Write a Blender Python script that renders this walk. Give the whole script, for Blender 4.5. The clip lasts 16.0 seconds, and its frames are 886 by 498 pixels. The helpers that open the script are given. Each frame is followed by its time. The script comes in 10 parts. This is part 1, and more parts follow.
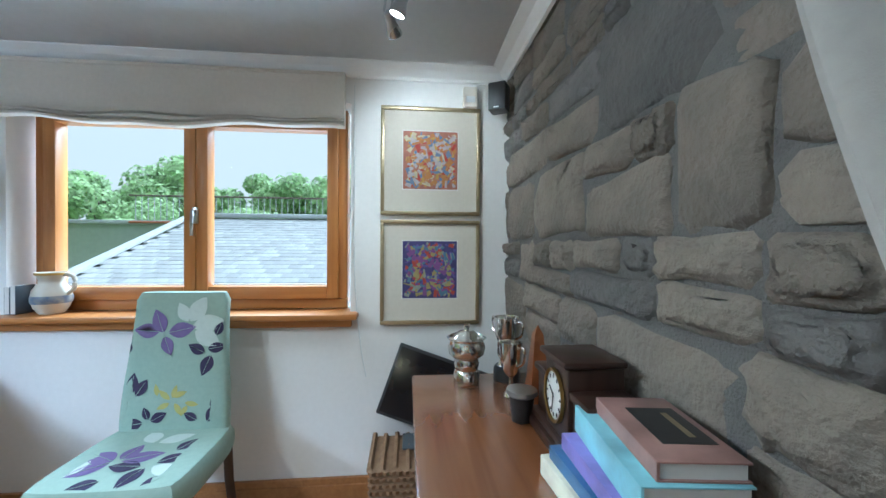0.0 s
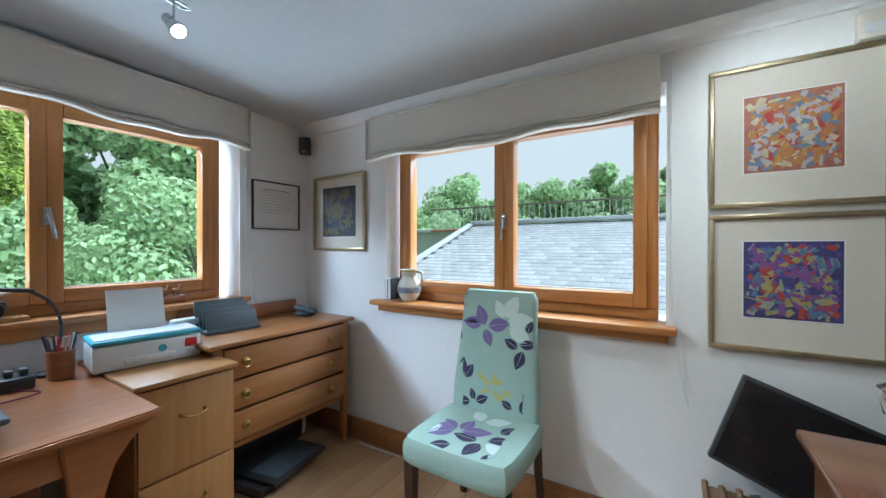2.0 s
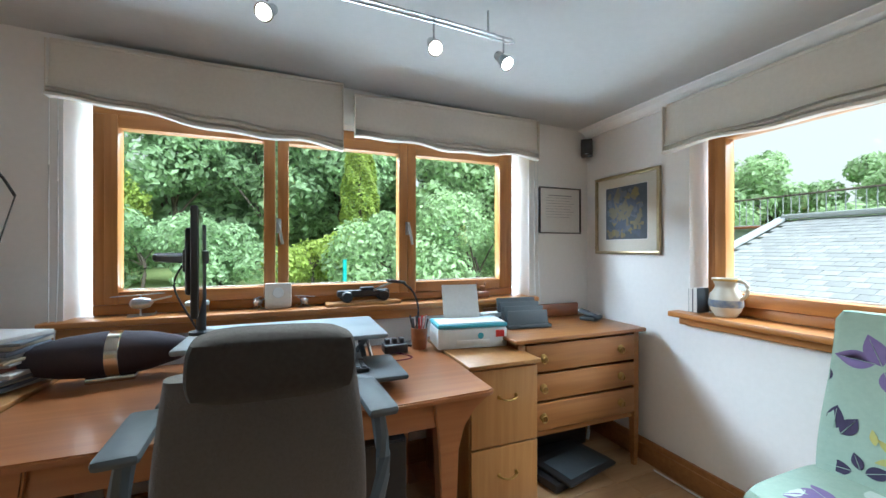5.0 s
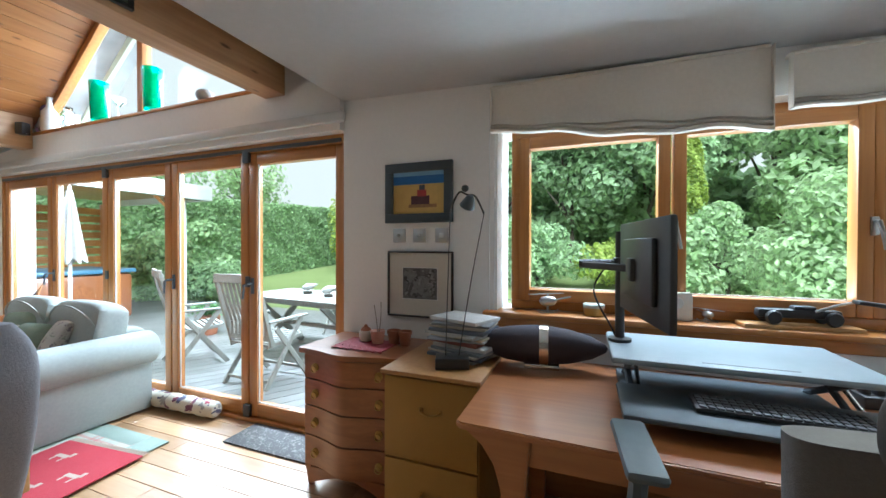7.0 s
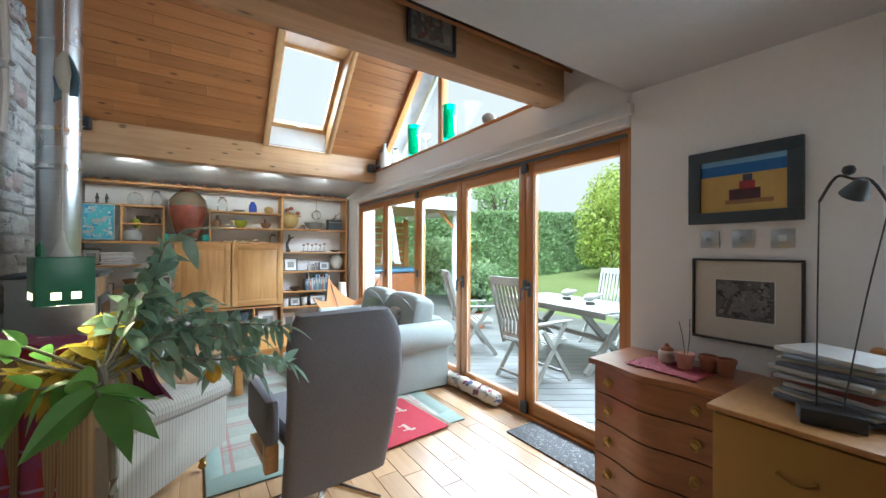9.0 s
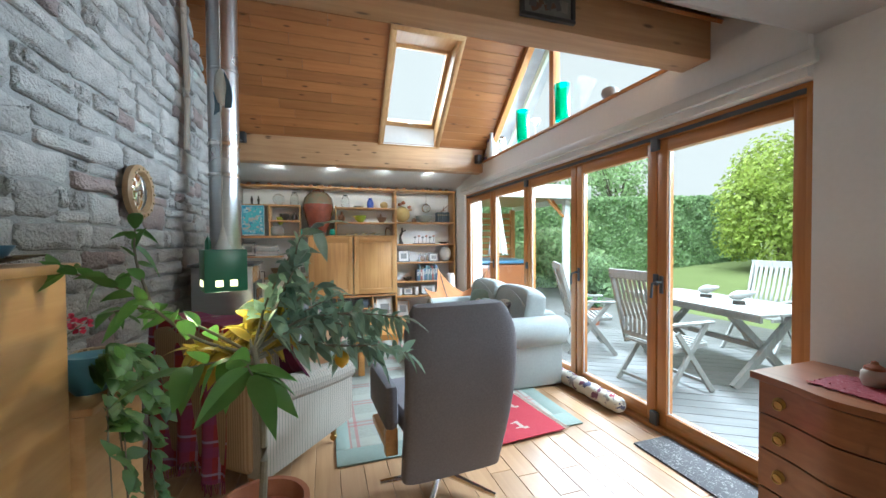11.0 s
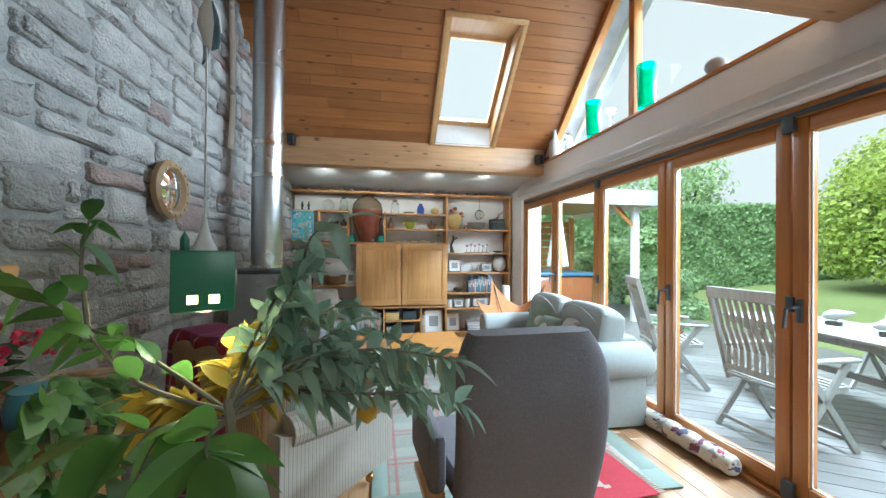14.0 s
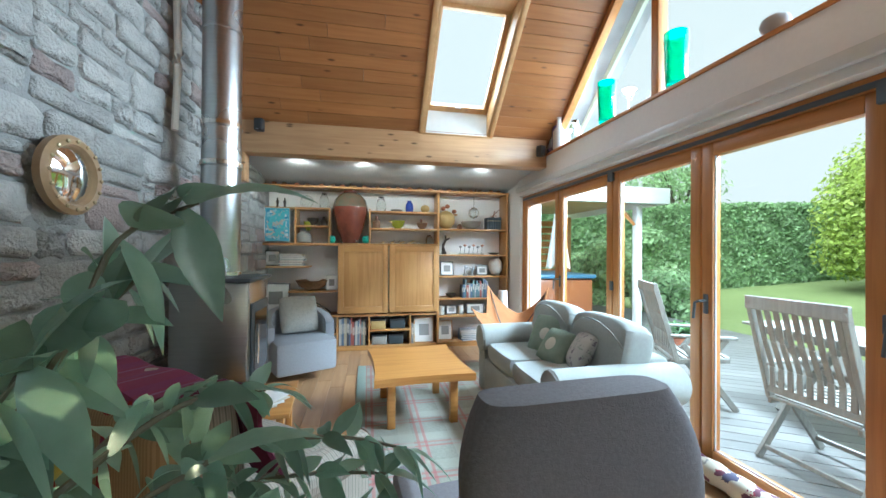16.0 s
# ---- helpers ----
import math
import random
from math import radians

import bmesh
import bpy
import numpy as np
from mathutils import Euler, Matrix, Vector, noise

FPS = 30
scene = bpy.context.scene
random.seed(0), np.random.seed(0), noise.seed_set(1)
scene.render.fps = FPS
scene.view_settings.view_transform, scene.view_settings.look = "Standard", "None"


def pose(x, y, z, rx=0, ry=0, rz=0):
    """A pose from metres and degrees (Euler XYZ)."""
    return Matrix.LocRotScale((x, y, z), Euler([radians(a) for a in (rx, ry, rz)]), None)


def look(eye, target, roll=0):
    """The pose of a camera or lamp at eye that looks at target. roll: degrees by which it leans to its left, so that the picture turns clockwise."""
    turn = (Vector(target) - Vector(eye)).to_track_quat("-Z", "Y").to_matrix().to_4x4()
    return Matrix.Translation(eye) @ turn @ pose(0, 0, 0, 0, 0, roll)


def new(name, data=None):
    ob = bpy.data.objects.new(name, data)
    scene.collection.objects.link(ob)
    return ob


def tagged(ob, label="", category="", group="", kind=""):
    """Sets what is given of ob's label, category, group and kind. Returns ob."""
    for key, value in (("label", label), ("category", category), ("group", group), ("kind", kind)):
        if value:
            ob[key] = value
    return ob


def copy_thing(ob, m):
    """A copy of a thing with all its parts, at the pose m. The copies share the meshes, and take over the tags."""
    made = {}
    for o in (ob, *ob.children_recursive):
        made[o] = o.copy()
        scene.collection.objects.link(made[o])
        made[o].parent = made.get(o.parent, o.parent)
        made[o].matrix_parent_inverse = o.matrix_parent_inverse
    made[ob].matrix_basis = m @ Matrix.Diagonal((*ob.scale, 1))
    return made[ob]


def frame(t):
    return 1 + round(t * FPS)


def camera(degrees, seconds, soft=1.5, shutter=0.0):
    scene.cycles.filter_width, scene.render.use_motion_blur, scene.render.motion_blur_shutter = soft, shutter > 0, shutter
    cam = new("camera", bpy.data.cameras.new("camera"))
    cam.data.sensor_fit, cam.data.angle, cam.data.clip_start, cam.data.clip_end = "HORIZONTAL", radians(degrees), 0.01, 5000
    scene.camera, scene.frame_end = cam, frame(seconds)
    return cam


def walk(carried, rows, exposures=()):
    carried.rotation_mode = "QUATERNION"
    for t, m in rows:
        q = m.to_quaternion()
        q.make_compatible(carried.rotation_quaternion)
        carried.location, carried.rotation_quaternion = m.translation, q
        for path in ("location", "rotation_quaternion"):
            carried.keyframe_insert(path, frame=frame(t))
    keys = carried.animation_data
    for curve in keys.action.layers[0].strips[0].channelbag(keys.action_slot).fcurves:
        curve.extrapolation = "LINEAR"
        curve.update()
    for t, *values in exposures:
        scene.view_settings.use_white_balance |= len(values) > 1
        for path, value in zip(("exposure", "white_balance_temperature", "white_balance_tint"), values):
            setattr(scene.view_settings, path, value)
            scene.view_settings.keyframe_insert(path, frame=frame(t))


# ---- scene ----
cam = camera(99.6, 16.0)
PATH = [
    (0, (-1.863, -2.556, 1.262), (0.128, -2.746, 1.242), 0.4),
    (0.5, (-1.817, -2.476, 1.259), (0.172, -2.263, 1.243), 0.3),
    (1, (-1.827, -2.413, 1.266), (0.086, -1.829, 1.243), 0.1),
    (1.5, (-1.822, -2.356, 1.263), (-0.017, -1.495, 1.248), 0.0),
    (2, (-1.817, -2.316, 1.261), (-0.119, -1.259, 1.252), -0.0),
    (2.5, (-1.824, -2.289, 1.264), (-0.228, -1.083, 1.257), -0.2),
    (3, (-1.824, -2.282, 1.269), (-0.343, -0.939, 1.258), -0.3),
    (3.2, (-1.827, -2.274, 1.267), (-0.389, -0.884, 1.26), -0.3),
    (5.3, (-2.025, -2.125, 1.274), (-1.488, -0.198, 1.271), 0.1),
    (5.5, (-2.07, -2.106, 1.279), (-1.673, -0.146, 1.272), 0.2),
    (6, (-2.185, -2.074, 1.29), (-2.173, -0.074, 1.275), 0.1),
    (6.5, (-2.316, -2.043, 1.31), (-2.69, -0.079, 1.283), 0.1),
    (7, (-2.459, -2.053, 1.314), (-3.181, -0.188, 1.296), 0.1),
    (7.5, (-2.545, -2.081, 1.317), (-3.575, -0.367, 1.308), 0.1),
    (8, (-2.611, -2.102, 1.313), (-3.916, -0.587, 1.313), 0.0),
    (8.5, (-2.667, -2.132, 1.32), (-4.186, -0.831, 1.32), 0.1),
    (9, (-2.714, -2.154, 1.317), (-4.381, -1.05, 1.323), 0.2),
    (9.5, (-2.738, -2.154, 1.318), (-4.509, -1.225, 1.324), 0.2),
    (10, (-2.751, -2.149, 1.314), (-4.593, -1.371, 1.324), 0.2),
    (10.2, (-2.774, -2.155, 1.325), (-4.631, -1.411, 1.32), 0.2),
    (12.3, (-2.847, -2.124, 1.294), (-4.808, -1.728, 1.295), -0.1),
    (12.5, (-2.899, -2.111, 1.294), (-4.862, -1.73, 1.306), 0.4),
    (13, (-2.985, -2.108, 1.295), (-4.952, -1.743, 1.304), 0.5),
    (13.5, (-3.104, -2.106, 1.302), (-5.072, -1.75, 1.31), 0.4),
    (14, (-3.228, -2.079, 1.298), (-5.198, -1.736, 1.311), 0.5),
    (14.5, (-3.358, -2.044, 1.308), (-5.33, -1.712, 1.32), 0.5),
    (15, (-3.497, -2.03, 1.312), (-5.468, -1.689, 1.323), 0.5),
    (15.5, (-3.624, -2.015, 1.312), (-5.591, -1.655, 1.327), 0.4),
    (16, (-3.726, -2.0, 1.322), (-5.687, -1.608, 1.335), 0.4),
]
walk(cam, [(t, look(eye, target, roll)) for t, eye, target, roll in PATH],
     [(0, 1.02, 4700, -2), (2, 0.88, 4900, 0), (3.2, 0.76, 4900, -1), (5.3, 1.28, 5250, -1), (8, 1.14, 5200, -1), (10.2, 1.16, 5250, 0), (12.3, 1.06, 5250, 0), (16, 1.15, 5100, -4)])


# ---------------------------------------------------------------- world, sun, large lights
W = bpy.data.worlds.new("overcast_sky")
scene.world = W
W.use_nodes = True
wn, wl = W.node_tree.nodes, W.node_tree.links
wn.clear()
sky = wn.new("ShaderNodeTexSky")
sky.sky_type, sky.sun_disc, sky.sun_elevation, sky.sun_rotation = "NISHITA", False, radians(51), radians(158)
sky.dust_density, sky.air_density = 4.0, 1.0
hsv = wn.new("ShaderNodeHueSaturation")
hsv.inputs["Saturation"].default_value = 0.25
mixw = wn.new("ShaderNodeMixRGB")
mixw.inputs[0].default_value = 0.85
mixw.inputs[2].default_value = (16.2, 15.0, 13.2, 1)
bg = wn.new("ShaderNodeBackground")
bg.inputs["Strength"].default_value = 0.032
wo = wn.new("ShaderNodeOutputWorld")
wl.new(sky.outputs[0], hsv.inputs["Color"])
wl.new(hsv.outputs[0], mixw.inputs[1])
wl.new(mixw.outputs[0], bg.inputs["Color"])
wl.new(bg.outputs[0], wo.inputs["Surface"])

sun = new("sun", bpy.data.lights.new("sun", "SUN"))
sun.data.energy, sun.data.angle, sun.data.color = 5.0, radians(60), (1, 0.97, 0.92)
sun.matrix_world = look((2.8, -7.0, 9.5), (0, 0, 0))


def sky_lamp(name, x, y, z, w, h, target, power):
    """An added area lamp in place of daylight through one opening."""
    la = new(name, bpy.data.lights.new(name, "AREA"))
    la.data.shape, la.data.size, la.data.size_y, la.data.energy = "RECTANGLE", w, h, power
    la.data.color = (0.92, 0.95, 1.0)
    la.matrix_world = look((x, y, z), target)
    return la


sky_lamp("daylight_gable", -6.07, 0.30, 2.95, 2.4, 0.9, (-6.07, -3, 1.3), 12)
sky_lamp("daylight_doors", -6.2, 1.9, 2.92, 5.0, 0.6, (-6.2, 0.85, 0.4), 390)
sky_lamp("daylight_window_north", -1.7, 0.75, 2.45, 2.3, 0.6, (-1.7, -1.6, 0.7), 54)
sky_lamp("daylight_window_east", 0.75, -1.52, 2.45, 1.4, 0.6, (-1.6, -1.52, 0.7), 40)
sky_lamp("daylight_skylight", -7.42, -1.085, 3.42, 0.7, 1.2, (-6.5, -1.085, 2.4), 12)
# unseen lamps below the sills, added to brighten the ceiling like bounce off lawn and paving
sky_lamp("ground_light_north", -1.7, 1.5, 0.35, 3.2, 0.9, (-1.9, -1.0, 1.9), 54)
sky_lamp("ground_light_east", 1.3, -1.52, 0.40, 2.2, 0.8, (-1.2, -1.55, 1.9), 23)


def spot(name, eye, target, power, deg=70, warm=(1, 0.90, 0.76)):
    s = new(name, bpy.data.lights.new(name, "SPOT"))
    s.data.energy, s.data.spot_size, s.data.spot_blend, s.data.color, s.data.shadow_soft_size = power, radians(deg), 0.8, warm, 0.012
    s.matrix_world = look(eye, target)
    return s


# ---------------------------------------------------------------- materials
def nodes_of(name):
    m = bpy.data.materials.new(name)
    m.use_nodes = True
    return m, m.node_tree.nodes, m.node_tree.links, m.node_tree.nodes["Principled BSDF"]


def ramp(n, stops):
    r = n.new("ShaderNodeValToRGB")
    while len(r.color_ramp.elements) < len(stops):
        r.color_ramp.elements.new(0.5)
    for e, (p, c) in zip(r.color_ramp.elements, stops):
        e.position, e.color = p, (*c, 1)
    return r


def surface(name, c1, c2=None, scale=20.0, rough=0.6, metal=0.0, bump=0.15, stretch=(1, 1, 1), island=False, per_object=0.0, fine=8.0, dist=0.002, coat=0.0, large=1.5):
    """Two-scale mottled surface: c1 and c2 mixed by noise, with fine relief."""
    m, n, l, p = nodes_of(name)
    c2 = c2 or tuple(v * 0.85 for v in c1)
    tc = n.new("ShaderNodeTexCoord")
    mp = n.new("ShaderNodeMapping")
    mp.inputs["Scale"].default_value = stretch
    l.new(tc.outputs["Object"], mp.inputs["Vector"])
    a = n.new("ShaderNodeTexNoise")
    a.inputs["Scale"].default_value, a.inputs["Detail"].default_value = scale, 6
    b = n.new("ShaderNodeTexNoise")
    b.inputs["Scale"].default_value, b.inputs["Detail"].default_value = large, 3
    l.new(mp.outputs[0], a.inputs["Vector"])
    l.new(tc.outputs["Object"], b.inputs["Vector"])
    add = n.new("ShaderNodeMath")
    add.operation = "MULTIPLY_ADD"
    add.inputs[1].default_value = 0.5
    l.new(b.outputs["Fac"], add.inputs[0])
    half = n.new("ShaderNodeMath")
    half.operation = "MULTIPLY"
    half.inputs[1].default_value = 0.5
    l.new(a.outputs["Fac"], half.inputs[0])
    l.new(half.outputs[0], add.inputs[2])
    r = ramp(n, [(0.35, c1), (0.65, c2)])
    l.new(add.outputs[0], r.inputs["Fac"])
    col = r.outputs["Color"]
    if island or per_object:
        src = n.new("ShaderNodeNewGeometry").outputs["Random Per Island"] if island else n.new("ShaderNodeObjectInfo").outputs["Random"]
        amount = per_object or 0.35
        mr = n.new("ShaderNodeMapRange")
        mr.inputs["To Min"].default_value, mr.inputs["To Max"].default_value = 1 - amount, 1 + amount
        l.new(src, mr.inputs["Value"])
        h = n.new("ShaderNodeHueSaturation")
        l.new(mr.outputs[0], h.inputs["Value"])
        l.new(col, h.inputs["Color"])
        col = h.outputs["Color"]
    l.new(col, p.inputs["Base Color"])
    rr = n.new("ShaderNodeMapRange")
    rr.inputs["To Min"].default_value, rr.inputs["To Max"].default_value = max(0.02, rough - 0.08), min(1, rough + 0.1)
    l.new(b.outputs["Fac"], rr.inputs["Value"])
    l.new(rr.outputs[0], p.inputs["Roughness"])
    p.inputs["Metallic"].default_value = metal
    p.inputs["Coat Weight"].default_value = coat
    p.inputs["Coat Roughness"].default_value = 0.15
    if bump:
        f = n.new("ShaderNodeTexNoise")
        f.inputs["Scale"].default_value, f.inputs["Detail"].default_value = scale * fine, 5
        l.new(mp.outputs[0], f.inputs["Vector"])
        mix = n.new("ShaderNodeMath")
        l.new(f.outputs["Fac"], mix.inputs[0])
        l.new(a.outputs["Fac"], mix.inputs[1])
        bn = n.new("ShaderNodeBump")
        bn.inputs["Strength"].default_value, bn.inputs["Distance"].default_value = bump, dist
        l.new(mix.outputs[0], bn.inputs["Height"])
        l.new(bn.outputs[0], p.inputs["Normal"])
    return m


def wood(name, light, dark, along="x", rough=0.4, scale=6.0, coat=0.15, knots=False, island=False, per_object=0.0, bump=0.08):
    """Wood with grain running along one axis, rings, and knots where asked."""
    m, n, l, p = nodes_of(name)
    tc = n.new("ShaderNodeTexCoord")
    mp = n.new("ShaderNodeMapping")
    mp.inputs["Scale"].default_value = {"x": (0.35, 6, 6), "y": (6, 0.35, 6), "z": (6, 6, 0.35)}[along]
    vec = tc.outputs["Object"]
    if per_object:
        oi = n.new("ShaderNodeObjectInfo")
        vm = n.new("ShaderNodeVectorMath")
        vm.operation = "ADD"
        sc = n.new("ShaderNodeMath")
        sc.operation = "MULTIPLY"
        sc.inputs[1].default_value = 37.0
        l.new(oi.outputs["Random"], sc.inputs[0])
        l.new(vec, vm.inputs[0])
        l.new(sc.outputs[0], vm.inputs[1])
        vec = vm.outputs[0]
    l.new(vec, mp.inputs["Vector"])
    g = n.new("ShaderNodeTexNoise")
    g.inputs["Scale"].default_value, g.inputs["Detail"].default_value, g.inputs["Distortion"].default_value = scale, 7, 0.6
    l.new(mp.outputs[0], g.inputs["Vector"])
    b = n.new("ShaderNodeTexNoise")
    b.inputs["Scale"].default_value = 2.2
    l.new(vec, b.inputs["Vector"])
    mx = n.new("ShaderNodeMix")
    mx.inputs["Factor"].default_value = 0.35
    l.new(g.outputs["Fac"], mx.inputs["A"])
    l.new(b.outputs["Fac"], mx.inputs["B"])
    r = ramp(n, [(0.32, dark), (0.62, light)])
    l.new(mx.outputs["Result"], r.inputs["Fac"])
    col = r.outputs["Color"]
    if knots:
        v = n.new("ShaderNodeTexVoronoi")
        v.inputs["Scale"].default_value = 1.0
        kp = n.new("ShaderNodeMapping")
        kp.inputs["Scale"].default_value = {"x": (3.4, 11, 11), "y": (11, 3.4, 11), "z": (11, 11, 3.4)}[along]
        l.new(vec, kp.inputs["Vector"])
        l.new(kp.outputs[0], v.inputs["Vector"])
        kr = ramp(n, [(0.06, (1, 1, 1)), (0.15, (0, 0, 0))])
        l.new(v.outputs["Distance"], kr.inputs["Fac"])
        km = n.new("ShaderNodeMixRGB")
        km.inputs[2].default_value = (*[c * 0.35 for c in dark], 1)
        l.new(kr.outputs["Color"], km.inputs[0])
        l.new(col, km.inputs[1])
        col = km.outputs[0]
    if island or per_object:
        src = n.new("ShaderNodeNewGeometry").outputs["Random Per Island"] if island else oi.outputs["Random"]
        amount = per_object or 0.18
        mr = n.new("ShaderNodeMapRange")
        mr.inputs["To Min"].default_value, mr.inputs["To Max"].default_value = 1 - amount, 1 + amount
        l.new(src, mr.inputs["Value"])
        h = n.new("ShaderNodeHueSaturation")
        l.new(mr.outputs[0], h.inputs["Value"])
        l.new(col, h.inputs["Color"])
        col = h.outputs["Color"]
    l.new(col, p.inputs["Base Color"])
    p.inputs["Roughness"].default_value = rough
    p.inputs["Coat Weight"].default_value = coat
    p.inputs["Coat Roughness"].default_value = 0.2
    bn = n.new("ShaderNodeBump")
    bn.inputs["Strength"].default_value, bn.inputs["Distance"].default_value = bump, 0.002
    l.new(g.outputs["Fac"], bn.inputs["Height"])
    l.new(bn.outputs[0], p.inputs["Normal"])
    return m


def glow(name, colour, strength):
    m, n, l, p = nodes_of(name)
    p.inputs["Base Color"].default_value = (*colour, 1)
    p.inputs["Emission Color"].default_value = (*colour, 1)
    p.inputs["Emission Strength"].default_value = strength
    return m


def glass(name, tint=(1, 1, 1), rough=0.0, ior=1.45):
    m, n, l, p = nodes_of(name)
    p.inputs["Base Color"].default_value = (*tint, 1)
    p.inputs["Transmission Weight"].default_value = 1.0
    p.inputs["Roughness"].default_value = rough
    p.inputs["IOR"].default_value = ior
    return m


def stripes(name, colours, width, axis="z", rough=0.85, bump=0.3):
    """Woven stripes of equal width that repeat along one axis."""
    m, n, l, p = nodes_of(name)
    tc = n.new("ShaderNodeTexCoord")
    sp = n.new("ShaderNodeSeparateXYZ")
    l.new(tc.outputs["Object"], sp.inputs[0])
    d = n.new("ShaderNodeMath")
    d.operation = "DIVIDE"
    d.inputs[1].default_value = width * len(colours)
    l.new(sp.outputs[axis.upper()], d.inputs[0])
    fr = n.new("ShaderNodeMath")
    fr.operation = "FRACT"
    l.new(d.outputs[0], fr.inputs[0])
    r = ramp(n, [(i / len(colours), c) for i, c in enumerate(colours)])
    r.color_ramp.interpolation = "CONSTANT"
    l.new(fr.outputs[0], r.inputs["Fac"])
    l.new(r.outputs["Color"], p.inputs["Base Color"])
    p.inputs["Roughness"].default_value = rough
    f = n.new("ShaderNodeTexNoise")
    f.inputs["Scale"].default_value = 260
    l.new(tc.outputs["Object"], f.inputs["Vector"])
    bn = n.new("ShaderNodeBump")
    bn.inputs["Strength"].default_value, bn.inputs["Distance"].default_value = bump, 0.002
    l.new(f.outputs["Fac"], bn.inputs["Height"])
    l.new(bn.outputs[0], p.inputs["Normal"])
    return m


def plaid(name, ground, bands, rough=0.9, axes="XY"):
    """Cloth with crossed bands: bands of (period, width, offset, colour), woven both ways."""
    m, n, l, p = nodes_of(name)
    tc = n.new("ShaderNodeTexCoord")
    sp = n.new("ShaderNodeSeparateXYZ")
    l.new(tc.outputs["Object"], sp.inputs[0])
    no = n.new("ShaderNodeTexNoise")
    no.inputs["Scale"].default_value = 60
    l.new(tc.outputs["Object"], no.inputs["Vector"])
    r = ramp(n, [(0.3, tuple(c * 0.85 for c in ground)), (0.7, ground)])
    l.new(no.outputs["Fac"], r.inputs["Fac"])
    col = r.outputs["Color"]
    for axis in axes:
        for period, width, off, colour in bands:
            a = n.new("ShaderNodeMath")
            a.inputs[1].default_value = off + 100 * period
            l.new(sp.outputs[axis], a.inputs[0])
            mo = n.new("ShaderNodeMath")
            mo.operation = "MODULO"
            mo.inputs[1].default_value = period
            l.new(a.outputs[0], mo.inputs[0])
            lt = n.new("ShaderNodeMath")
            lt.operation = "LESS_THAN"
            lt.inputs[1].default_value = width
            l.new(mo.outputs[0], lt.inputs[0])
            sc = n.new("ShaderNodeMath")
            sc.operation = "MULTIPLY"
            sc.inputs[1].default_value = 0.6
            l.new(lt.outputs[0], sc.inputs[0])
            mx = n.new("ShaderNodeMixRGB")
            mx.inputs[2].default_value = (*colour, 1)
            l.new(sc.outputs[0], mx.inputs[0])
            l.new(col, mx.inputs[1])
            col = mx.outputs[0]
    l.new(col, p.inputs["Base Color"])
    p.inputs["Roughness"].default_value = rough
    f = n.new("ShaderNodeTexNoise")
    f.inputs["Scale"].default_value = 300
    l.new(tc.outputs["Object"], f.inputs["Vector"])
    bn = n.new("ShaderNodeBump")
    bn.inputs["Strength"].default_value, bn.inputs["Distance"].default_value = 0.5, 0.003
    l.new(f.outputs["Fac"], bn.inputs["Height"])
    l.new(bn.outputs[0], p.inputs["Normal"])
    return m


def blots(name, ground, colours, scale=9.0, rough=0.85, amount=0.3):
    """Cloth or print with scattered patches of several colours."""
    m, n, l, p = nodes_of(name)
    tc = n.new("ShaderNodeTexCoord")
    v = n.new("ShaderNodeTexVoronoi")
    v.inputs["Scale"].default_value = scale
    no = n.new("ShaderNodeTexNoise")
    no.inputs["Scale"].default_value = scale * 1.7
    va = n.new("ShaderNodeVectorMath")
    va.operation = "MULTIPLY_ADD"
    va.inputs[1].default_value = (0.12, 0.12, 0.12)
    l.new(no.outputs["Color"], va.inputs[0])
    l.new(tc.outputs["Object"], va.inputs[2])
    l.new(tc.outputs["Object"], no.inputs["Vector"])
    l.new(va.outputs[0], v.inputs["Vector"])
    sp = n.new("ShaderNodeSeparateColor")
    l.new(v.outputs["Color"], sp.inputs[0])
    k = len(colours)
    r = ramp(n, [(i / k, c) for i, c in enumerate(colours)])
    r.color_ramp.interpolation = "CONSTANT"
    l.new(sp.outputs[0], r.inputs["Fac"])
    lt = n.new("ShaderNodeMath")
    lt.operation = "LESS_THAN"
    lt.inputs[1].default_value = amount
    l.new(v.outputs["Distance"], lt.inputs[0])
    mx = n.new("ShaderNodeMixRGB")
    mx.inputs[1].default_value = (*ground, 1)
    l.new(lt.outputs[0], mx.inputs[0])
    l.new(r.outputs["Color"], mx.inputs[2])
    l.new(mx.outputs[0], p.inputs["Base Color"])
    p.inputs["Roughness"].default_value = rough
    return m


M = {}
M["wall"] = surface("white_wall_paint", (0.82, 0.81, 0.79), (0.78, 0.77, 0.75), 40, 0.75, bump=0.08)
M["ceiling"] = surface("ceiling_paint", (0.86, 0.855, 0.84), (0.82, 0.815, 0.80), 30, 0.8, bump=0.05)
M["stone_grey"] = surface("grey_whin_stone", (0.43, 0.42, 0.395), (0.28, 0.275, 0.26), 14, 0.85, bump=0.9, per_object=0.22, fine=5, dist=0.02)
M["stone_pink"] = surface("pink_sandstone", (0.34, 0.27, 0.245), (0.24, 0.20, 0.19), 14, 0.85, bump=0.9, per_object=0.2, fine=5, dist=0.02)
M["stone_brown"] = surface("brown_rubble_stone", (0.255, 0.218, 0.175), (0.165, 0.147, 0.123), 11, 0.85, bump=0.9, per_object=0.25, fine=5, dist=0.02)
M["stone_slate"] = surface("grey_brown_rubble_stone", (0.20, 0.188, 0.173), (0.13, 0.125, 0.118), 9, 0.85, bump=0.9, per_object=0.22, fine=5, dist=0.02)
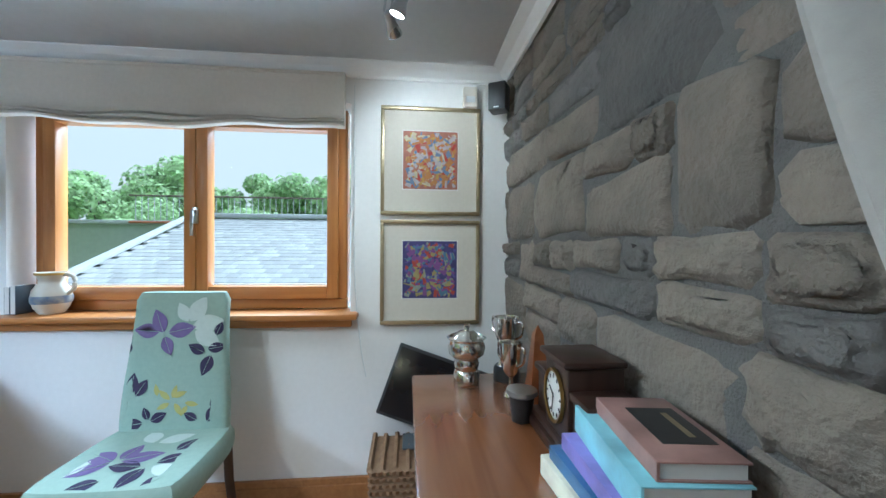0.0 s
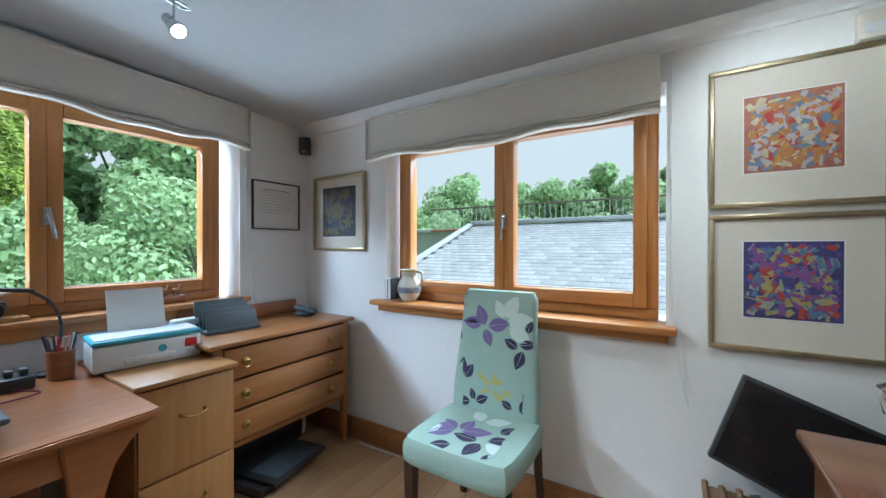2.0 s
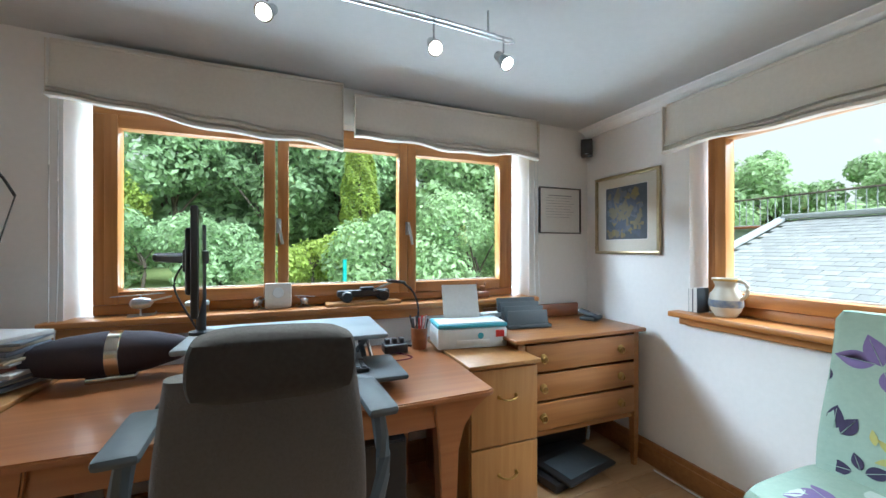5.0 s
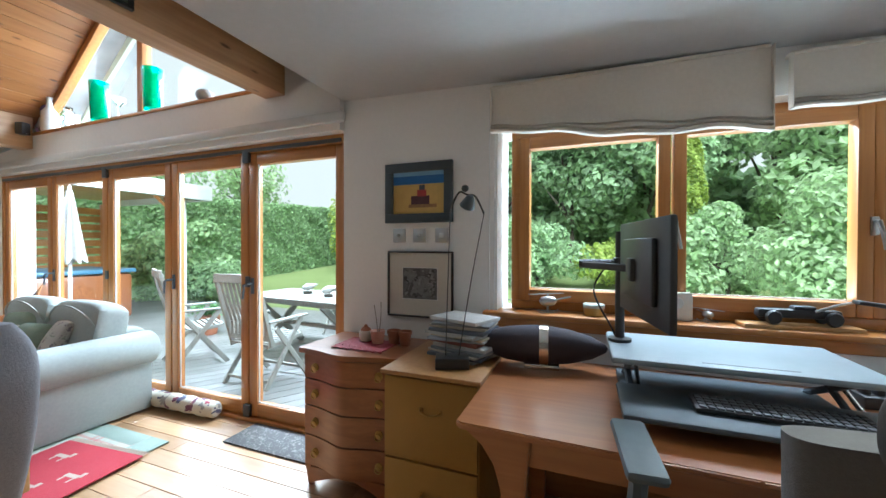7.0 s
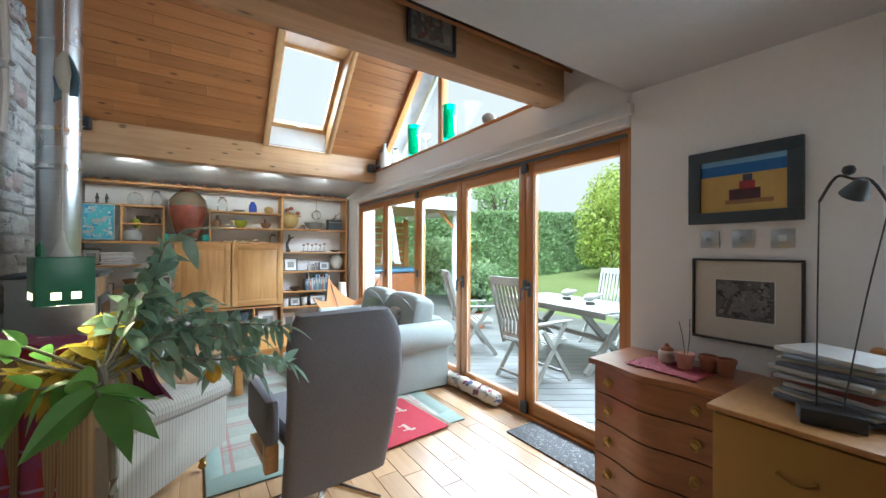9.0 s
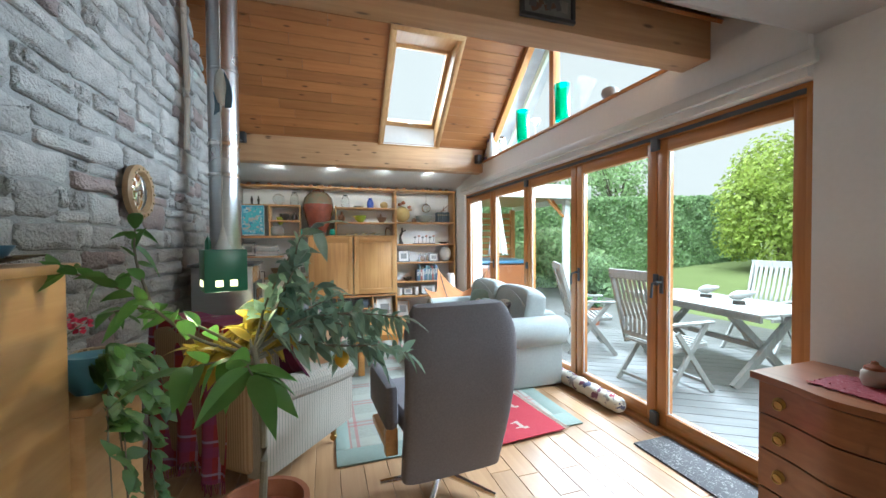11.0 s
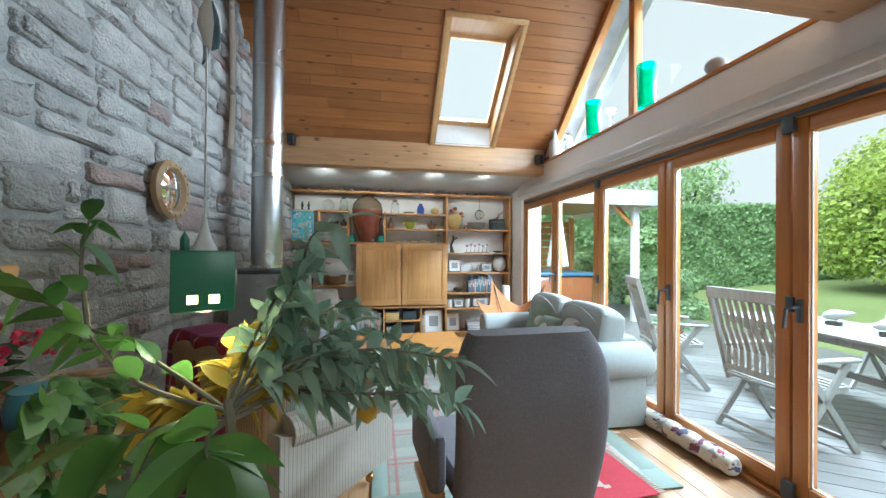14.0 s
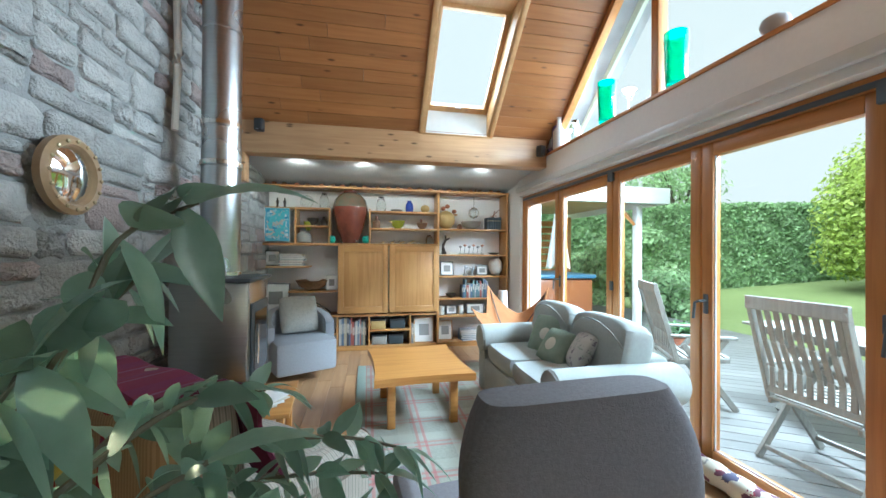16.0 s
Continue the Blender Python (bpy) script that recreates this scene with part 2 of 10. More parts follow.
M["mortar"] = surface("grey_mortar", (0.36, 0.36, 0.34), (0.27, 0.27, 0.26), 25, 0.95, bump=0.8, dist=0.01)
M["mortar_dark"] = surface("old_grey_mortar", (0.185, 0.178, 0.165), (0.14, 0.134, 0.127), 25, 0.95, bump=0.8, dist=0.01)
M["oak_floor"] = wood("oak_floor_board", (0.46, 0.285, 0.145), (0.37, 0.212, 0.10), "x", 0.33, 5, 0.2, per_object=0.16)
M["frame"] = wood("orange_stained_window_wood", (0.50, 0.22, 0.055), (0.36, 0.14, 0.03), "z", 0.4, 6, 0.2)
M["frame_h"] = wood("orange_stained_window_wood_level", (0.50, 0.22, 0.055), (0.36, 0.14, 0.03), "x", 0.4, 6, 0.2)
M["frame_y"] = wood("orange_stained_window_wood_cross", (0.50, 0.22, 0.055), (0.36, 0.14, 0.03), "y", 0.4, 6, 0.2)
M["skirting"] = wood("stained_skirting_wood", (0.36, 0.17, 0.055), (0.26, 0.11, 0.035), "x", 0.4)
M["pine_board"] = wood("varnished_pine_board", (0.37, 0.158, 0.046), (0.285, 0.11, 0.029), "y", 0.45, 5, 0.15, knots=True, island=True)
M["pine_beam"] = wood("pine_beam_wood", (0.55, 0.34, 0.17), (0.42, 0.24, 0.11), "y", 0.45, 5, 0.1, knots=True)
M["cab_wood"] = wood("honey_shelf_wood", (0.52, 0.29, 0.10), (0.38, 0.19, 0.06), "y", 0.4, 5, 0.15)
M["cab_door"] = wood("honey_cabinet_door_wood", (0.56, 0.32, 0.12), (0.40, 0.20, 0.065), "z", 0.38, 4, 0.2, knots=False)
M["desk"] = wood("reddish_cherry_desk_wood", (0.37, 0.147, 0.05), (0.27, 0.095, 0.03), "x", 0.3, 5, 0.35)
M["mahogany"] = wood("mahogany_wood", (0.30, 0.11, 0.04), (0.20, 0.065, 0.022), "x", 0.28, 5, 0.35)
M["sideboard"] = wood("brown_sideboard_wood", (0.23, 0.09, 0.033), (0.145, 0.052, 0.019), "x", 0.16, 4, 0.5)
M["chest_oak"] = wood("worn_oak_chest_wood", (0.33, 0.145, 0.042), (0.22, 0.088, 0.024), "x", 0.4, 6, 0.2)
M["filing"] = wood("yellow_oak_veneer", (0.41, 0.21, 0.068), (0.33, 0.155, 0.046), "z", 0.42, 7, 0.15)
M["filing_dk"] = surface("mustard_painted_board", (0.36, 0.20, 0.035), (0.31, 0.165, 0.028), 8, 0.5, bump=0.05)
M["pine_pale"] = wood("pale_pine_panel", (0.55, 0.34, 0.15), (0.44, 0.25, 0.095), "x", 0.42, 4, 0.15)
M["table_oak"] = wood("honey_oak_table_wood", (0.55, 0.28, 0.075), (0.42, 0.19, 0.045), "y", 0.35, 5, 0.25)
M["dark_leg"] = wood("dark_stained_leg_wood", (0.05, 0.025, 0.018), (0.03, 0.015, 0.01), "z", 0.35)
M["deck"] = wood("weathered_grey_deck_board", (0.145, 0.14, 0.13), (0.10, 0.096, 0.088), "x", 0.45, 7, 0.1, per_object=0.15)
M["teak_grey"] = wood("silvered_teak", (0.215, 0.21, 0.185), (0.145, 0.14, 0.12), "z", 0.7, 7, 0.0)
M["blind"] = surface("cream_blind_cloth", (0.74, 0.69, 0.61), (0.68, 0.63, 0.55), 60, 0.9, bump=0.4)
M["black"] = surface("black_plastic", (0.02, 0.02, 0.022), (0.03, 0.03, 0.032), 30, 0.4, bump=0.1)
M["screen"] = surface("dark_screen_glass", (0.012, 0.012, 0.014), (0.016, 0.016, 0.018), 5, 0.12, bump=0)
M["grey_plastic"] = surface("slate_grey_plastic", (0.075, 0.092, 0.105), (0.062, 0.078, 0.09), 40, 0.5, bump=0.1)
M["riser_top"] = surface("pale_grey_laminate", (0.30, 0.35, 0.38), (0.27, 0.32, 0.35), 30, 0.4, bump=0.05)
M["white_plastic"] = surface("white_plastic", (0.70, 0.72, 0.72), (0.66, 0.68, 0.68), 40, 0.4, bump=0.05)
M["blue_plastic"] = surface("turquoise_plastic", (0.10, 0.42, 0.52), (0.08, 0.36, 0.46), 40, 0.4, bump=0.05)
M["red"] = surface("red_label", (0.60, 0.03, 0.03), (0.5, 0.02, 0.02), 40, 0.5, bump=0)
M["chrome"] = surface("polished_silver", (0.80, 0.78, 0.74), (0.72, 0.70, 0.66), 6, 0.12, metal=1.0, bump=0)
M["steel"] = surface("brushed_steel_flue", (0.56, 0.57, 0.58), (0.48, 0.49, 0.50), 6, 0.28, metal=1.0, bump=0.05, stretch=(1, 1, 12))
M["brass"] = surface("aged_brass", (0.45, 0.30, 0.10), (0.35, 0.22, 0.07), 20, 0.35, metal=1.0, bump=0.05)
M["gold_frame"] = surface("tarnished_gilt", (0.50, 0.42, 0.26), (0.36, 0.29, 0.17), 30, 0.35, metal=0.8, bump=0.15)
M["mount"] = surface("cream_mount_card", (0.62, 0.58, 0.50), (0.58, 0.54, 0.46), 60, 0.9, bump=0.05)
M["paper"] = surface("white_paper", (0.75, 0.74, 0.71), (0.68, 0.67, 0.64), 60, 0.85, bump=0.05)
M["grey_cloth"] = surface("taupe_grey_wool_cloth", (0.205, 0.19, 0.197), (0.15, 0.139, 0.146), 120, 0.95, bump=0.6, fine=3, dist=0.002)
M["leather"] = surface("black_chair_cloth", (0.038, 0.036, 0.036), (0.054, 0.051, 0.051), 120, 0.95, bump=0.5)
M["sofa"] = surface("pale_sage_cotton", (0.37, 0.395, 0.375), (0.325, 0.35, 0.33), 50, 0.92, bump=0.4, large=4)
M["armchair"] = stripes("oatmeal_striped_cloth", [(0.37, 0.335, 0.275), (0.31, 0.28, 0.23), (0.37, 0.335, 0.275), (0.21, 0.19, 0.16)], 0.005, "y")
M["armchair_side"] = stripes("brown_striped_cloth", [(0.34, 0.23, 0.13), (0.26, 0.17, 0.09)], 0.008, "x")
M["grey_chair"] = surface("pale_grey_armchair_cloth", (0.40, 0.42, 0.45), (0.34, 0.36, 0.39), 60, 0.9, bump=0.4)
M["tan_leather"] = surface("tan_leather", (0.42, 0.19, 0.07), (0.33, 0.135, 0.045), 12, 0.9, bump=0.3)
M["tartan"] = plaid("red_tartan_wool", (0.25, 0.018, 0.025), [(0.16, 0.012, 0, (0.30, 0.30, 0.42)), (0.16, 0.05, 0.07, (0.16, 0.03, 0.10))], axes="YZ")
M["plum"] = surface("plum_wool", (0.14, 0.02, 0.06), (0.10, 0.015, 0.045), 60, 0.95, bump=0.5)
M["rug"] = plaid("sage_checked_rug_wool", (0.36, 0.375, 0.315), [(0.36, 0.02, 0, (0.42, 0.13, 0.13)), (0.36, 0.02, 0.05, (0.42, 0.16, 0.15)), (0.36, 0.1, 0.17, (0.42, 0.43, 0.36))])
M["rug_edge"] = surface("sage_rug_border", (0.27, 0.325, 0.275), (0.23, 0.28, 0.24), 80, 0.95, bump=0.6)
M["red_rug"] = surface("crimson_rug_wool", (0.40, 0.035, 0.05), (0.32, 0.025, 0.04), 90, 0.95, bump=0.6)
M["mat"] = blots("grey_leaf_print_mat", (0.085, 0.08, 0.078), [(0.26, 0.25, 0.23), (0.15, 0.145, 0.14)], 30, amount=0.35)
M["sausage"] = blots("spotted_cotton_print", (0.62, 0.58, 0.48), [(0.16, 0.06, 0.10), (0.10, 0.10, 0.17), (0.32, 0.30, 0.28), (0.30, 0.05, 0.08)], 12, amount=0.42)
M["glass_pane"] = None
M["terracotta"] = surface("terracotta", (0.36, 0.14, 0.07), (0.28, 0.10, 0.05), 20, 0.85, bump=0.2)
M["leaf"] = surface("glossy_citrus_leaf", (0.13, 0.27, 0.06), (0.075, 0.18, 0.045), 12, 0.3, bump=0.15, island=True)
# paler and greyer than the tree's other leaves
M["leaf_grey"] = surface("pale_grey_citrus_leaf", (0.30, 0.42, 0.33), (0.18, 0.28, 0.20), 25, 0.28, bump=0.15, island=True)
# yellow leaves beside the pendant; its warm glow is part of this colour
M["leaf_yellow"] = surface("yellow_lamplit_leaf", (0.46, 0.34, 0.05), (0.34, 0.29, 0.05), 12, 0.4, bump=0.15, island=True)
M["ivy"] = surface("ivy_leaf", (0.085, 0.175, 0.05), (0.05, 0.11, 0.035), 14, 0.45, bump=0.15, island=True)
M["stem"] = surface("grey_green_stem", (0.20, 0.19, 0.14), (0.14, 0.12, 0.08), 30, 0.8, bump=0.3)
M["petal"] = surface("crimson_petal", (0.50, 0.01, 0.06), (0.60, 0.06, 0.13), 30, 0.6, bump=0.1, island=True)
M["lamp_green"] = surface("dark_green_glazed_lamp", (0.03, 0.15, 0.09), (0.035, 0.18, 0.105), 14, 0.35, bump=0.1)
M["lamp_glow"] = glow("lit_lamp_window", (1.0, 0.78, 0.38), 2.4)
M["bulb"] = glow("lit_spot_lens", (1.0, 0.90, 0.74), 22)
M["white_metal"] = surface("pale_enamel", (0.66, 0.66, 0.64), (0.6, 0.6, 0.58), 20, 0.35, bump=0.05)
M["grass"] = surface("mown_lawn", (0.175, 0.215, 0.07), (0.13, 0.165, 0.05), 9, 0.95, bump=0.6, dist=0.02, large=0.6)
# hedge and shrub greens are greyed: the garden's haze is put into the colour
M["hedge"] = surface("hazy_beech_hedge_leaf", (0.29, 0.40, 0.20), (0.22, 0.315, 0.145), 9, 0.6, bump=0.1, island=True)
M["foliage"] = surface("hazy_shrub_leaf", (0.31, 0.415, 0.225), (0.24, 0.335, 0.17), 3, 0.6, bump=0.1, island=True, large=0.5)
M["foliage_pale"] = surface("pale_shrub_leaf", (0.36, 0.46, 0.25), (0.27, 0.37, 0.18), 3, 0.6, bump=0.1, island=True, large=0.5)
M["gold_leaf"] = surface("golden_conifer_leaf", (0.36, 0.42, 0.09), (0.24, 0.31, 0.06), 3, 0.6, bump=0.1, island=True, large=0.8)
M["bark"] = surface("grey_brown_bark", (0.14, 0.11, 0.085), (0.08, 0.065, 0.05), 20, 0.9, bump=0.6, dist=0.01)
M["slate"] = surface("blue_grey_roof_slate", (0.30, 0.30, 0.295), (0.19, 0.192, 0.195), 6, 0.6, bump=0.3, per_object=0.17)
M["lead"] = surface("lead_flashing", (0.40, 0.41, 0.42), (0.33, 0.34, 0.35), 6, 0.6, bump=0.1)
M["render"] = surface("grey_green_render", (0.42, 0.46, 0.42), (0.36, 0.40, 0.36), 10, 0.9, bump=0.3)
M["pale_green_paint"] = surface("pale_green_painted_board", (0.52, 0.56, 0.44), (0.47, 0.51, 0.40), 20, 0.6, bump=0.1)


def pane_glass(name):
    """Clear window glass: mostly see-through, with a faint mirror at the surface."""
    m, n, l, p = nodes_of(name)
    n.remove(p)
    t = n.new("ShaderNodeBsdfTransparent")
    t.inputs[0].default_value = (0.97, 0.985, 0.98, 1)
    g = n.new("ShaderNodeBsdfGlossy")
    g.inputs["Roughness"].default_value = 0.01
    f = n.new("ShaderNodeFresnel")
    f.inputs["IOR"].default_value = 1.25
    x = n.new("ShaderNodeMixShader")
    l.new(f.outputs[0], x.inputs[0])
    l.new(t.outputs[0], x.inputs[1])
    l.new(g.outputs[0], x.inputs[2])
    l.new(x.outputs[0], n["Material Output"].inputs["Surface"])
    return m


M["glass_pane"] = pane_glass("clear_window_glass")


def leafy(key, amount):
    """Lets light pass through thin leaves."""
    m = M[key]
    n, l = m.node_tree.nodes, m.node_tree.links
    p = next(x for x in n if x.type == "BSDF_PRINCIPLED")
    out = next(x for x in n if x.type == "OUTPUT_MATERIAL")
    tr = n.new("ShaderNodeBsdfTranslucent")
    mx = n.new("ShaderNodeMixShader")
    mx.inputs[0].default_value = amount
    h = n.new("ShaderNodeHueSaturation")
    h.inputs["Value"].default_value = 1.6
    l.new(p.inputs["Base Color"].links[0].from_socket, h.inputs["Color"])
    l.new(h.outputs[0], tr.inputs["Color"])
    l.new(p.outputs[0], mx.inputs[1])
    l.new(tr.outputs[0], mx.inputs[2])
    l.new(mx.outputs[0], out.inputs["Surface"])


for key in ("leaf", "leaf_grey", "leaf_yellow", "ivy", "hedge", "foliage", "foliage_pale", "gold_leaf"):
    leafy(key, 0.4)


# ---------------------------------------------------------------- mesh helpers
def pane(parent, pts):
    """One sheet of clear glass; its front looks into the room."""
    me = bpy.data.meshes.new("pane")
    me.from_pydata([tuple(p) for p in pts], [], [tuple(range(len(pts)))])
    me.materials.append(M["glass_pane"])
    o = new("pane", me)
    o.parent = parent
    o.visible_shadow = False
    return o


def box(bm, x0, x1, y0, y1, z0, z1, bevel=0.0, m=None, seg=2):
    """Adds a box, with rounded edges where bevel is given."""
    t = bmesh.new() if bevel else bm
    c = Matrix.Translation(((x0 + x1) / 2, (y0 + y1) / 2, (z0 + z1) / 2)) @ Matrix.Diagonal((abs(x1 - x0), abs(y1 - y0), abs(z1 - z0), 1))
    if m is not None:
        c = m @ c
    bmesh.ops.create_cube(t, size=1, matrix=c)
    if bevel:
        bmesh.ops.bevel(t, geom=t.edges[:], offset=min(bevel, 0.49 * min(abs(x1 - x0), abs(y1 - y0), abs(z1 - z0))), segments=seg, affect="EDGES", profile=0.5)
        merge(bm, t)
    return bm


def merge(bm, t, m=None):
    if m is not None:
        bmesh.ops.transform(t, matrix=m, verts=t.verts[:])
    me = bpy.data.meshes.new("tmp")
    t.to_mesh(me)
    t.free()
    bm.from_mesh(me)
    bpy.data.meshes.remove(me)


def lathe(bm, profile, n=24, m=None, cap=True):
    """Turns a profile of (radius, height) round the z axis."""
    rings = []
    for r, z in profile:
        ring = []
        for i in range(n):
            a = 2 * math.pi * i / n
            v = Vector((r * math.cos(a), r * math.sin(a), z))
            ring.append(bm.verts.new(m @ v if m is not None else v))
        rings.append(ring)
    for a, b in zip(rings, rings[1:]):
        for i in range(n):
            bm.faces.new((a[i], a[(i + 1) % n], b[(i + 1) % n], b[i]))
    if cap:
        if profile[0][0] > 1e-5:
            bm.faces.new(rings[0][::-1])
        if profile[-1][0] > 1e-5:
            bm.faces.new(rings[-1])
    return bm


def tube(bm, pts, r, n=8, r1=None):
    """A round bar along a line of points, tapering to r1."""
    pts = [Vector(p) for p in pts]
    rings = []
    for i, p in enumerate(pts):
        d = (pts[min(i + 1, len(pts) - 1)] - pts[max(i - 1, 0)]).normalized()
        u = d.cross(Vector((0, 0, 1)))
        u = u.normalized() if u.length > 1e-3 else Vector((1, 0, 0))
        v = d.cross(u)
        k = r if r1 is None else r + (r1 - r) * i / max(1, len(pts) - 1)
        rings.append([bm.verts.new(p + k * (math.cos(2 * math.pi * j / n) * u + math.sin(2 * math.pi * j / n) * v)) for j in range(n)])
    for a, b in zip(rings, rings[1:]):
        for j in range(n):
            bm.faces.new((a[j], a[(j + 1) % n], b[(j + 1) % n], b[j]))
    bm.faces.new(rings[0][::-1])
    bm.faces.new(rings[-1])
    return bm


def curve_pts(pts, k=6):
    """A smooth line through the points."""
    pts = [Vector(p) for p in pts]
    out = []
    for i in range(len(pts) - 1):
        p0, p1, p2, p3 = pts[max(i - 1, 0)], pts[i], pts[i + 1], pts[min(i + 2, len(pts) - 1)]
        for j in range(k):
            t = j / k
            out.append(0.5 * (2 * p1 + (p2 - p0) * t + (2 * p0 - 5 * p1 + 4 * p2 - p3) * t * t + (3 * p1 - p0 - 3 * p2 + p3) * t ** 3))
    out.append(pts[-1])
    return out


def sheet(bm, fn, nu, nv, thick=0.0):
    """A curved sheet from fn(u, v), u and v from 0 to 1, with thickness along its normals."""
    t = bmesh.new()
    g = [[t.verts.new(fn(i / nu, j / nv)) for j in range(nv + 1)] for i in range(nu + 1)]
    for i in range(nu):
        for j in range(nv):
            t.faces.new((g[i][j], g[i + 1][j], g[i + 1][j + 1], g[i][j + 1]))
    if thick:
        t.normal_update()
        bmesh.ops.solidify(t, geom=t.faces[:], thickness=thick)
    merge(bm, t)
    return bm


def cushion(bm, w, d, h, puff=0.35, n=8, m=None):
    """A stuffed block: w by d by h, full in the middle and pinched at its edges, centred on the origin."""
    t = bmesh.new()
    bmesh.ops.create_cube(t, size=1)
    bmesh.ops.subdivide_edges(t, edges=t.edges[:], cuts=n, use_grid_fill=True)
    for v in t.verts:
        x, y, z = v.co * 2
        k = (1 - abs(x) ** 3) * (1 - abs(y) ** 3)
        e = 1 - puff + puff * max(k, 0) ** 0.5
        r = 1 - 0.06 * (abs(x * y) ** 4) - 0.05 * abs(z) ** 3
        v.co = Vector((x * w / 2 * r, y * d / 2 * r, z * h / 2 * e))
    merge(bm, t, m)
    return bm


def bar4(bm_, p0, p1, w, h):
    """A square bar between two points."""
    p0, p1 = Vector(p0), Vector(p1)
    m = Matrix.Translation(p0) @ (p1 - p0).to_track_quat("Z", "Y").to_matrix().to_4x4()
    box(bm_, -w / 2, w / 2, -h / 2, h / 2, 0, (p1 - p0).length, 0.004, m, 1)
    return bm_


def obj(name, bm, material, smooth=False):
    me = bpy.data.meshes.new(name)
    bmesh.ops.recalc_face_normals(bm, faces=bm.faces[:])
    bm.to_mesh(me)
    bm.free()
    if smooth:
        me.polygons.foreach_set("use_smooth", [True] * len(me.polygons))
        me.set_sharp_from_angle(angle=radians(38))
    for mt in material if isinstance(material, (list, tuple)) else [material]:
        me.materials.append(mt)
    return new(name, me)


def part(name, bm, material, parent, label="", smooth=True):
    """Links a bmesh as one mesh under a thing or under a part."""
    o = obj(name, bm, material, smooth)
    o.parent = parent
    if label:
        tagged(o, label)
    return o


def thing(name, label, category, x=0, y=0, z=0, rz=0, group="", kind=""):
    e = new(name)
    e.empty_display_size = 0.1
    e.matrix_basis = pose(x, y, z, 0, 0, rz)
    return tagged(e, label, category, group, kind)


def setting(name, bm, material, label="", smooth=False):
    o = obj(name, bm, material, smooth)
    return tagged(o, label or name.replace("_", " "), "structure", kind="structure")


def B(*a, **k):
    return box(bmesh.new(), *a, **k)


# ---------------------------------------------------------------- the house: floor, walls, ceilings
STONE_W, STONE_E = -3.30, -3.05       # faces of the stone wall
X_BOOK, X_WEST = -8.80, -9.10         # bookcase front, west wall face
GROUND = -0.12


def ceil_z(x):
    return 2.12 - 0.034 * x


floor_bm = B(-9.4, 0.3, -3.7, 0.3, -0.3, -0.012)
floor = setting("floor", floor_bm, M["oak_floor"], "oak floorboards with a satin finish")

# north wall: study part with a three-light window, and the part at the bookcase
bm = bmesh.new()
WX0, WX1, WZ0, WZ1 = -2.93, -0.50, 0.95, 1.97
box(bm, -3.95, WX0, 0, 0.30, -0.3, 2.75)
box(bm, WX1, 0.0, 0, 0.30, -0.3, 2.75)
box(bm, WX0, WX1, 0, 0.30, -0.3, WZ0)
box(bm, WX0, WX1, 0, 0.30, WZ1, 2.75)
box(bm, -9.4, -8.45, 0, 0.30, -0.3, 2.75)
setting("wall_north", bm, M["wall"], "white painted plaster wall with a window and glazed doors")
setting("lintel", B(-8.45, -3.95, -0.04, 0.30, 2.06, 2.40), M["wall"], "white boxed lintel above the folding doors")

# east wall with a two-light window
bm = bmesh.new()
EY0, EY1 = -2.28, -0.76
box(bm, 0, 0.30, -3.7, EY0, -0.3, 2.75)
box(bm, 0, 0.30, EY1, 0.30, -0.3, 2.75)
box(bm, 0, 0.30, EY0, EY1, -0.3, 0.93)
box(bm, 0, 0.30, EY0, EY1, 1.95, 2.75)
setting("wall_east", bm, M["wall"], "white painted plaster wall with a two-light window")
setting("wall_west", B(-9.4, X_WEST, -3.7, 0.0, -0.3, 2.75), M["wall"], "white painted wall behind the bookcase")
setting("wall_south", B(-9.4, -2.6, -3.9, STONE_W - 0.008, -0.3, 4.3), M["mortar"], "rubble stone wall with grey mortar joints")
setting("wall_south_study", B(-2.6, 0.0, -3.9, STONE_E - 0.017, -0.3, 4.3), M["mortar_dark"], "brown rubble stone wall of the study")

# study ceiling falls slightly to the east; white slope up to the beam
bm = bmesh.new()
v = [bm.verts.new(p) for p in ((-3.95, -3.7, ceil_z(-3.95)), (0.3, -3.7, ceil_z(0.3)), (0.3, 0.3, ceil_z(0.3)), (-3.95, 0.3, ceil_z(-3.95)),
                               (-4.40, -3.7, 2.60), (-4.40, 0.3, 2.60))]
bm.faces.new(v[:4])
bm.faces.new((v[0], v[3], v[5], v[4]))
bmesh.ops.solidify(bm, geom=bm.faces[:], thickness=-0.12)
setting("ceiling", bm, M["ceiling"], "plain white plaster ceiling of the study")


def cove(name, p0, p1, inward, up0, up1):
    """A cove between wall and ceiling."""
    prof = [(0.0, -0.055), (0.012, -0.055), (0.016, -0.045), (0.045, -0.018), (0.085, -0.006), (0.092, 0.004)]

    def fn(u, v):
        i = min(int(v * 5 + 1e-6), 5)
        a, b = prof[i]
        p = Vector(p0).lerp(Vector(p1), u)
        return p + Vector(inward) * a + Vector((0, 0, b))
    b = bmesh.new()
    sheet(b, fn, 2, 5, 0.004)
    return setting(name, b, M["ceiling"], "white plaster cove along the ceiling")


cove("cornice_east", (0, -3.05, 2.128), (0, 0.0, 2.128), (-1, 0, 0), 0, 0)
cove("cornice_south", (-2.6, -3.05, 2.205), (0, -3.05, 2.128), (0, 1, 0), 0, 0)

# pine roof slopes over the living space
RIDGE_X, RIDGE_Z = -6.07, 3.97
SL_W = (-7.62, 2.58)
SKX0, SKX1, SKY0, SKY1 = -7.62, -6.62, -1.44, -0.73      # skylight opening, in plan


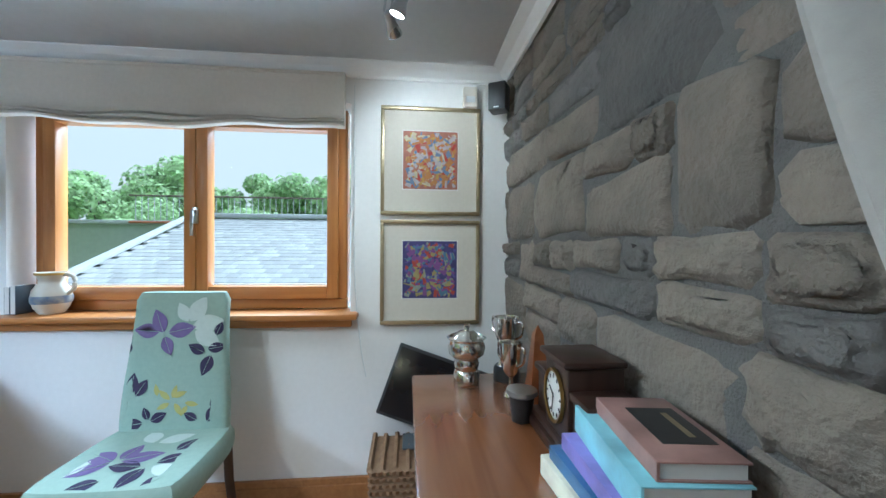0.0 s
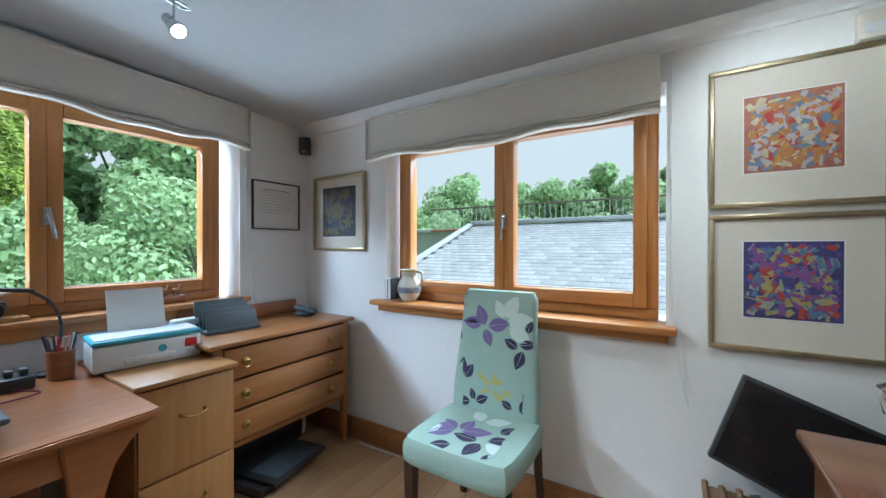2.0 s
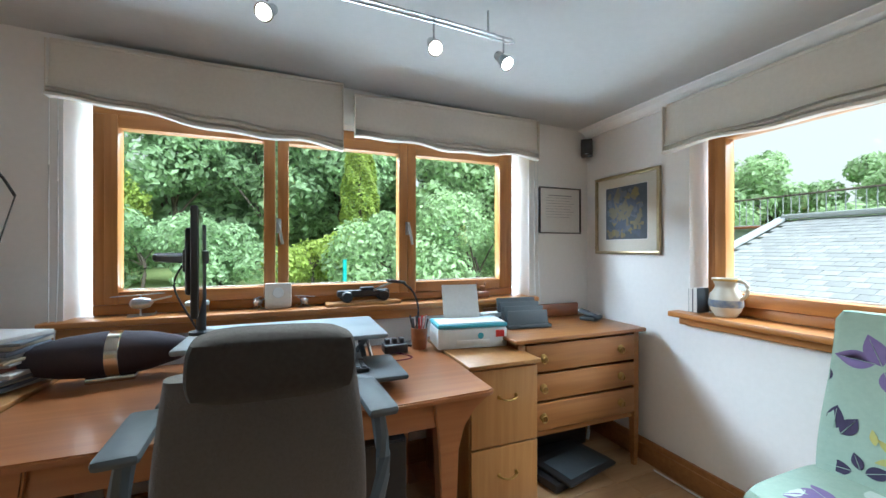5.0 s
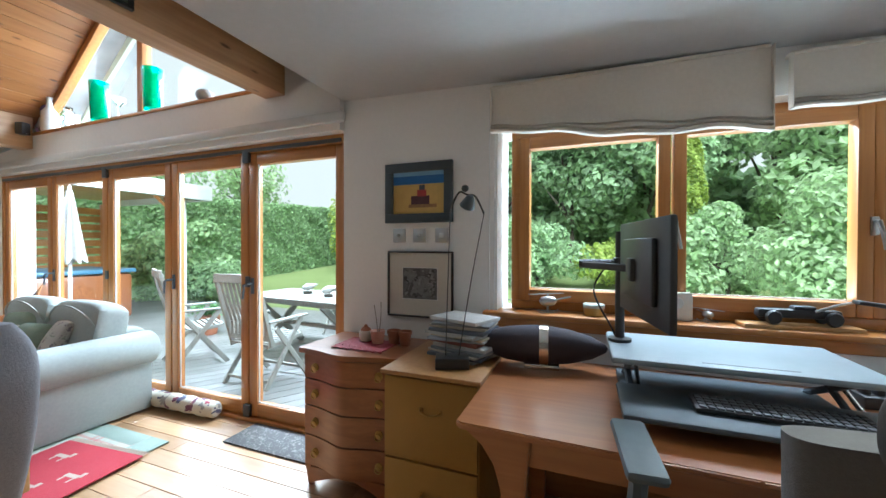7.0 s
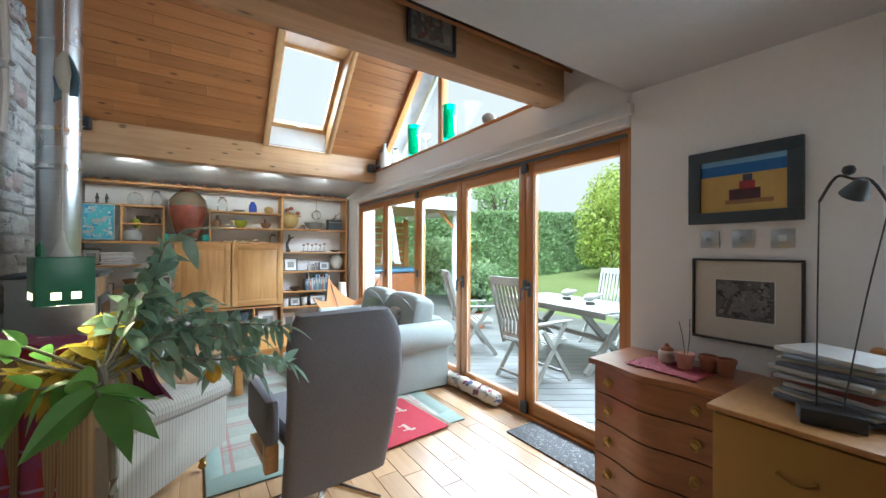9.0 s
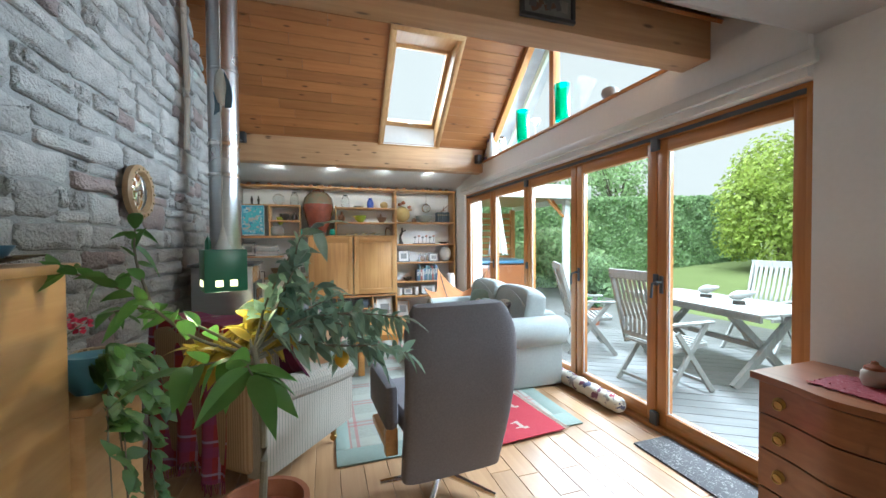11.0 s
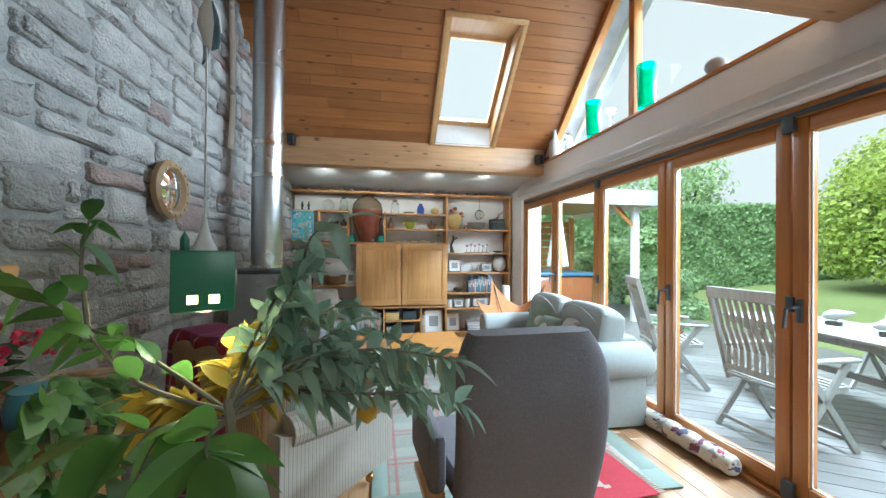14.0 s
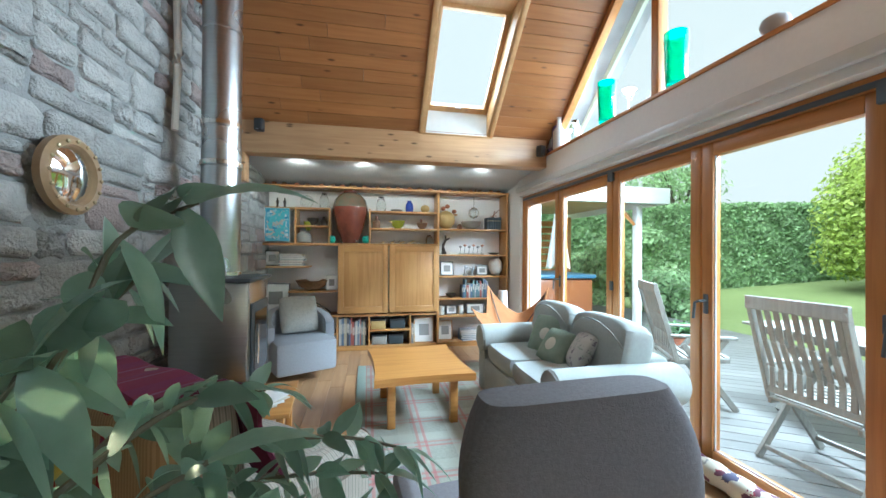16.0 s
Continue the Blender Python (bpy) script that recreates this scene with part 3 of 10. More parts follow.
def zw(x):
    return SL_W[1] + (RIDGE_Z - SL_W[1]) * (x - SL_W[0]) / (RIDGE_X - SL_W[0])


bm = bmesh.new()
pitch = math.atan2(RIDGE_Z - SL_W[1], RIDGE_X - SL_W[0])
run, x = 0.085, -7.78
while x < RIDGE_X:
    spans = [(-3.5, 0.06)]
    if x + run * 0.7 > SKX0 and x < SKX1:
        spans = [(-3.5, SKY0), (SKY1, 0.06)]
    for y0, y1 in spans:
        cuts = [y0] + sorted(random.uniform(y0 + 0.3, y1 - 0.3) for _ in range(1 if y1 - y0 > 1.5 else 0)) + [y1]
        for a, b in zip(cuts, cuts[1:]):
            m = pose(x, 0, zw(x), 0, 0, 0) @ Matrix.Rotation(-pitch, 4, "Y")
            ln = run / math.cos(pitch)
            box(bm, 0.0012, ln - 0.0012, a + 0.0008, b - 0.0008, 0, 0.02, 0.002, m, 1)
    x += run
x = RIDGE_X
ez = (2.60 - RIDGE_Z) / (-4.45 - RIDGE_X)
epitch = math.atan(ez)
while x < -4.45:
    m = pose(x, 0, RIDGE_Z + ez * (x - RIDGE_X)) @ Matrix.Rotation(-epitch, 4, "Y")
    box(bm, 0.0012, run / math.cos(epitch) - 0.0012, -3.5, 0.06, 0, 0.02, 0.002, m, 1)
    x += run
setting("ceiling_pine", bm, M["pine_board"], "sloping ceiling of varnished knotty pine boards")

# roof shell above, so that no light leaks in
bm = bmesh.new()
mw = pose(-7.9, 0, zw(-7.9) + 0.06) @ Matrix.Rotation(-pitch, 4, "Y")
LW = (RIDGE_X + 7.9) / math.cos(pitch)
s0, s1 = (SKX0 + 7.9) / math.cos(pitch), (SKX1 + 7.9) / math.cos(pitch)
box(bm, 0, LW, -3.9, SKY0 - 0.02, 0, 0.15, 0, mw)
box(bm, 0, LW, SKY1 + 0.02, 0.5, 0, 0.15, 0, mw)
box(bm, 0, s0 - 0.02, SKY0 - 0.02, SKY1 + 0.02, 0, 0.15, 0, mw)
box(bm, s1 + 0.02, LW, SKY0 - 0.02, SKY1 + 0.02, 0, 0.15, 0, mw)
me_ = pose(RIDGE_X, 0, RIDGE_Z + 0.06) @ Matrix.Rotation(-epitch, 4, "Y")
box(bm, 0, 2.4, -3.9, 0.5, 0, 0.15, 0, me_)
box(bm, -9.5, -7.85, -3.9, 0.5, 2.62, 2.75)
box(bm, -4.5, 0.5, -3.9, 0.5, 2.78, 2.9)
setting("roof", bm, M["slate"], "slate roof above the house")

# white soffit with downlights between the low beam and the bookcase
bm = bmesh.new()
v = [bm.verts.new(p) for p in ((-7.80, -3.5, 2.33), (-7.80, 0.0, 2.33), (X_WEST, 0.0, 2.19), (X_WEST, -3.5, 2.19))]
bm.faces.new(v)
bmesh.ops.solidify(bm, geom=bm.faces[:], thickness=0.1)
setting("ceiling_soffit", bm, M["ceiling"], "white soffit above the bookcase")

# beams
low_beam = tagged(obj("beam", B(-7.80, -7.62, -3.32, -0.04, 2.27, 2.58, 0.008), M["pine_beam"], True), "long pale pine beam across the foot of the ceiling", "beam", kind="structure")
tie_beam = tagged(obj("beam", B(-4.58, -4.40, -3.32, -0.04, 2.34, 2.62, 0.008), M["pine_beam"], True), "pine beam at the edge of the vaulted ceiling", "beam", kind="structure")
post_s = tagged(obj("beam_post", B(-7.80, -7.66, -3.32, -3.18, 2.0, 2.85, 0.006), M["pine_beam"], True), "short pine post under the beam end", "post", kind="structure")

# gable infill and glazing frame in the north gable
GY = 0.06
bm = bmesh.new()
for x0, x1 in ((-8.5, -7.55), (-4.60, -3.95)):
    box(bm, x0, x1, 0.0, 0.30, 2.40, 2.75)
setting("wall_gable", bm, M["wall"], "white gable wall beside the glazing")


def bar(bm, p0, p1, w, d0, d1):
    """A flat bar in the plane of the gable from p0 to p1 (x, z)."""
    a, b = Vector((p0[0], 0, p0[1])), Vector((p1[0], 0, p1[1]))
    ang = math.atan2(b.z - a.z, b.x - a.x)
    m = Matrix.Translation(a) @ Matrix.Rotation(-ang, 4, "Y")
    box(bm, 0, (b - a).length, d0, d1, -w / 2, w / 2, 0.004, m, 1)


gable = thing("gable_window", "triangular gable window framed in red-brown stained wood", "window", kind="structure")
bm = bmesh.new()
bar(bm, (-7.70, 2.50), (RIDGE_X, RIDGE_Z - 0.09), 0.06, GY - 0.03, GY + 0.05)
part("window_frame", bm, M["frame"], gable)
bm = bmesh.new()
bar(bm, (RIDGE_X, RIDGE_Z - 0.09), (-4.45, 2.50), 0.06, GY - 0.03, GY + 0.05)
part("window_frame", bm, M["frame"], gable)
part("mullion", B(-6.12, -6.05, GY - 0.03, GY + 0.05, 2.42, 3.85, 0.004), M["frame"], gable)
part("window_sill", B(-7.75, -4.45, -0.055, 0.14, 2.40, 2.425, 0.004), M["frame_h"], gable)
pane(gable, ((-7.68, GY, 2.43), (-6.1, GY, 2.43), (-6.1, GY, 3.86)))
pane(gable, ((-6.06, GY, 2.43), (-4.45, GY, 2.43), (-6.06, GY, 3.86)))
bm = bmesh.new()
bar(bm, (-7.9, 2.52), (-6.07, 4.02), 0.22, 0.32, 0.36)
bar(bm, (-6.07, 4.02), (-4.2, 2.5), 0.22, 0.32, 0.36)
setting("bargeboard", bm, M["pale_green_paint"], "pale green painted barge board outside the gable")

# skylight
skl = thing("skylight", "pine-framed roof window with a bright pane in a sloping ceiling", "skylight", kind="structure")
mS = pose(SL_W[0], 0, zw(SL_W[0])) @ Matrix.Rotation(-pitch, 4, "Y")


def ux(x):
    return (x - SL_W[0]) / math.cos(pitch)


a0, a1 = ux(SKX0), ux(SKX1)
for y0, y1 in ((SKY0, SKY0 + 0.02), (SKY1 - 0.02, SKY1)):
    part("lining", B(a0, a1, y0, y1, -0.012, 0.24, 0.002, mS), M["pine_pale"], skl)
for a, da, mat in ((a0, 0.24 * math.tan(pitch), M["white_metal"]), (a1, -0.24 / math.tan(pitch), M["pine_pale"])):
    s = 0.02 if da > 0 else -0.02
    bm = bmesh.new()
    sec = [(a - s, -0.01), (a, -0.01), (a + da, 0.24), (a + da - s * 1.5, 0.24)]
    va, vb = [[bm.verts.new(mS @ Vector((p, y, q))) for p, q in sec] for y in (SKY0 + 0.02, SKY1 - 0.02)]
    bm.faces.new(va)
    bm.faces.new(vb[::-1])
    for i in range(4):
        bm.faces.new((va[i], vb[i], vb[(i + 1) % 4], va[(i + 1) % 4]))
    bmesh.ops.recalc_face_normals(bm, faces=bm.faces[:])
    part("lining", bm, mat, skl, smooth=False)
b0, b1 = a0 + 0.17 * math.tan(pitch) - 0.02, a1 - 0.17 / math.tan(pitch) + 0.02
for x0, x1, y0, y1 in ((a0 - 0.05, a0, SKY0 - 0.05, SKY1 + 0.05), (a1, a1 + 0.05, SKY0 - 0.05, SKY1 + 0.05), (a0, a1, SKY0 - 0.05, SKY0), (a0, a1, SKY1, SKY1 + 0.05)):
    part("architrave", B(x0, x1, y0, y1, -0.02, 0.0, 0.004, mS), M["pine_pale"], skl)
for x0, x1, y0, y1 in ((b0, b0 + 0.08, SKY0 + 0.02, SKY1 - 0.02), (b1 - 0.06, b1, SKY0 + 0.02, SKY1 - 0.02), (b0 + 0.08, b1 - 0.06, SKY0 + 0.02, SKY0 + 0.065), (b0 + 0.08, b1 - 0.06, SKY1 - 0.065, SKY1 - 0.02)):
    part("sash", B(x0, x1, y0, y1, 0.17, 0.22, 0.004, mS), M["pine_pale"], skl)
pane(skl, [mS @ Vector(p) for p in ((b0 + 0.07, SKY0 + 0.06, 0.195), (b0 + 0.07, SKY1 - 0.06, 0.195), (b1 - 0.05, SKY1 - 0.06, 0.195), (b1 - 0.05, SKY0 + 0.06, 0.195))])
part("handle", B(b0 + 0.085, b0 + 0.10, (SKY0 + SKY1) / 2 - 0.03, (SKY0 + SKY1) / 2 + 0.03, 0.13, 0.172, 0.004, mS), M["white_metal"], skl)


# ---------------------------------------------------------------- windows and folding doors
def casement_window(name, label, lights, along, face, z0, z1, lo, hi, m_up, m_lv):
    """A timber window in the plane across `along`; lights are (low, high) glass spans."""
    w = thing(name, label, "window", kind="structure")

    def bx(a0, a1, d0, d1, zz0, zz1, bevel=0.005):
        if along == "x":
            return B(a0, a1, face + d0, face + d1, zz0, zz1, bevel)
        return B(face + d0, face + d1, a0, a1, zz0, zz1, bevel)
    part("frame_rail", bx(lo, hi, -0.02, 0.06, z0, z0 + 0.05), m_lv, w)
    part("frame_rail", bx(lo, hi, -0.02, 0.06, z1 - 0.05, z1), m_lv, w)
    part("frame_stile", bx(lo, lo + 0.05, -0.02, 0.06, z0 + 0.05, z1 - 0.05), m_up, w)
    part("frame_stile", bx(hi - 0.05, hi, -0.02, 0.06, z0 + 0.05, z1 - 0.05), m_up, w)
    for i, (g0, g1) in enumerate(lights):
        s = part("sash", bx(g0 - 0.055, g0, -0.04, 0.03, z0 + 0.052, z1 - 0.052), m_up, w)
        part("sash_stile", bx(g1, g1 + 0.055, -0.04, 0.03, z0 + 0.052, z1 - 0.052), m_up, w)
        part("sash_rail", bx(g0, g1, -0.04, 0.03, z0 + 0.052, z0 + 0.115), m_lv, w)
        part("sash_rail", bx(g0, g1, -0.04, 0.03, z1 - 0.115, z1 - 0.052), m_lv, w)
        part("glazing_bead", bx(g0, g1, 0.018, 0.026, z0 + 0.115, z0 + 0.123, 0), M["white_metal"], w)
        za, zb = z0 + 0.115, z1 - 0.115
        if along == "x":
            pane(w, ((g0, face, za), (g1, face, za), (g1, face, zb), (g0, face, zb)))
        else:
            pane(w, ((face, g1, za), (face, g0, za), (face, g0, zb), (face, g1, zb)))
    return w


nw = casement_window("window_1", "three-light window in orange-stained timber above the desk", [(-2.765, -2.134), (-2.01, -1.385), (-1.275, -0.681)], "x", 0.12, 0.955, 1.97, -2.87, -0.57, M["frame"], M["frame_h"])
ew = casement_window("window_2", "two-light window in orange-stained timber beside pictures", [(-2.15, -1.578), (-1.466, -0.893)], "y", 0.12, 0.935, 1.95, -2.25, -0.79, M["frame"], M["frame_y"])
for w, along, where in ((nw, "x", (-2.06, -1.33)), (ew, "y", (-1.522,))):
    for p in where:
        b = bmesh.new()
        if along == "x":
            box(b, p - 0.014, p + 0.014, 0.072, 0.084, 1.36, 1.44, 0.004)
            tube(b, [(p, 0.075, 1.42), (p, 0.05, 1.42), (p + 0.01, 0.045, 1.36), (p + 0.02, 0.045, 1.30)], 0.008)
        else:
            box(b, 0.072, 0.084, p - 0.014, p + 0.014, 1.36, 1.44, 0.004)
            tube(b, [(0.075, p, 1.42), (0.05, p, 1.42), (0.045, p, 1.36), (0.045, p, 1.30)], 0.008)
        part("handle", b, M["steel"], w, "grey metal casement handle")
sill1 = tagged(obj("window_sill", B(-3.0, -0.46, -0.06, 0.10, 0.925, 0.955, 0.008), M["frame_h"], True), "orange-stained wooden sill of the desk window", "sill", kind="structure")
sill2 = tagged(obj("window_sill", B(-0.08, 0.10, -2.32, -0.69, 0.905, 0.935, 0.008), M["frame_y"], True), "orange-stained wooden sill of the two-light window", "sill", kind="structure")
setting("trim", B(-0.03, 0.0, -2.29, -0.72, 0.865, 0.905, 0.004), M["frame_y"], "wooden apron moulding under the sill")
setting("trim_north", B(-2.96, -0.50, -0.025, 0.0, 0.87, 0.925, 0.004), M["frame_h"], "wooden apron moulding under the desk window sill")

# folding doors
DX = [-8.42, -7.50, -6.58, -5.71, -4.84, -3.97]
doors = thing("door_1", "row of five glazed folding doors in orange-stained timber", "door", kind="structure")
part("head", B(-8.45, -3.95, 0.03, 0.12, 2.0, 2.058, 0.005), M["frame_h"], doors)
part("jamb", B(-8.45, -8.41, 0.03, 0.12, 0, 2.0, 0.005), M["frame"], doors)
part("jamb", B(-3.99, -3.95, 0.03, 0.12, 0, 2.0, 0.005), M["frame"], doors)
part("threshold", B(-8.41, -3.99, 0.015, 0.13, -0.01, 0.025, 0.004), M["frame_h"], doors)
part("track", B(-8.41, -3.99, 0.018, 0.04, 2.003, 2.03, 0.003), M["grey_plastic"], doors, "dark grey metal door track")
for i in range(5):
    x0, x1 = DX[i] + 0.006, DX[i + 1] - 0.006
    leaf = part("leaf_stile", B(x0, x0 + 0.075, 0.045, 0.105, 0.03, 1.998, 0.006), M["frame"], doors)
    part("leaf_stile", B(x1 - 0.075, x1, 0.045, 0.105, 0.03, 1.998, 0.006), M["frame"], doors)
    part("leaf_rail", B(x0 + 0.075, x1 - 0.075, 0.045, 0.105, 0.03, 0.13, 0.006), M["frame_h"], doors)
    part("leaf_rail", B(x0 + 0.075, x1 - 0.075, 0.045, 0.105, 1.915, 1.998, 0.006), M["frame_h"], doors)
    for a, b_ in ((x0 + 0.075, x0 + 0.081), (x1 - 0.081, x1 - 0.075)):
        part("glazing_bead", B(a, b_, 0.06, 0.07, 0.13, 1.915), M["white_metal"], doors)
    part("glazing_bead", B(x0 + 0.081, x1 - 0.081, 0.06, 0.07, 0.13, 0.136), M["white_metal"], doors)
    pane(doors, ((x0 + 0.076, 0.075, 0.131), (x1 - 0.076, 0.075, 0.131), (x1 - 0.076, 0.075, 1.914), (x0 + 0.076, 0.075, 1.914)))
for x in (DX[4] + 0.045, DX[3] + 0.04, DX[1] + 0.04):
    b = bmesh.new()
    box(b, x - 0.014, x + 0.014, 0.033, 0.046, 0.95, 1.07, 0.004)
    tube(b, [(x, 0.04, 1.03), (x, -0.01, 1.03), (x - 0.02, -0.02, 1.02), (x - 0.03, -0.02, 0.92)], 0.009)
    part("handle", b, M["grey_plastic"], doors, "dark grey lever handle")
for x in (DX[4], DX[2]):
    part("hinge", B(x - 0.03, x + 0.03, 0.015, 0.045, 1.93, 2.02, 0.005), M["grey_plastic"], doors, "dark metal top roller hinge")
    part("hinge", B(x - 0.03, x + 0.03, 0.015, 0.045, 0.03, 0.12, 0.005), M["grey_plastic"], doors, "dark metal bottom roller hinge")
    part("hinge", B(x - 0.02, x + 0.02, 0.03, 0.045, 1.0, 1.08, 0.005), M["grey_plastic"], doors, "dark metal hinge")
cass = tagged(obj("roller_blind", B(-8.42, -3.9, -0.085, -0.043, 2.10, 2.17, 0.015), M["white_metal"], True), "slim white blind cassette under the lintel", "blind")

# skirting
bm = bmesh.new()
box(bm, -0.02, -0.001, -3.0, -0.02, 0, 0.13, 0.004)
box(bm, -0.03, -0.001, -3.0, -0.02, 0.0, 0.10, 0.004)
setting("baseboard", bm, M["skirting"], "stained wooden skirting board of the study", True)
bm = bmesh.new()
box(bm, -3.94, -0.03, -0.02, -0.001, 0, 0.13, 0.004)
setting("baseboard_north", bm, M["skirting"], "stained wooden skirting board under the window", True)


# ---------------------------------------------------------------- study: blinds, pictures, speakers, track lights
def roman_blind(label, along, face, lo, hi, top, bot_lo, bot_hi, group="roman blinds"):
    """A gathered cloth blind hung before a window, its folds stacked along the lower edge."""
    t = thing("roman_blind", label, "blind", group=group)
    prof = [(0.0, 0.0), (0.012, -0.02), (0.018, -0.4), (0.02, -0.72), (0.034, -0.80), (0.040, -0.83), (0.02, -0.845), (0.046, -0.88), (0.05, -0.90), (0.026, -0.915), (0.054, -0.96), (0.05, -1.0), (0.01, -1.0), (0.006, -0.95), (0.004, -0.5), (0.0, 0.0)]

    def fn(u, v):
        k = v * (len(prof) - 1)
        i = min(int(k), len(prof) - 2)
        f = k - i
        d = prof[i][0] * (1 - f) + prof[i + 1][0] * f
        z = prof[i][1] * (1 - f) + prof[i + 1][1] * f
        bot = bot_lo + (bot_hi - bot_lo) * u + 0.012 * math.sin(u * 9.0) * (v > 0.5) + 0.006 * math.sin(u * 23 + 1)
        a = lo + (hi - lo) * u
        dd = face - d - 0.004 * math.sin(u * 14 + v * 3)
        zz = top + (top - bot) * z
        return Vector((a, dd, zz)) if along == "x" else Vector((dd, a, zz))
    b = bmesh.new()
    sheet(b, fn, 28, 30)
    part("cloth", b, M["blind"], t)
    for e in (lo, hi):
        bb = bmesh.new()
        if along == "x":
            box(bb, e - 0.002, e + 0.002, face - 0.045, face, (bot_lo if e == lo else bot_hi) + 0.01, top - 0.003)
        else:
            box(bb, face - 0.045, face, e - 0.002, e + 0.002, (bot_lo if e == lo else bot_hi) + 0.01, top - 0.003)
        part("side_return", bb, M["blind"], t)
    bb = bmesh.new()
    if along == "x":
        box(bb, lo, hi, face - 0.016, face + 0.038, top - 0.004, top + 0.012, 0.003)
    else:
        box(bb, face - 0.016, face + 0.038, lo, hi, top - 0.004, top + 0.012, 0.003)
    part("head_rail", bb, M["blind"], t)
    return t


roman_blind("cream cotton roman blind, half drawn and sagging at one end", "x", -0.045, -2.95, -1.735, 2.165, 1.915, 1.80)
roman_blind("cream cotton roman blind, drawn up above the desk window", "x", -0.045, -1.67, -0.48, 2.12, 1.88, 1.86)
roman_blind("cream cotton roman blind, drawn up above the slate view", "y", -0.045, -2.26, -0.67, 2.06, 1.80, 1.795)
for label, pts in (("looped white blind cord hanging at the desk window", [(-0.47, -0.02, 2.08), (-0.47, -0.02, 1.5), (-0.465, -0.022, 1.0), (-0.45, -0.05, 0.86), (-0.42, -0.03, 0.9), (-0.44, -0.02, 1.2), (-0.445, -0.02, 2.08)]),
                   ("looped white blind cord hanging beside magazines", [(-2.97, -0.02, 2.12), (-2.97, -0.02, 1.3), (-2.965, -0.03, 0.86), (-2.95, -0.03, 0.85), (-2.94, -0.02, 1.2), (-2.94, -0.02, 2.12)]),
                   ("thin white blind cord hanging beside the picture wall", [(-0.02, -2.30, 2.03), (-0.02, -2.30, 1.2), (-0.02, -2.33, 0.8), (-0.02, -2.36, 0.62)])):
    b = bmesh.new()
    tube(b, curve_pts(pts, 5), 0.0028, 5)
    tagged(obj("blind_cord", b, M["white_plastic"], True), label, "cord", "blind cords")


def picture(label, plane, a0, a1, z0, z1, off, fw, fm, mounts, art, parts_in=0.012):
    """A framed picture on a wall: mitred frame, card mount, printed sheet and glass. mounts is the mount's border."""
    t = thing("framed_picture", label, "picture")

    def bx(p0, p1, q0, q1, d0, d1, bv=0.0):
        if plane == "y":
            return B(p0, p1, off - d1, off - d0, q0, q1, bv)
        return B(off - d1, off - d0, p0, p1, q0, q1, bv)
    part("frame_rail", bx(a0, a1, z1 - fw, z1, 0.0, 0.022, 0.004), fm, t)
    part("frame_rail", bx(a0, a1, z0, z0 + fw, 0.0, 0.022, 0.004), fm, t)
    part("frame_stile", bx(a0, a0 + fw, z0 + fw, z1 - fw, 0.0, 0.022, 0.004), fm, t)
    part("frame_stile", bx(a1 - fw, a1, z0 + fw, z1 - fw, 0.0, 0.022, 0.004), fm, t)
    if mounts:
        part("mount", bx(a0 + fw, a1 - fw, z0 + fw, z1 - fw, 0.002, 0.008), M["mount"], t, "cream card mount")
    ml, mr, mb, mt = mounts or (0, 0, 0, 0)
    p0, p1, q0, q1 = a0 + fw + ml, a1 - fw - mr, z0 + fw + mb, z1 - fw - mt
    if mounts:
        part("mount_bevel", bx(p0 - 0.004, p1 + 0.004, q0 - 0.004, q1 + 0.004, 0.008, 0.0085), M["paper"], t)
    art(t, bx, p0, p1, q0, q1)
    return t


def art_patches(ground, colours, seed, n=60, lo=0.012, hi=0.05):
    """An abstract painted sheet: many flat dabs of colour on a ground."""
    mats = []
    for i, c in enumerate(colours):
        key = "paint_%s" % "_".join("%02d" % int(v * 99) for v in c)
        if key not in M:
            M[key] = surface(key, c, tuple(v * 0.7 for v in c), 50, 0.6, bump=0.2)
        mats.append(M[key])
    gk = "ground_%s" % "_".join("%02d" % int(v * 99) for v in ground)
    if gk not in M:
        M[gk] = surface(gk, ground, tuple(v * 0.6 for v in ground), 30, 0.6, bump=0.2)

    def art(t, bx, p0, p1, q0, q1):
        part("print", bx(p0, p1, q0, q1, 0.0085, 0.0095), M[gk], t, "painted sheet")
        rng = random.Random(seed)
        per = max(1, 3 * n // len(mats))
        for k, mt in enumerate(mats):
            b = bmesh.new()
            for i in range(per):
                w, h = rng.uniform(lo, hi) * 0.5, rng.uniform(lo, hi) * 0.9
                g = 0.5 * math.hypot(w, h)
                a, z = rng.uniform(p0 + g, p1 - g), rng.uniform(q0 + g, q1 - g)
                d = 0.0096 + 0.00001 * (k * per + i)
                src = bx(a - w / 2, a + w / 2, z - h / 2, z + h / 2, 0.0095, d)
                mid = sum((v.co for v in src.verts), Vector()) / len(src.verts)
                ax = min("xy", key=lambda q: max(v.co["xy".index(q)] for v in src.verts) - min(v.co["xy".index(q)] for v in src.verts))
                turn = Matrix.Rotation(rng.uniform(-1.5, 1.5), 3, ax.upper())
                taper = rng.uniform(0.3, 1.0)
                for v in src.verts:
                    o = v.co - mid
                    s = taper if o.z > 0 else 1.0
                    o = Vector((o.x * (s if ax == "y" else 1), o.y * (s if ax == "x" else 1), o.z))
                    v.co = mid + turn @ o
                merge(b, src)
            tagged(part("paint_layer", b, mt, t), "small dabs of paint", kind="stuff")
    return art


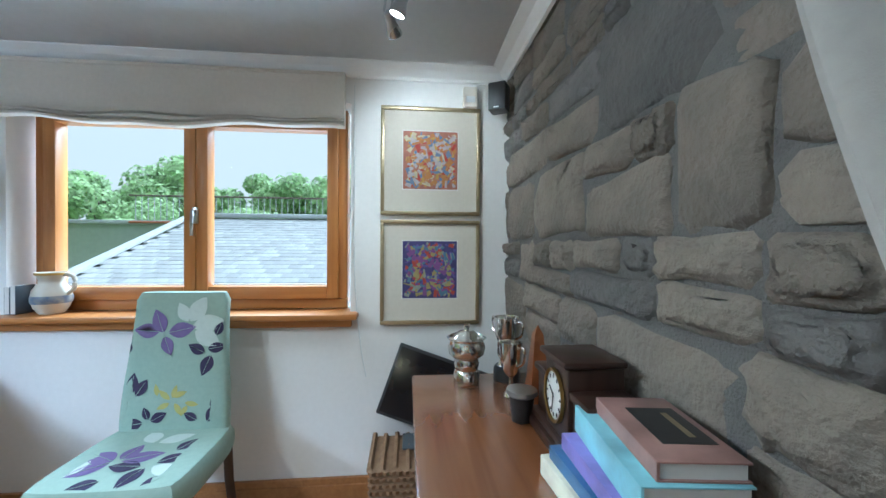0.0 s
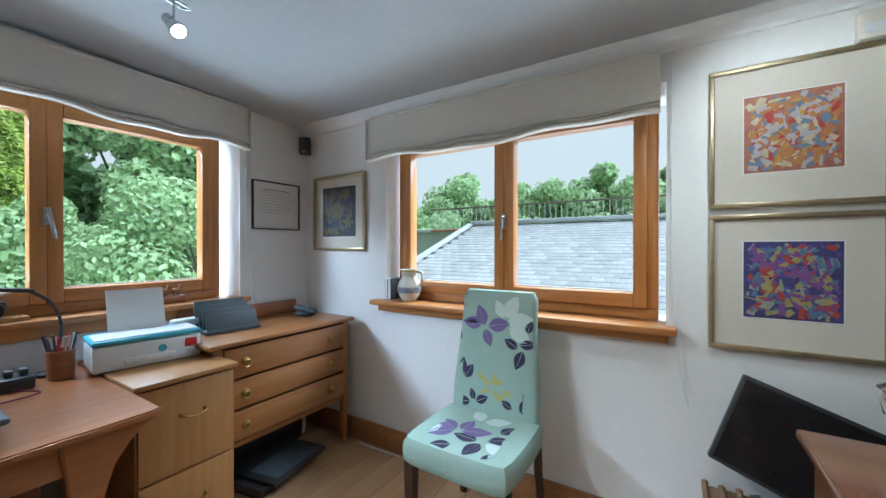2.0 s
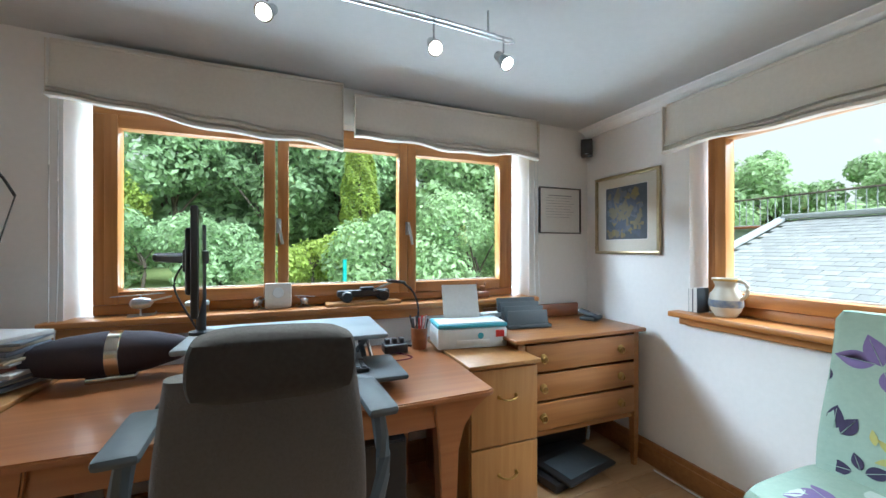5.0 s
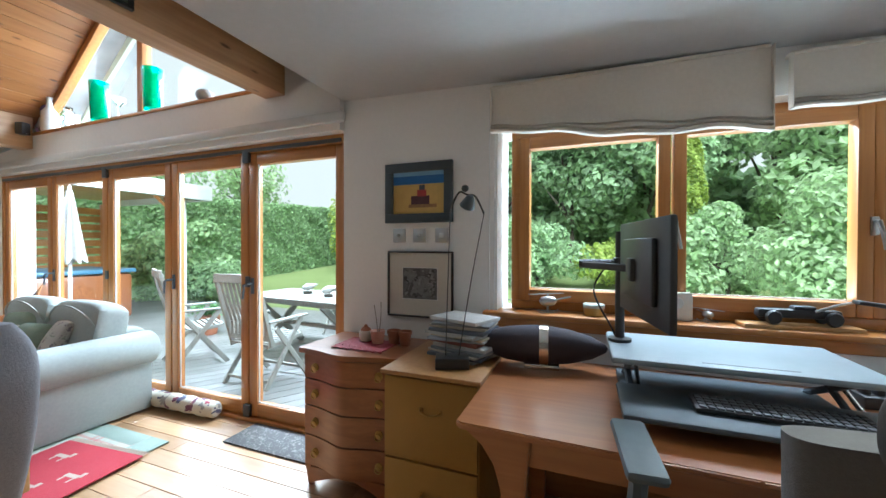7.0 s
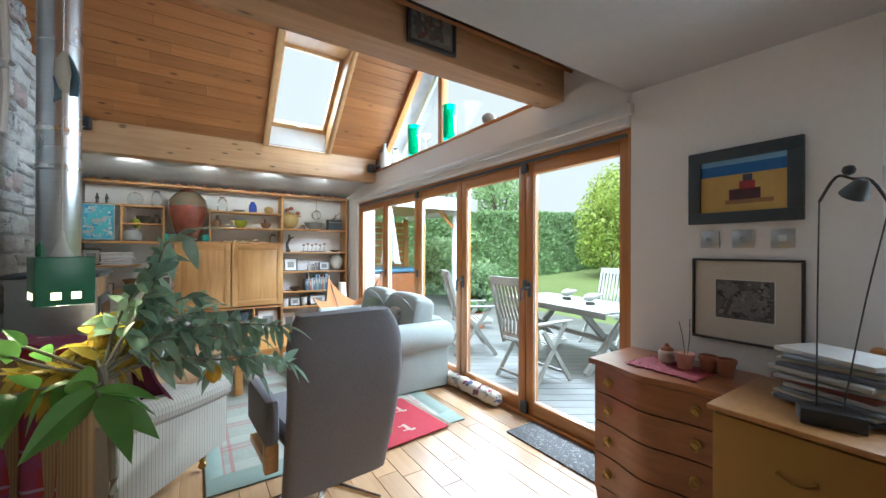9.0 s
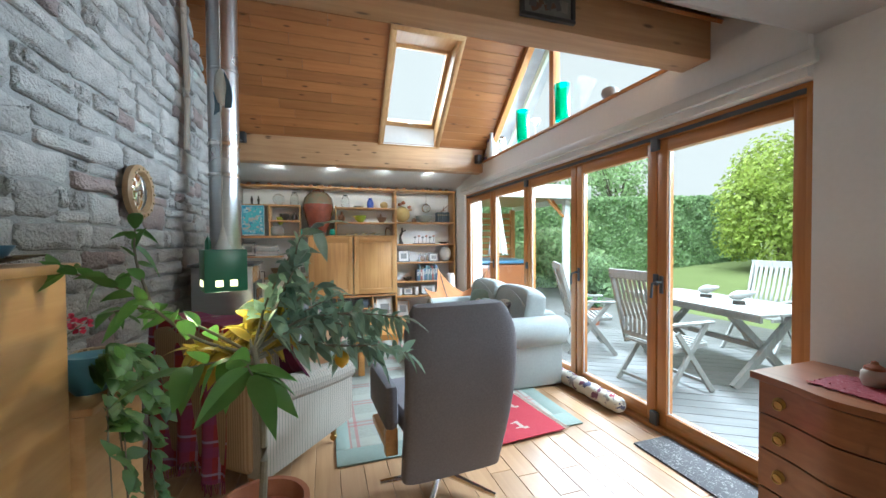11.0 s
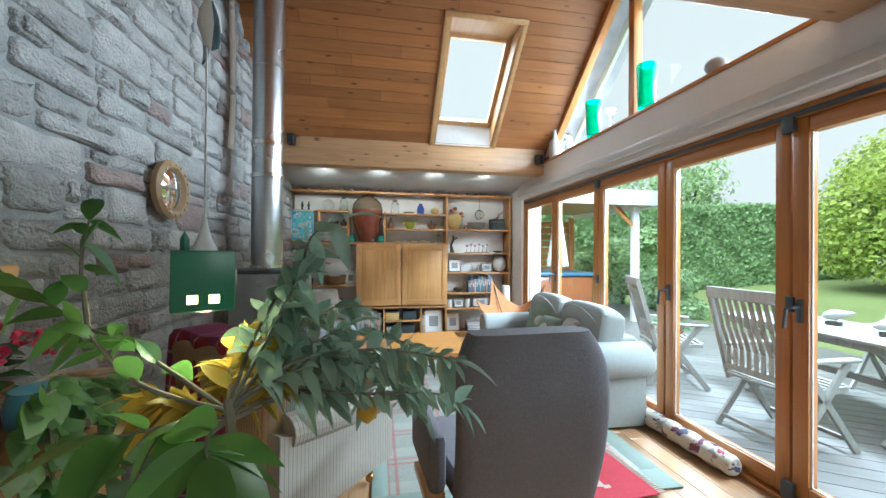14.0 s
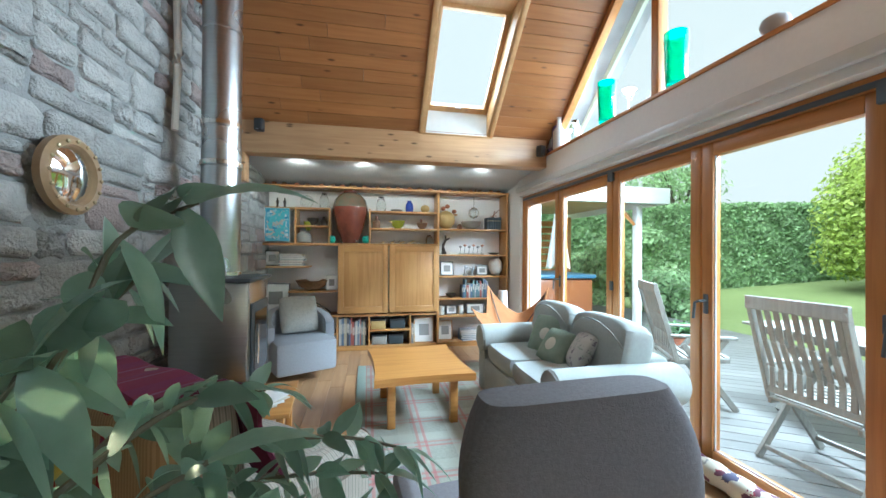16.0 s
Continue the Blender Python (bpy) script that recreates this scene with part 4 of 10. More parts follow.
def art_boat(t, bx, p0, p1, q0, q1):
    for key, c, f0, f1 in (("sand", (0.60, 0.40, 0.11), 0.0, 0.70), ("sea", (0.03, 0.15, 0.42), 0.70, 0.90), ("sky_wash", (0.25, 0.48, 0.72), 0.90, 1.0)):
        M.setdefault("boat_" + key, surface("painted_" + key, c, tuple(v * 0.85 for v in c), 30, 0.6, bump=0.2))
        part("painted_band", bx(p0, p1, q0 + (q1 - q0) * f0, q0 + (q1 - q0) * f1, 0.0085, 0.0095), M["boat_" + key], t)
    cx, w, h = (p0 + p1) / 2 + 0.02, p1 - p0, q1 - q0
    for nm, c, a, b_, z0, z1 in (("hull", (0.10, 0.04, 0.05), -0.2, 0.16, 0.22, 0.42), ("cabin", (0.42, 0.05, 0.05), -0.08, 0.10, 0.40, 0.56), ("roof", (0.06, 0.08, 0.10), -0.04, 0.07, 0.56, 0.68), ("shadow", (0.36, 0.20, 0.08), -0.25, 0.3, 0.14, 0.22)):
        M.setdefault("boat_" + nm, surface("painted_" + nm, c, tuple(v * 0.7 for v in c), 40, 0.6, bump=0.2))
        part("painted_" + nm, bx(cx + a * w, cx + b_ * w, q0 + z0 * h, q0 + z1 * h, 0.0096, 0.0102, 0.0), M["boat_" + nm], t)


def art_certificate(t, bx, p0, p1, q0, q1):
    part("sheet", bx(p0, p1, q0, q1, 0.0085, 0.0095), M["paper"], t, "white printed certificate")
    M.setdefault("ink", surface("faded_ink", (0.22, 0.23, 0.25), (0.3, 0.3, 0.32), 40, 0.8, bump=0))
    for i in range(9):
        z = q1 - 0.045 - i * 0.019
        m = 0.05 if i else 0.07
        part("line_of_writing", bx(p0 + m, p1 - m - (i % 3) * 0.015, z - (0.006 if i == 0 else 0.0022), z, 0.0096, 0.0099), M["ink"], t)


M["frame_black"] = surface("black_frame_wood", (0.02, 0.02, 0.022), (0.03, 0.03, 0.03), 30, 0.35, bump=0.1)
M["frame_slate"] = surface("slate_blue_frame", (0.035, 0.05, 0.06), (0.05, 0.065, 0.075), 30, 0.5, bump=0.1)
picture("gilt-framed colourful abstract print in a wide cream mount", "x", -2.915, -2.425, 1.41, 1.94, -0.004, 0.018, M["gold_frame"], (0.095, 0.09, 0.11, 0.10), art_patches((0.40, 0.16, 0.10), [(0.50, 0.30, 0.06), (0.42, 0.05, 0.03), (0.55, 0.48, 0.30), (0.16, 0.22, 0.34), (0.46, 0.20, 0.05), (0.45, 0.40, 0.40)], 3, 90))
picture("gilt-framed purple abstract print in a wide cream mount", "x", -2.915, -2.425, 0.872, 1.385, -0.004, 0.018, M["gold_frame"], (0.095, 0.09, 0.11, 0.085), art_patches((0.07, 0.06, 0.20), [(0.12, 0.10, 0.34), (0.30, 0.34, 0.28), (0.40, 0.06, 0.05), (0.10, 0.20, 0.30), (0.35, 0.30, 0.12), (0.20, 0.08, 0.26)], 5, 90))
picture("gilt-framed dusky landscape print near the corner", "x", -0.60, -0.10, 1.24, 1.755, -0.004, 0.02, M["gold_frame"], (0.07, 0.07, 0.075, 0.06), art_patches((0.05, 0.06, 0.075), [(0.20, 0.15, 0.05), (0.10, 0.11, 0.13), (0.06, 0.07, 0.10), (0.16, 0.13, 0.07)], 8, 40, 0.03, 0.09))
picture("thin black frame with a printed certificate", "y", -0.43, -0.078, 1.38, 1.70, -0.004, 0.008, M["frame_black"], None, art_certificate)
picture("painting of a boat on a yellow beach in a slate frame", "y", -3.63, -3.187, 1.451, 1.812, -0.004, 0.055, M["frame_slate"], None, art_boat)
picture("black and white harbour photograph in a black frame", "y", -3.612, -3.185, 0.883, 1.28, -0.004, 0.011, M["frame_black"], (0.09, 0.09, 0.10, 0.09), art_patches((0.16, 0.155, 0.15), [(0.05, 0.05, 0.05), (0.30, 0.29, 0.28), (0.10, 0.10, 0.095), (0.22, 0.215, 0.21)], 12, 60, 0.012, 0.06))
# light switches
for i, x in enumerate((-3.54, -3.405, -3.26)):
    t = thing("light_switch", "square brushed steel switch plate on a white wall", "switch", x, 0, 1.375, group="row of switches")
    part("plate", B(-0.042, 0.042, -0.008, -0.001, -0.042, 0.042, 0.003), M["steel"], t)
    if i < 2:
        b = bmesh.new()
        lathe(b, [(0.011, 0), (0.011, 0.006), (0.008, 0.01), (0, 0.01)], 14, pose(0, -0.008, 0, 90))
        part("dimmer_knob", b, M["chrome"], t)
    else:
        part("rocker", B(-0.014, 0.014, -0.013, -0.008, -0.014, 0.014, 0.002), M["white_plastic"], t)
# picture hung on the beam
picture("small framed picture of a duck hung on the beam", "x", -1.27, -0.97, 2.37, 2.60, -4.395, 0.02, M["frame_black"], None, art_patches((0.20, 0.19, 0.17), [(0.26, 0.24, 0.2), (0.14, 0.07, 0.04), (0.10, 0.10, 0.09)], 31, 12, 0.03, 0.08))
for o in scene.objects:
    if o.get("label") == "small framed picture of a duck hung on the beam":
        o.matrix_basis = pose(-8.79, 0, 0) @ Matrix.Diagonal((-1, 1, 1, 1))


def speaker(label, x, y, z, rz, w=0.075, h=0.115, d=0.075, arm=True):
    t = thing("loudspeaker", label, "speaker", x, y, z, rz, "small loudspeakers")
    part("cabinet", B(-w / 2, w / 2, -d / 2, d / 2, -h / 2, h / 2, 0.006), M["black"], t)
    part("grille", B(-w / 2 + 0.006, w / 2 - 0.006, -d / 2 - 0.004, -d / 2, -h / 2 + 0.018, h / 2 - 0.006, 0.003), M["frame_black"], t)
    part("name_bar", B(-0.012, 0.012, -d / 2 - 0.005, -d / 2 - 0.004, -h / 2 + 0.007, -h / 2 + 0.012), M["steel"], t)
    if arm:
        b = bmesh.new()
        tube(b, [(0, d / 2, 0.02), (0, d / 2 + 0.03, 0.03)], 0.006)
        part("bracket", b, M["black"], t)
    return t


speaker("small black loudspeaker on a bracket in the corner", -0.07, -0.07, 1.98, -45)
speaker("small black loudspeaker on a bracket above the pictures", -0.09, -2.99, 1.97, -120, 0.085, 0.13, 0.085)
speaker("small black loudspeaker on the pine beam", -7.575, -3.03, 2.52, 80)
speaker("small black loudspeaker at the end of the pine beam", -7.575, -0.13, 2.44, 110)
sensor = thing("motion_sensor_box", "cream plastic sensor box on the wall", "sensor", -0.02, -2.86, 1.99)
part("case", B(-0.03, 0.018, -0.035, 0.035, -0.05, 0.05, 0.01), M["blind"], sensor)
part("lens", B(-0.034, -0.029, -0.022, 0.022, -0.03, 0.0, 0.004), M["white_plastic"], sensor)


def spot_head(parent, x, y, zt, aim, lit):
    """One swivel spot under a rail."""
    b = bmesh.new()
    tube(b, [(x, y, zt), (x, y, zt - 0.06)], 0.004, 6)
    part("drop_rod", b, M["steel"], parent)
    d = (Vector(aim) - Vector((x, y, zt - 0.09))).normalized()
    m = Matrix.Translation((x, y, zt - 0.09)) @ d.to_track_quat("Z", "Y").to_matrix().to_4x4()
    b = bmesh.new()
    lathe(b, [(0.0, -0.05), (0.010, -0.05), (0.016, -0.045), (0.018, -0.01), (0.027, 0.02), (0.027, 0.03), (0.023, 0.03), (0.022, 0.026)], 18, m, False)
    h = part("spot_head", b, M["steel"], parent, "brushed steel swivel spot")
    b = bmesh.new()
    lathe(b, [(0.0, 0.0282), (0.022, 0.0285)], 18, m, False)
    part("lens", b, M["bulb"], h, "glowing spot lens")
    if lit:
        s = spot("track_spot", m @ Vector((0, 0, 0.042)), aim, lit, 120)


rail = thing("track_light", "chrome wire ceiling track with swivel spots, lit", "light")
rz_ = 2.075
b = bmesh.new()
for dy in (-0.012, 0.012):
    tube(b, curve_pts([(-2.35, -0.9 + dy, rz_), (-1.9, -0.93 + dy, rz_), (-1.5, -0.92 + dy, rz_), (-1.2, -0.90 + dy, rz_)], 4), 0.004, 6)
tube(b, [(-1.2, -0.912, rz_), (-1.18, -0.9, rz_), (-1.2, -0.888, rz_)], 0.004, 6)
part("rail", b, M["steel"], rail)
for x in (-2.2, -1.3):
    b = bmesh.new()
    tube(b, [(x, -0.91, rz_), (x, -0.91, ceil_z(x) + 0.01)], 0.004, 6)
    part("standoff", b, M["steel"], rail)
spot_head(rail, -2.05, -0.92, rz_, (-2.6, -2.3, 0.8), 24)
spot_head(rail, -1.52, -0.92, rz_, (-1.6, -2.4, 0.6), 30)
spot_head(rail, -1.24, -0.92, rz_, (-0.9, -2.1, 0.7), 14)
rail2 = thing("track_light", "short chrome ceiling track with two spots above the pictures, lit", "light")
b = bmesh.new()
for dy in (-0.012, 0.012):
    tube(b, [(-1.35, -2.6 + dy, 2.1), (-0.5, -2.48 + dy, 2.1)], 0.004, 6)
part("rail", b, M["steel"], rail2)
for x in (-1.2, -0.6):
    b = bmesh.new()
    tube(b, [(x, -2.58 + (x + 1.2) * 0.14, 2.1), (x, -2.58 + (x + 1.2) * 0.14, ceil_z(x) + 0.01)], 0.004, 6)
    part("standoff", b, M["steel"], rail2)
spot_head(rail2, -0.56, -2.50, 2.1, (-0.05, -2.7, 1.6), 6)
spot_head(rail2, -0.68, -2.53, 2.1, (-0.4, -1.9, 0.4), 7)


# ---------------------------------------------------------------- study furniture
def pull(parent, x, y, z, mat, kind="bail", face="y", label=""):
    b = bmesh.new()
    if kind == "bail":
        tube(b, curve_pts([(x - 0.045, y, z + 0.004), (x - 0.04, y - 0.018, z), (x, y - 0.026, z - 0.008), (x + 0.04, y - 0.018, z), (x + 0.045, y, z + 0.004)], 4), 0.0045, 6)
        box(b, x - 0.052, x - 0.038, y - 0.006, y + 0.001, z - 0.006, z + 0.012, 0.002)
        box(b, x + 0.038, x + 0.052, y - 0.006, y + 0.001, z - 0.006, z + 0.012, 0.002)
    elif kind == "ring":
        lathe(b, [(0.022, 0), (0.022, 0.004), (0.012, 0.008), (0, 0.009)], 16, pose(x, y, z, 90))
        pts = [(x + 0.017 * math.cos(a), y - 0.014, z - 0.008 + 0.017 * math.sin(a)) for a in [i * math.pi / 6 for i in range(13)]]
        tube(b, pts, 0.003, 6)
    else:
        lathe(b, [(0.006, 0), (0.008, 0.01), (0.013, 0.016), (0.011, 0.024), (0, 0.026)], 14, pose(x, y, z, 90))
    return part("handle", b, mat, parent, label)


def filing_cabinet(label, x0, x1, y0, top, m_front, m_top, group="wooden filing cabinets"):
    w, d = x1 - x0, -0.05 - y0
    t = thing("filing_cabinet", label, "cabinet", x0, y0, 0, 0, group)
    part("carcass", B(0, w, 0.02, d, 0.0, top - 0.022, 0.003), m_front, t)
    part("top", B(-0.012, w + 0.012, -0.012, d, top - 0.02, top, 0.005), m_top, t)
    for z0, z1 in ((0.05, 0.37), (0.378, top - 0.03)):
        f = part("drawer_front", B(0.004, w - 0.004, 0.0, 0.02, z0, z1, 0.004), m_front, t)
        pull(f, w / 2 + 0.01, 0.0, z1 - 0.13, M["brass"], "bail", label="brass bail handle")
    return t


filing_cabinet("two-drawer filing cabinet in mustard veneer beside a desk", -3.31, -2.87, -0.59, 0.765, M["filing_dk"], M["filing"])
filing_cabinet("two-drawer filing cabinet in yellow oak veneer under a printer", -1.255, -0.90, -0.66, 0.755, M["filing"], M["filing"])

# desk with tapering legs and curved apron ends
desk = thing("desk", "reddish cherry wood desk with rounded flared legs", "desk", 0, 0, 0)
b = bmesh.new()
prof = [(-2.86, -0.90), (-2.84, -0.915), (-2.06, -0.93), (-1.30, -0.915), (-1.27, -0.90), (-1.265, -0.10), (-2.865, -0.10)]
lo_ = [b.verts.new((x, y, 0.722)) for x, y in prof]
hi_ = [b.verts.new((x, y, 0.745)) for x, y in prof]
b.faces.new(lo_[::-1])
b.faces.new(hi_)
for i in range(len(prof)):
    b.faces.new((lo_[i], lo_[(i + 1) % len(prof)], hi_[(i + 1) % len(prof)], hi_[i]))
bmesh.ops.bevel(b, geom=b.edges[:], offset=0.006, segments=2, affect="EDGES")
part("desktop", b, M["desk"], desk)
for y0, y1 in ((-0.85, -0.83), (-0.17, -0.15)):
    part("apron", B(-2.72, -1.40, y0, y1, 0.61, 0.722, 0.003), M["desk"], desk)
for x0, x1 in ((-2.74, -2.72), (-1.41, -1.39)):
    part("apron", B(x0, x1, -0.82, -0.18, 0.61, 0.722, 0.003), M["desk"], desk)
for lx, sx in ((-2.68, -1), (-1.44, 1)):
    for ly in (-0.83, -0.17):
        b = bmesh.new()
        rows = [(0.0, 0.030, 0.0), (0.35, 0.034, 0.0), (0.52, 0.04, 0.0), (0.60, 0.055, 0.012), (0.66, 0.08, 0.035), (0.70, 0.11, 0.07), (0.722, 0.125, 0.09)]
        rings = []
        for z, hw, out in rows:
            cx = lx + sx * out * 0.75
            rings.append([b.verts.new((cx + hw * a, ly + 0.034 * c, z)) for a, c in ((-1, -1), (1, -1), (1, 1), (-1, 1))])
        for r0, r1 in zip(rings, rings[1:]):
            for i in range(4):
                b.faces.new((r0[i], r0[(i + 1) % 4], r1[(i + 1) % 4], r1[i]))
        b.faces.new(rings[0][::-1])
        b.faces.new(rings[-1])
        bmesh.ops.bevel(b, geom=b.edges[:], offset=0.005, segments=2, affect="EDGES")
        part("leg", b, M["desk"], desk)

# chest of drawers in the corner
ch = thing("chest_of_drawers", "worn oak three-drawer chest on tall legs with an upstand", "chest", -0.93, -0.53, 0)
part("top", B(-0.02, 0.87, -0.015, 0.50, 0.79, 0.812, 0.006), M["chest_oak"], ch)
part("upstand", B(0.06, 0.80, 0.475, 0.50, 0.812, 0.90, 0.008), M["mahogany"], ch)
part("side_panel", B(0.02, 0.04, 0.03, 0.48, 0.30, 0.79), M["chest_oak"], ch)
part("side_panel", B(0.81, 0.83, 0.03, 0.48, 0.30, 0.79), M["chest_oak"], ch)
part("back_panel", B(0.04, 0.81, 0.47, 0.485, 0.30, 0.79), M["chest_oak"], ch)
part("base_rail", B(0.04, 0.81, 0.03, 0.47, 0.285, 0.31), M["chest_oak"], ch)
for x in (0.015, 0.80):
    for y in (0.012, 0.45):
        b = bmesh.new()
        box(b, x, x + 0.04, y, y + 0.04, 0.29, 0.79, 0.003)
        lathe(b, [(0.016, 0), (0.022, 0.12), (0.027, 0.291)], 4, pose(x + 0.02, y + 0.02, 0, 0, 0, 45))
        part("leg", b, M["chest_oak"], ch)
for z0, z1 in ((0.325, 0.465), (0.48, 0.615), (0.63, 0.775)):
    f = part("drawer_front", B(0.058, 0.797, 0.005, 0.03, z0, z1, 0.004), M["chest_oak"], ch)
    for x in (0.16, 0.69):
        pull(f, x, 0.005, (z0 + z1) / 2, M["brass"], "ring", label="dull brass ring pull")

# serpentine chest
sc = thing("serpentine_chest", "small mahogany chest with a serpentine front", "chest", -3.90, -0.43, 0)


def bow(u):
    return -0.055 * math.sin(math.pi * u) ** 2 + 0.03 * math.sin(2 * math.pi * u) ** 2 * (0.5 - abs(u - 0.5)) - 0.0


def serp_slab(x0, x1, z0, z1, over, depth):
    b = bmesh.new()
    n = 24
    front = [(x0 + (x1 - x0) * i / n, bow(i / n) - over) for i in range(n + 1)]
    line = front + [(x1, depth), (x0, depth)]
    a = [b.verts.new((x, y, z0)) for x, y in line]
    c = [b.verts.new((x, y, z1)) for x, y in line]
    b.faces.new(a[::-1])
    b.faces.new(c)
    for i in range(len(line)):
        j = (i + 1) % len(line)
        b.faces.new((a[i], a[j], c[j], c[i]))
    return b


part("carcass", serp_slab(0.0, 0.57, 0.12, 0.735, -0.012, 0.39), M["mahogany"], sc)
part("top", serp_slab(-0.018, 0.585, 0.735, 0.762, 0.016, 0.395), M["mahogany"], sc)
for z0, z1 in ((0.135, 0.29), (0.298, 0.45), (0.458, 0.595), (0.603, 0.728)):
    f = part("drawer_front", serp_slab(0.012, 0.558, z0, z1, 0.004, 0.02), M["mahogany"], sc)
    for x, u in ((0.09, 0.16), (0.48, 0.84)):
        pull(f, x, bow(u) - 0.004, (z0 + z1) / 2, M["brass"], "ring", label="brass ring pull")
for x in (0.0, 0.52):
    for y in (0.01, 0.34):
        b = bmesh.new()
        lathe(b, [(0.016, 0), (0.02, 0.02), (0.026, 0.07), (0.036, 0.125)], 4, pose(x + 0.025, y + 0.025, 0, 0, 0, 45))
        part("bracket_foot", b, M["mahogany"], sc)
b = bmesh.new()
sheet(b, lambda u, v: Vector((0.05 + 0.47 * u, 0.012 - 0.01, 0.125 - v * (0.02 + 0.05 * abs(u - 0.5) ** 1.5 * 4))), 16, 2, 0.012)
part("shaped_apron", b, M["mahogany"], sc)

# leaf-print chair
M["chair_cloth"] = surface("mint_chair_cover_cloth", (0.35, 0.46, 0.39), (0.31, 0.415, 0.35), 60, 0.9, bump=0.35, large=5)
M["print_navy"] = surface("navy_leaf_print", (0.035, 0.03, 0.07), (0.05, 0.04, 0.09), 60, 0.9, bump=0.2)
M["print_purple"] = surface("purple_leaf_print", (0.16, 0.12, 0.28), (0.20, 0.15, 0.32), 60, 0.9, bump=0.2)
M["print_white"] = surface("white_leaf_print", (0.58, 0.66, 0.62), (0.52, 0.60, 0.56), 60, 0.9, bump=0.2)
M["print_yellow"] = surface("yellow_flower_print", (0.46, 0.40, 0.12), (0.42, 0.44, 0.16), 60, 0.9, bump=0.2)
lc = thing("dining_chair", "high-back dining chair in a mint leaf-print cover", "chair", -0.355, -1.59, 0, -90)


def back_y(z):
    return 0.16 + 0.075 * max(0, (z - 0.5) / 0.58) ** 1.2


b = bmesh.new()
cushion(b, 0.48, 0.46, 0.13, 0.18, 8, pose(0, -0.03, 0.43))
part("seat", b, M["chair_cloth"], lc)
b = bmesh.new()


def back_fn(u, v):
    a = 2 * math.pi * u
    hw = 0.215 - 0.025 * v + 0.006 * math.sin(6 * v)
    cx, cy = math.copysign(abs(math.cos(a)) ** 0.35, math.cos(a)), math.copysign(abs(math.sin(a)) ** 0.6, math.sin(a))
    z = 0.40 + 0.65 * v
    k = 1 if v < 0.97 else 0.9
    return Vector((hw * cx * k, back_y(z) + 0.032 * cy * k, z))


sheet(b, back_fn, 32, 20)
bmesh.ops.remove_doubles(b, verts=b.verts[:], dist=0.0005)
bmesh.ops.holes_fill(b, edges=[e for e in b.edges if e.is_boundary])
part("backrest", b, M["chair_cloth"], lc)
for x in (-0.205, 0.205):
    b = bmesh.new()
    lathe(b, [(0.02, 0), (0.032, 0.38)], 4, pose(x, -0.215, 0, 0, 0, 45))
    part("leg", b, M["dark_leg"], lc)
    b = bmesh.new()
    tube(b, [(x, 0.24, 0), (x, 0.18, 0.25), (x, 0.165, 0.42)], 0.02, 6)
    part("leg", b, M["dark_leg"], lc)


def leaf_shape(bm_, c, ang, ln, wd, place):
    """One printed leaf: a pointed oval, laid on a surface by place(a, b)."""
    n = 10
    pts = []
    for i in range(n + 1):
        s = i / n
        pts.append((s * ln, wd * math.sin(math.pi * s ** 0.85)))
    for i in range(n, -1, -1):
        s = i / n
        pts.append((s * ln, -wd * math.sin(math.pi * s ** 0.85)))
    vs = []
    for px, py in pts:
        a = c[0] + px * math.cos(ang) - py * math.sin(ang)
        z = c[1] + px * math.sin(ang) + py * math.cos(ang)
        vs.append(place(a, z))
    ce = bm_.verts.new(place(c[0] + ln / 2 * math.cos(ang), c[1] + ln / 2 * math.sin(ang)))
    vv = [bm_.verts.new(p) for p in vs]
    for i in range(len(vv)):
        if (vv[i].co - vv[(i + 1) % len(vv)].co).length > 1e-5:
            bm_.faces.new((ce, vv[i], vv[(i + 1) % len(vv)]))


def on_back(a, z):
    z = max(0.50, min(1.03, z))
    lim = 0.200 - 0.025 * (z - 0.4) / 0.68
    a = max(-lim, min(lim, a))
    edge = (abs(a) / 0.2) ** 4
    return Vector((a, back_y(z) - 0.0345 + 0.012 * edge, z))


def on_seat(a, y):
    a, y = max(-0.225, min(0.225, a)), max(-0.245, min(0.10, y))
    return Vector((a, y, 0.4965 - 0.02 * (abs(a) / 0.23) ** 4 - 0.02 * (abs(y + 0.03) / 0.23) ** 6))


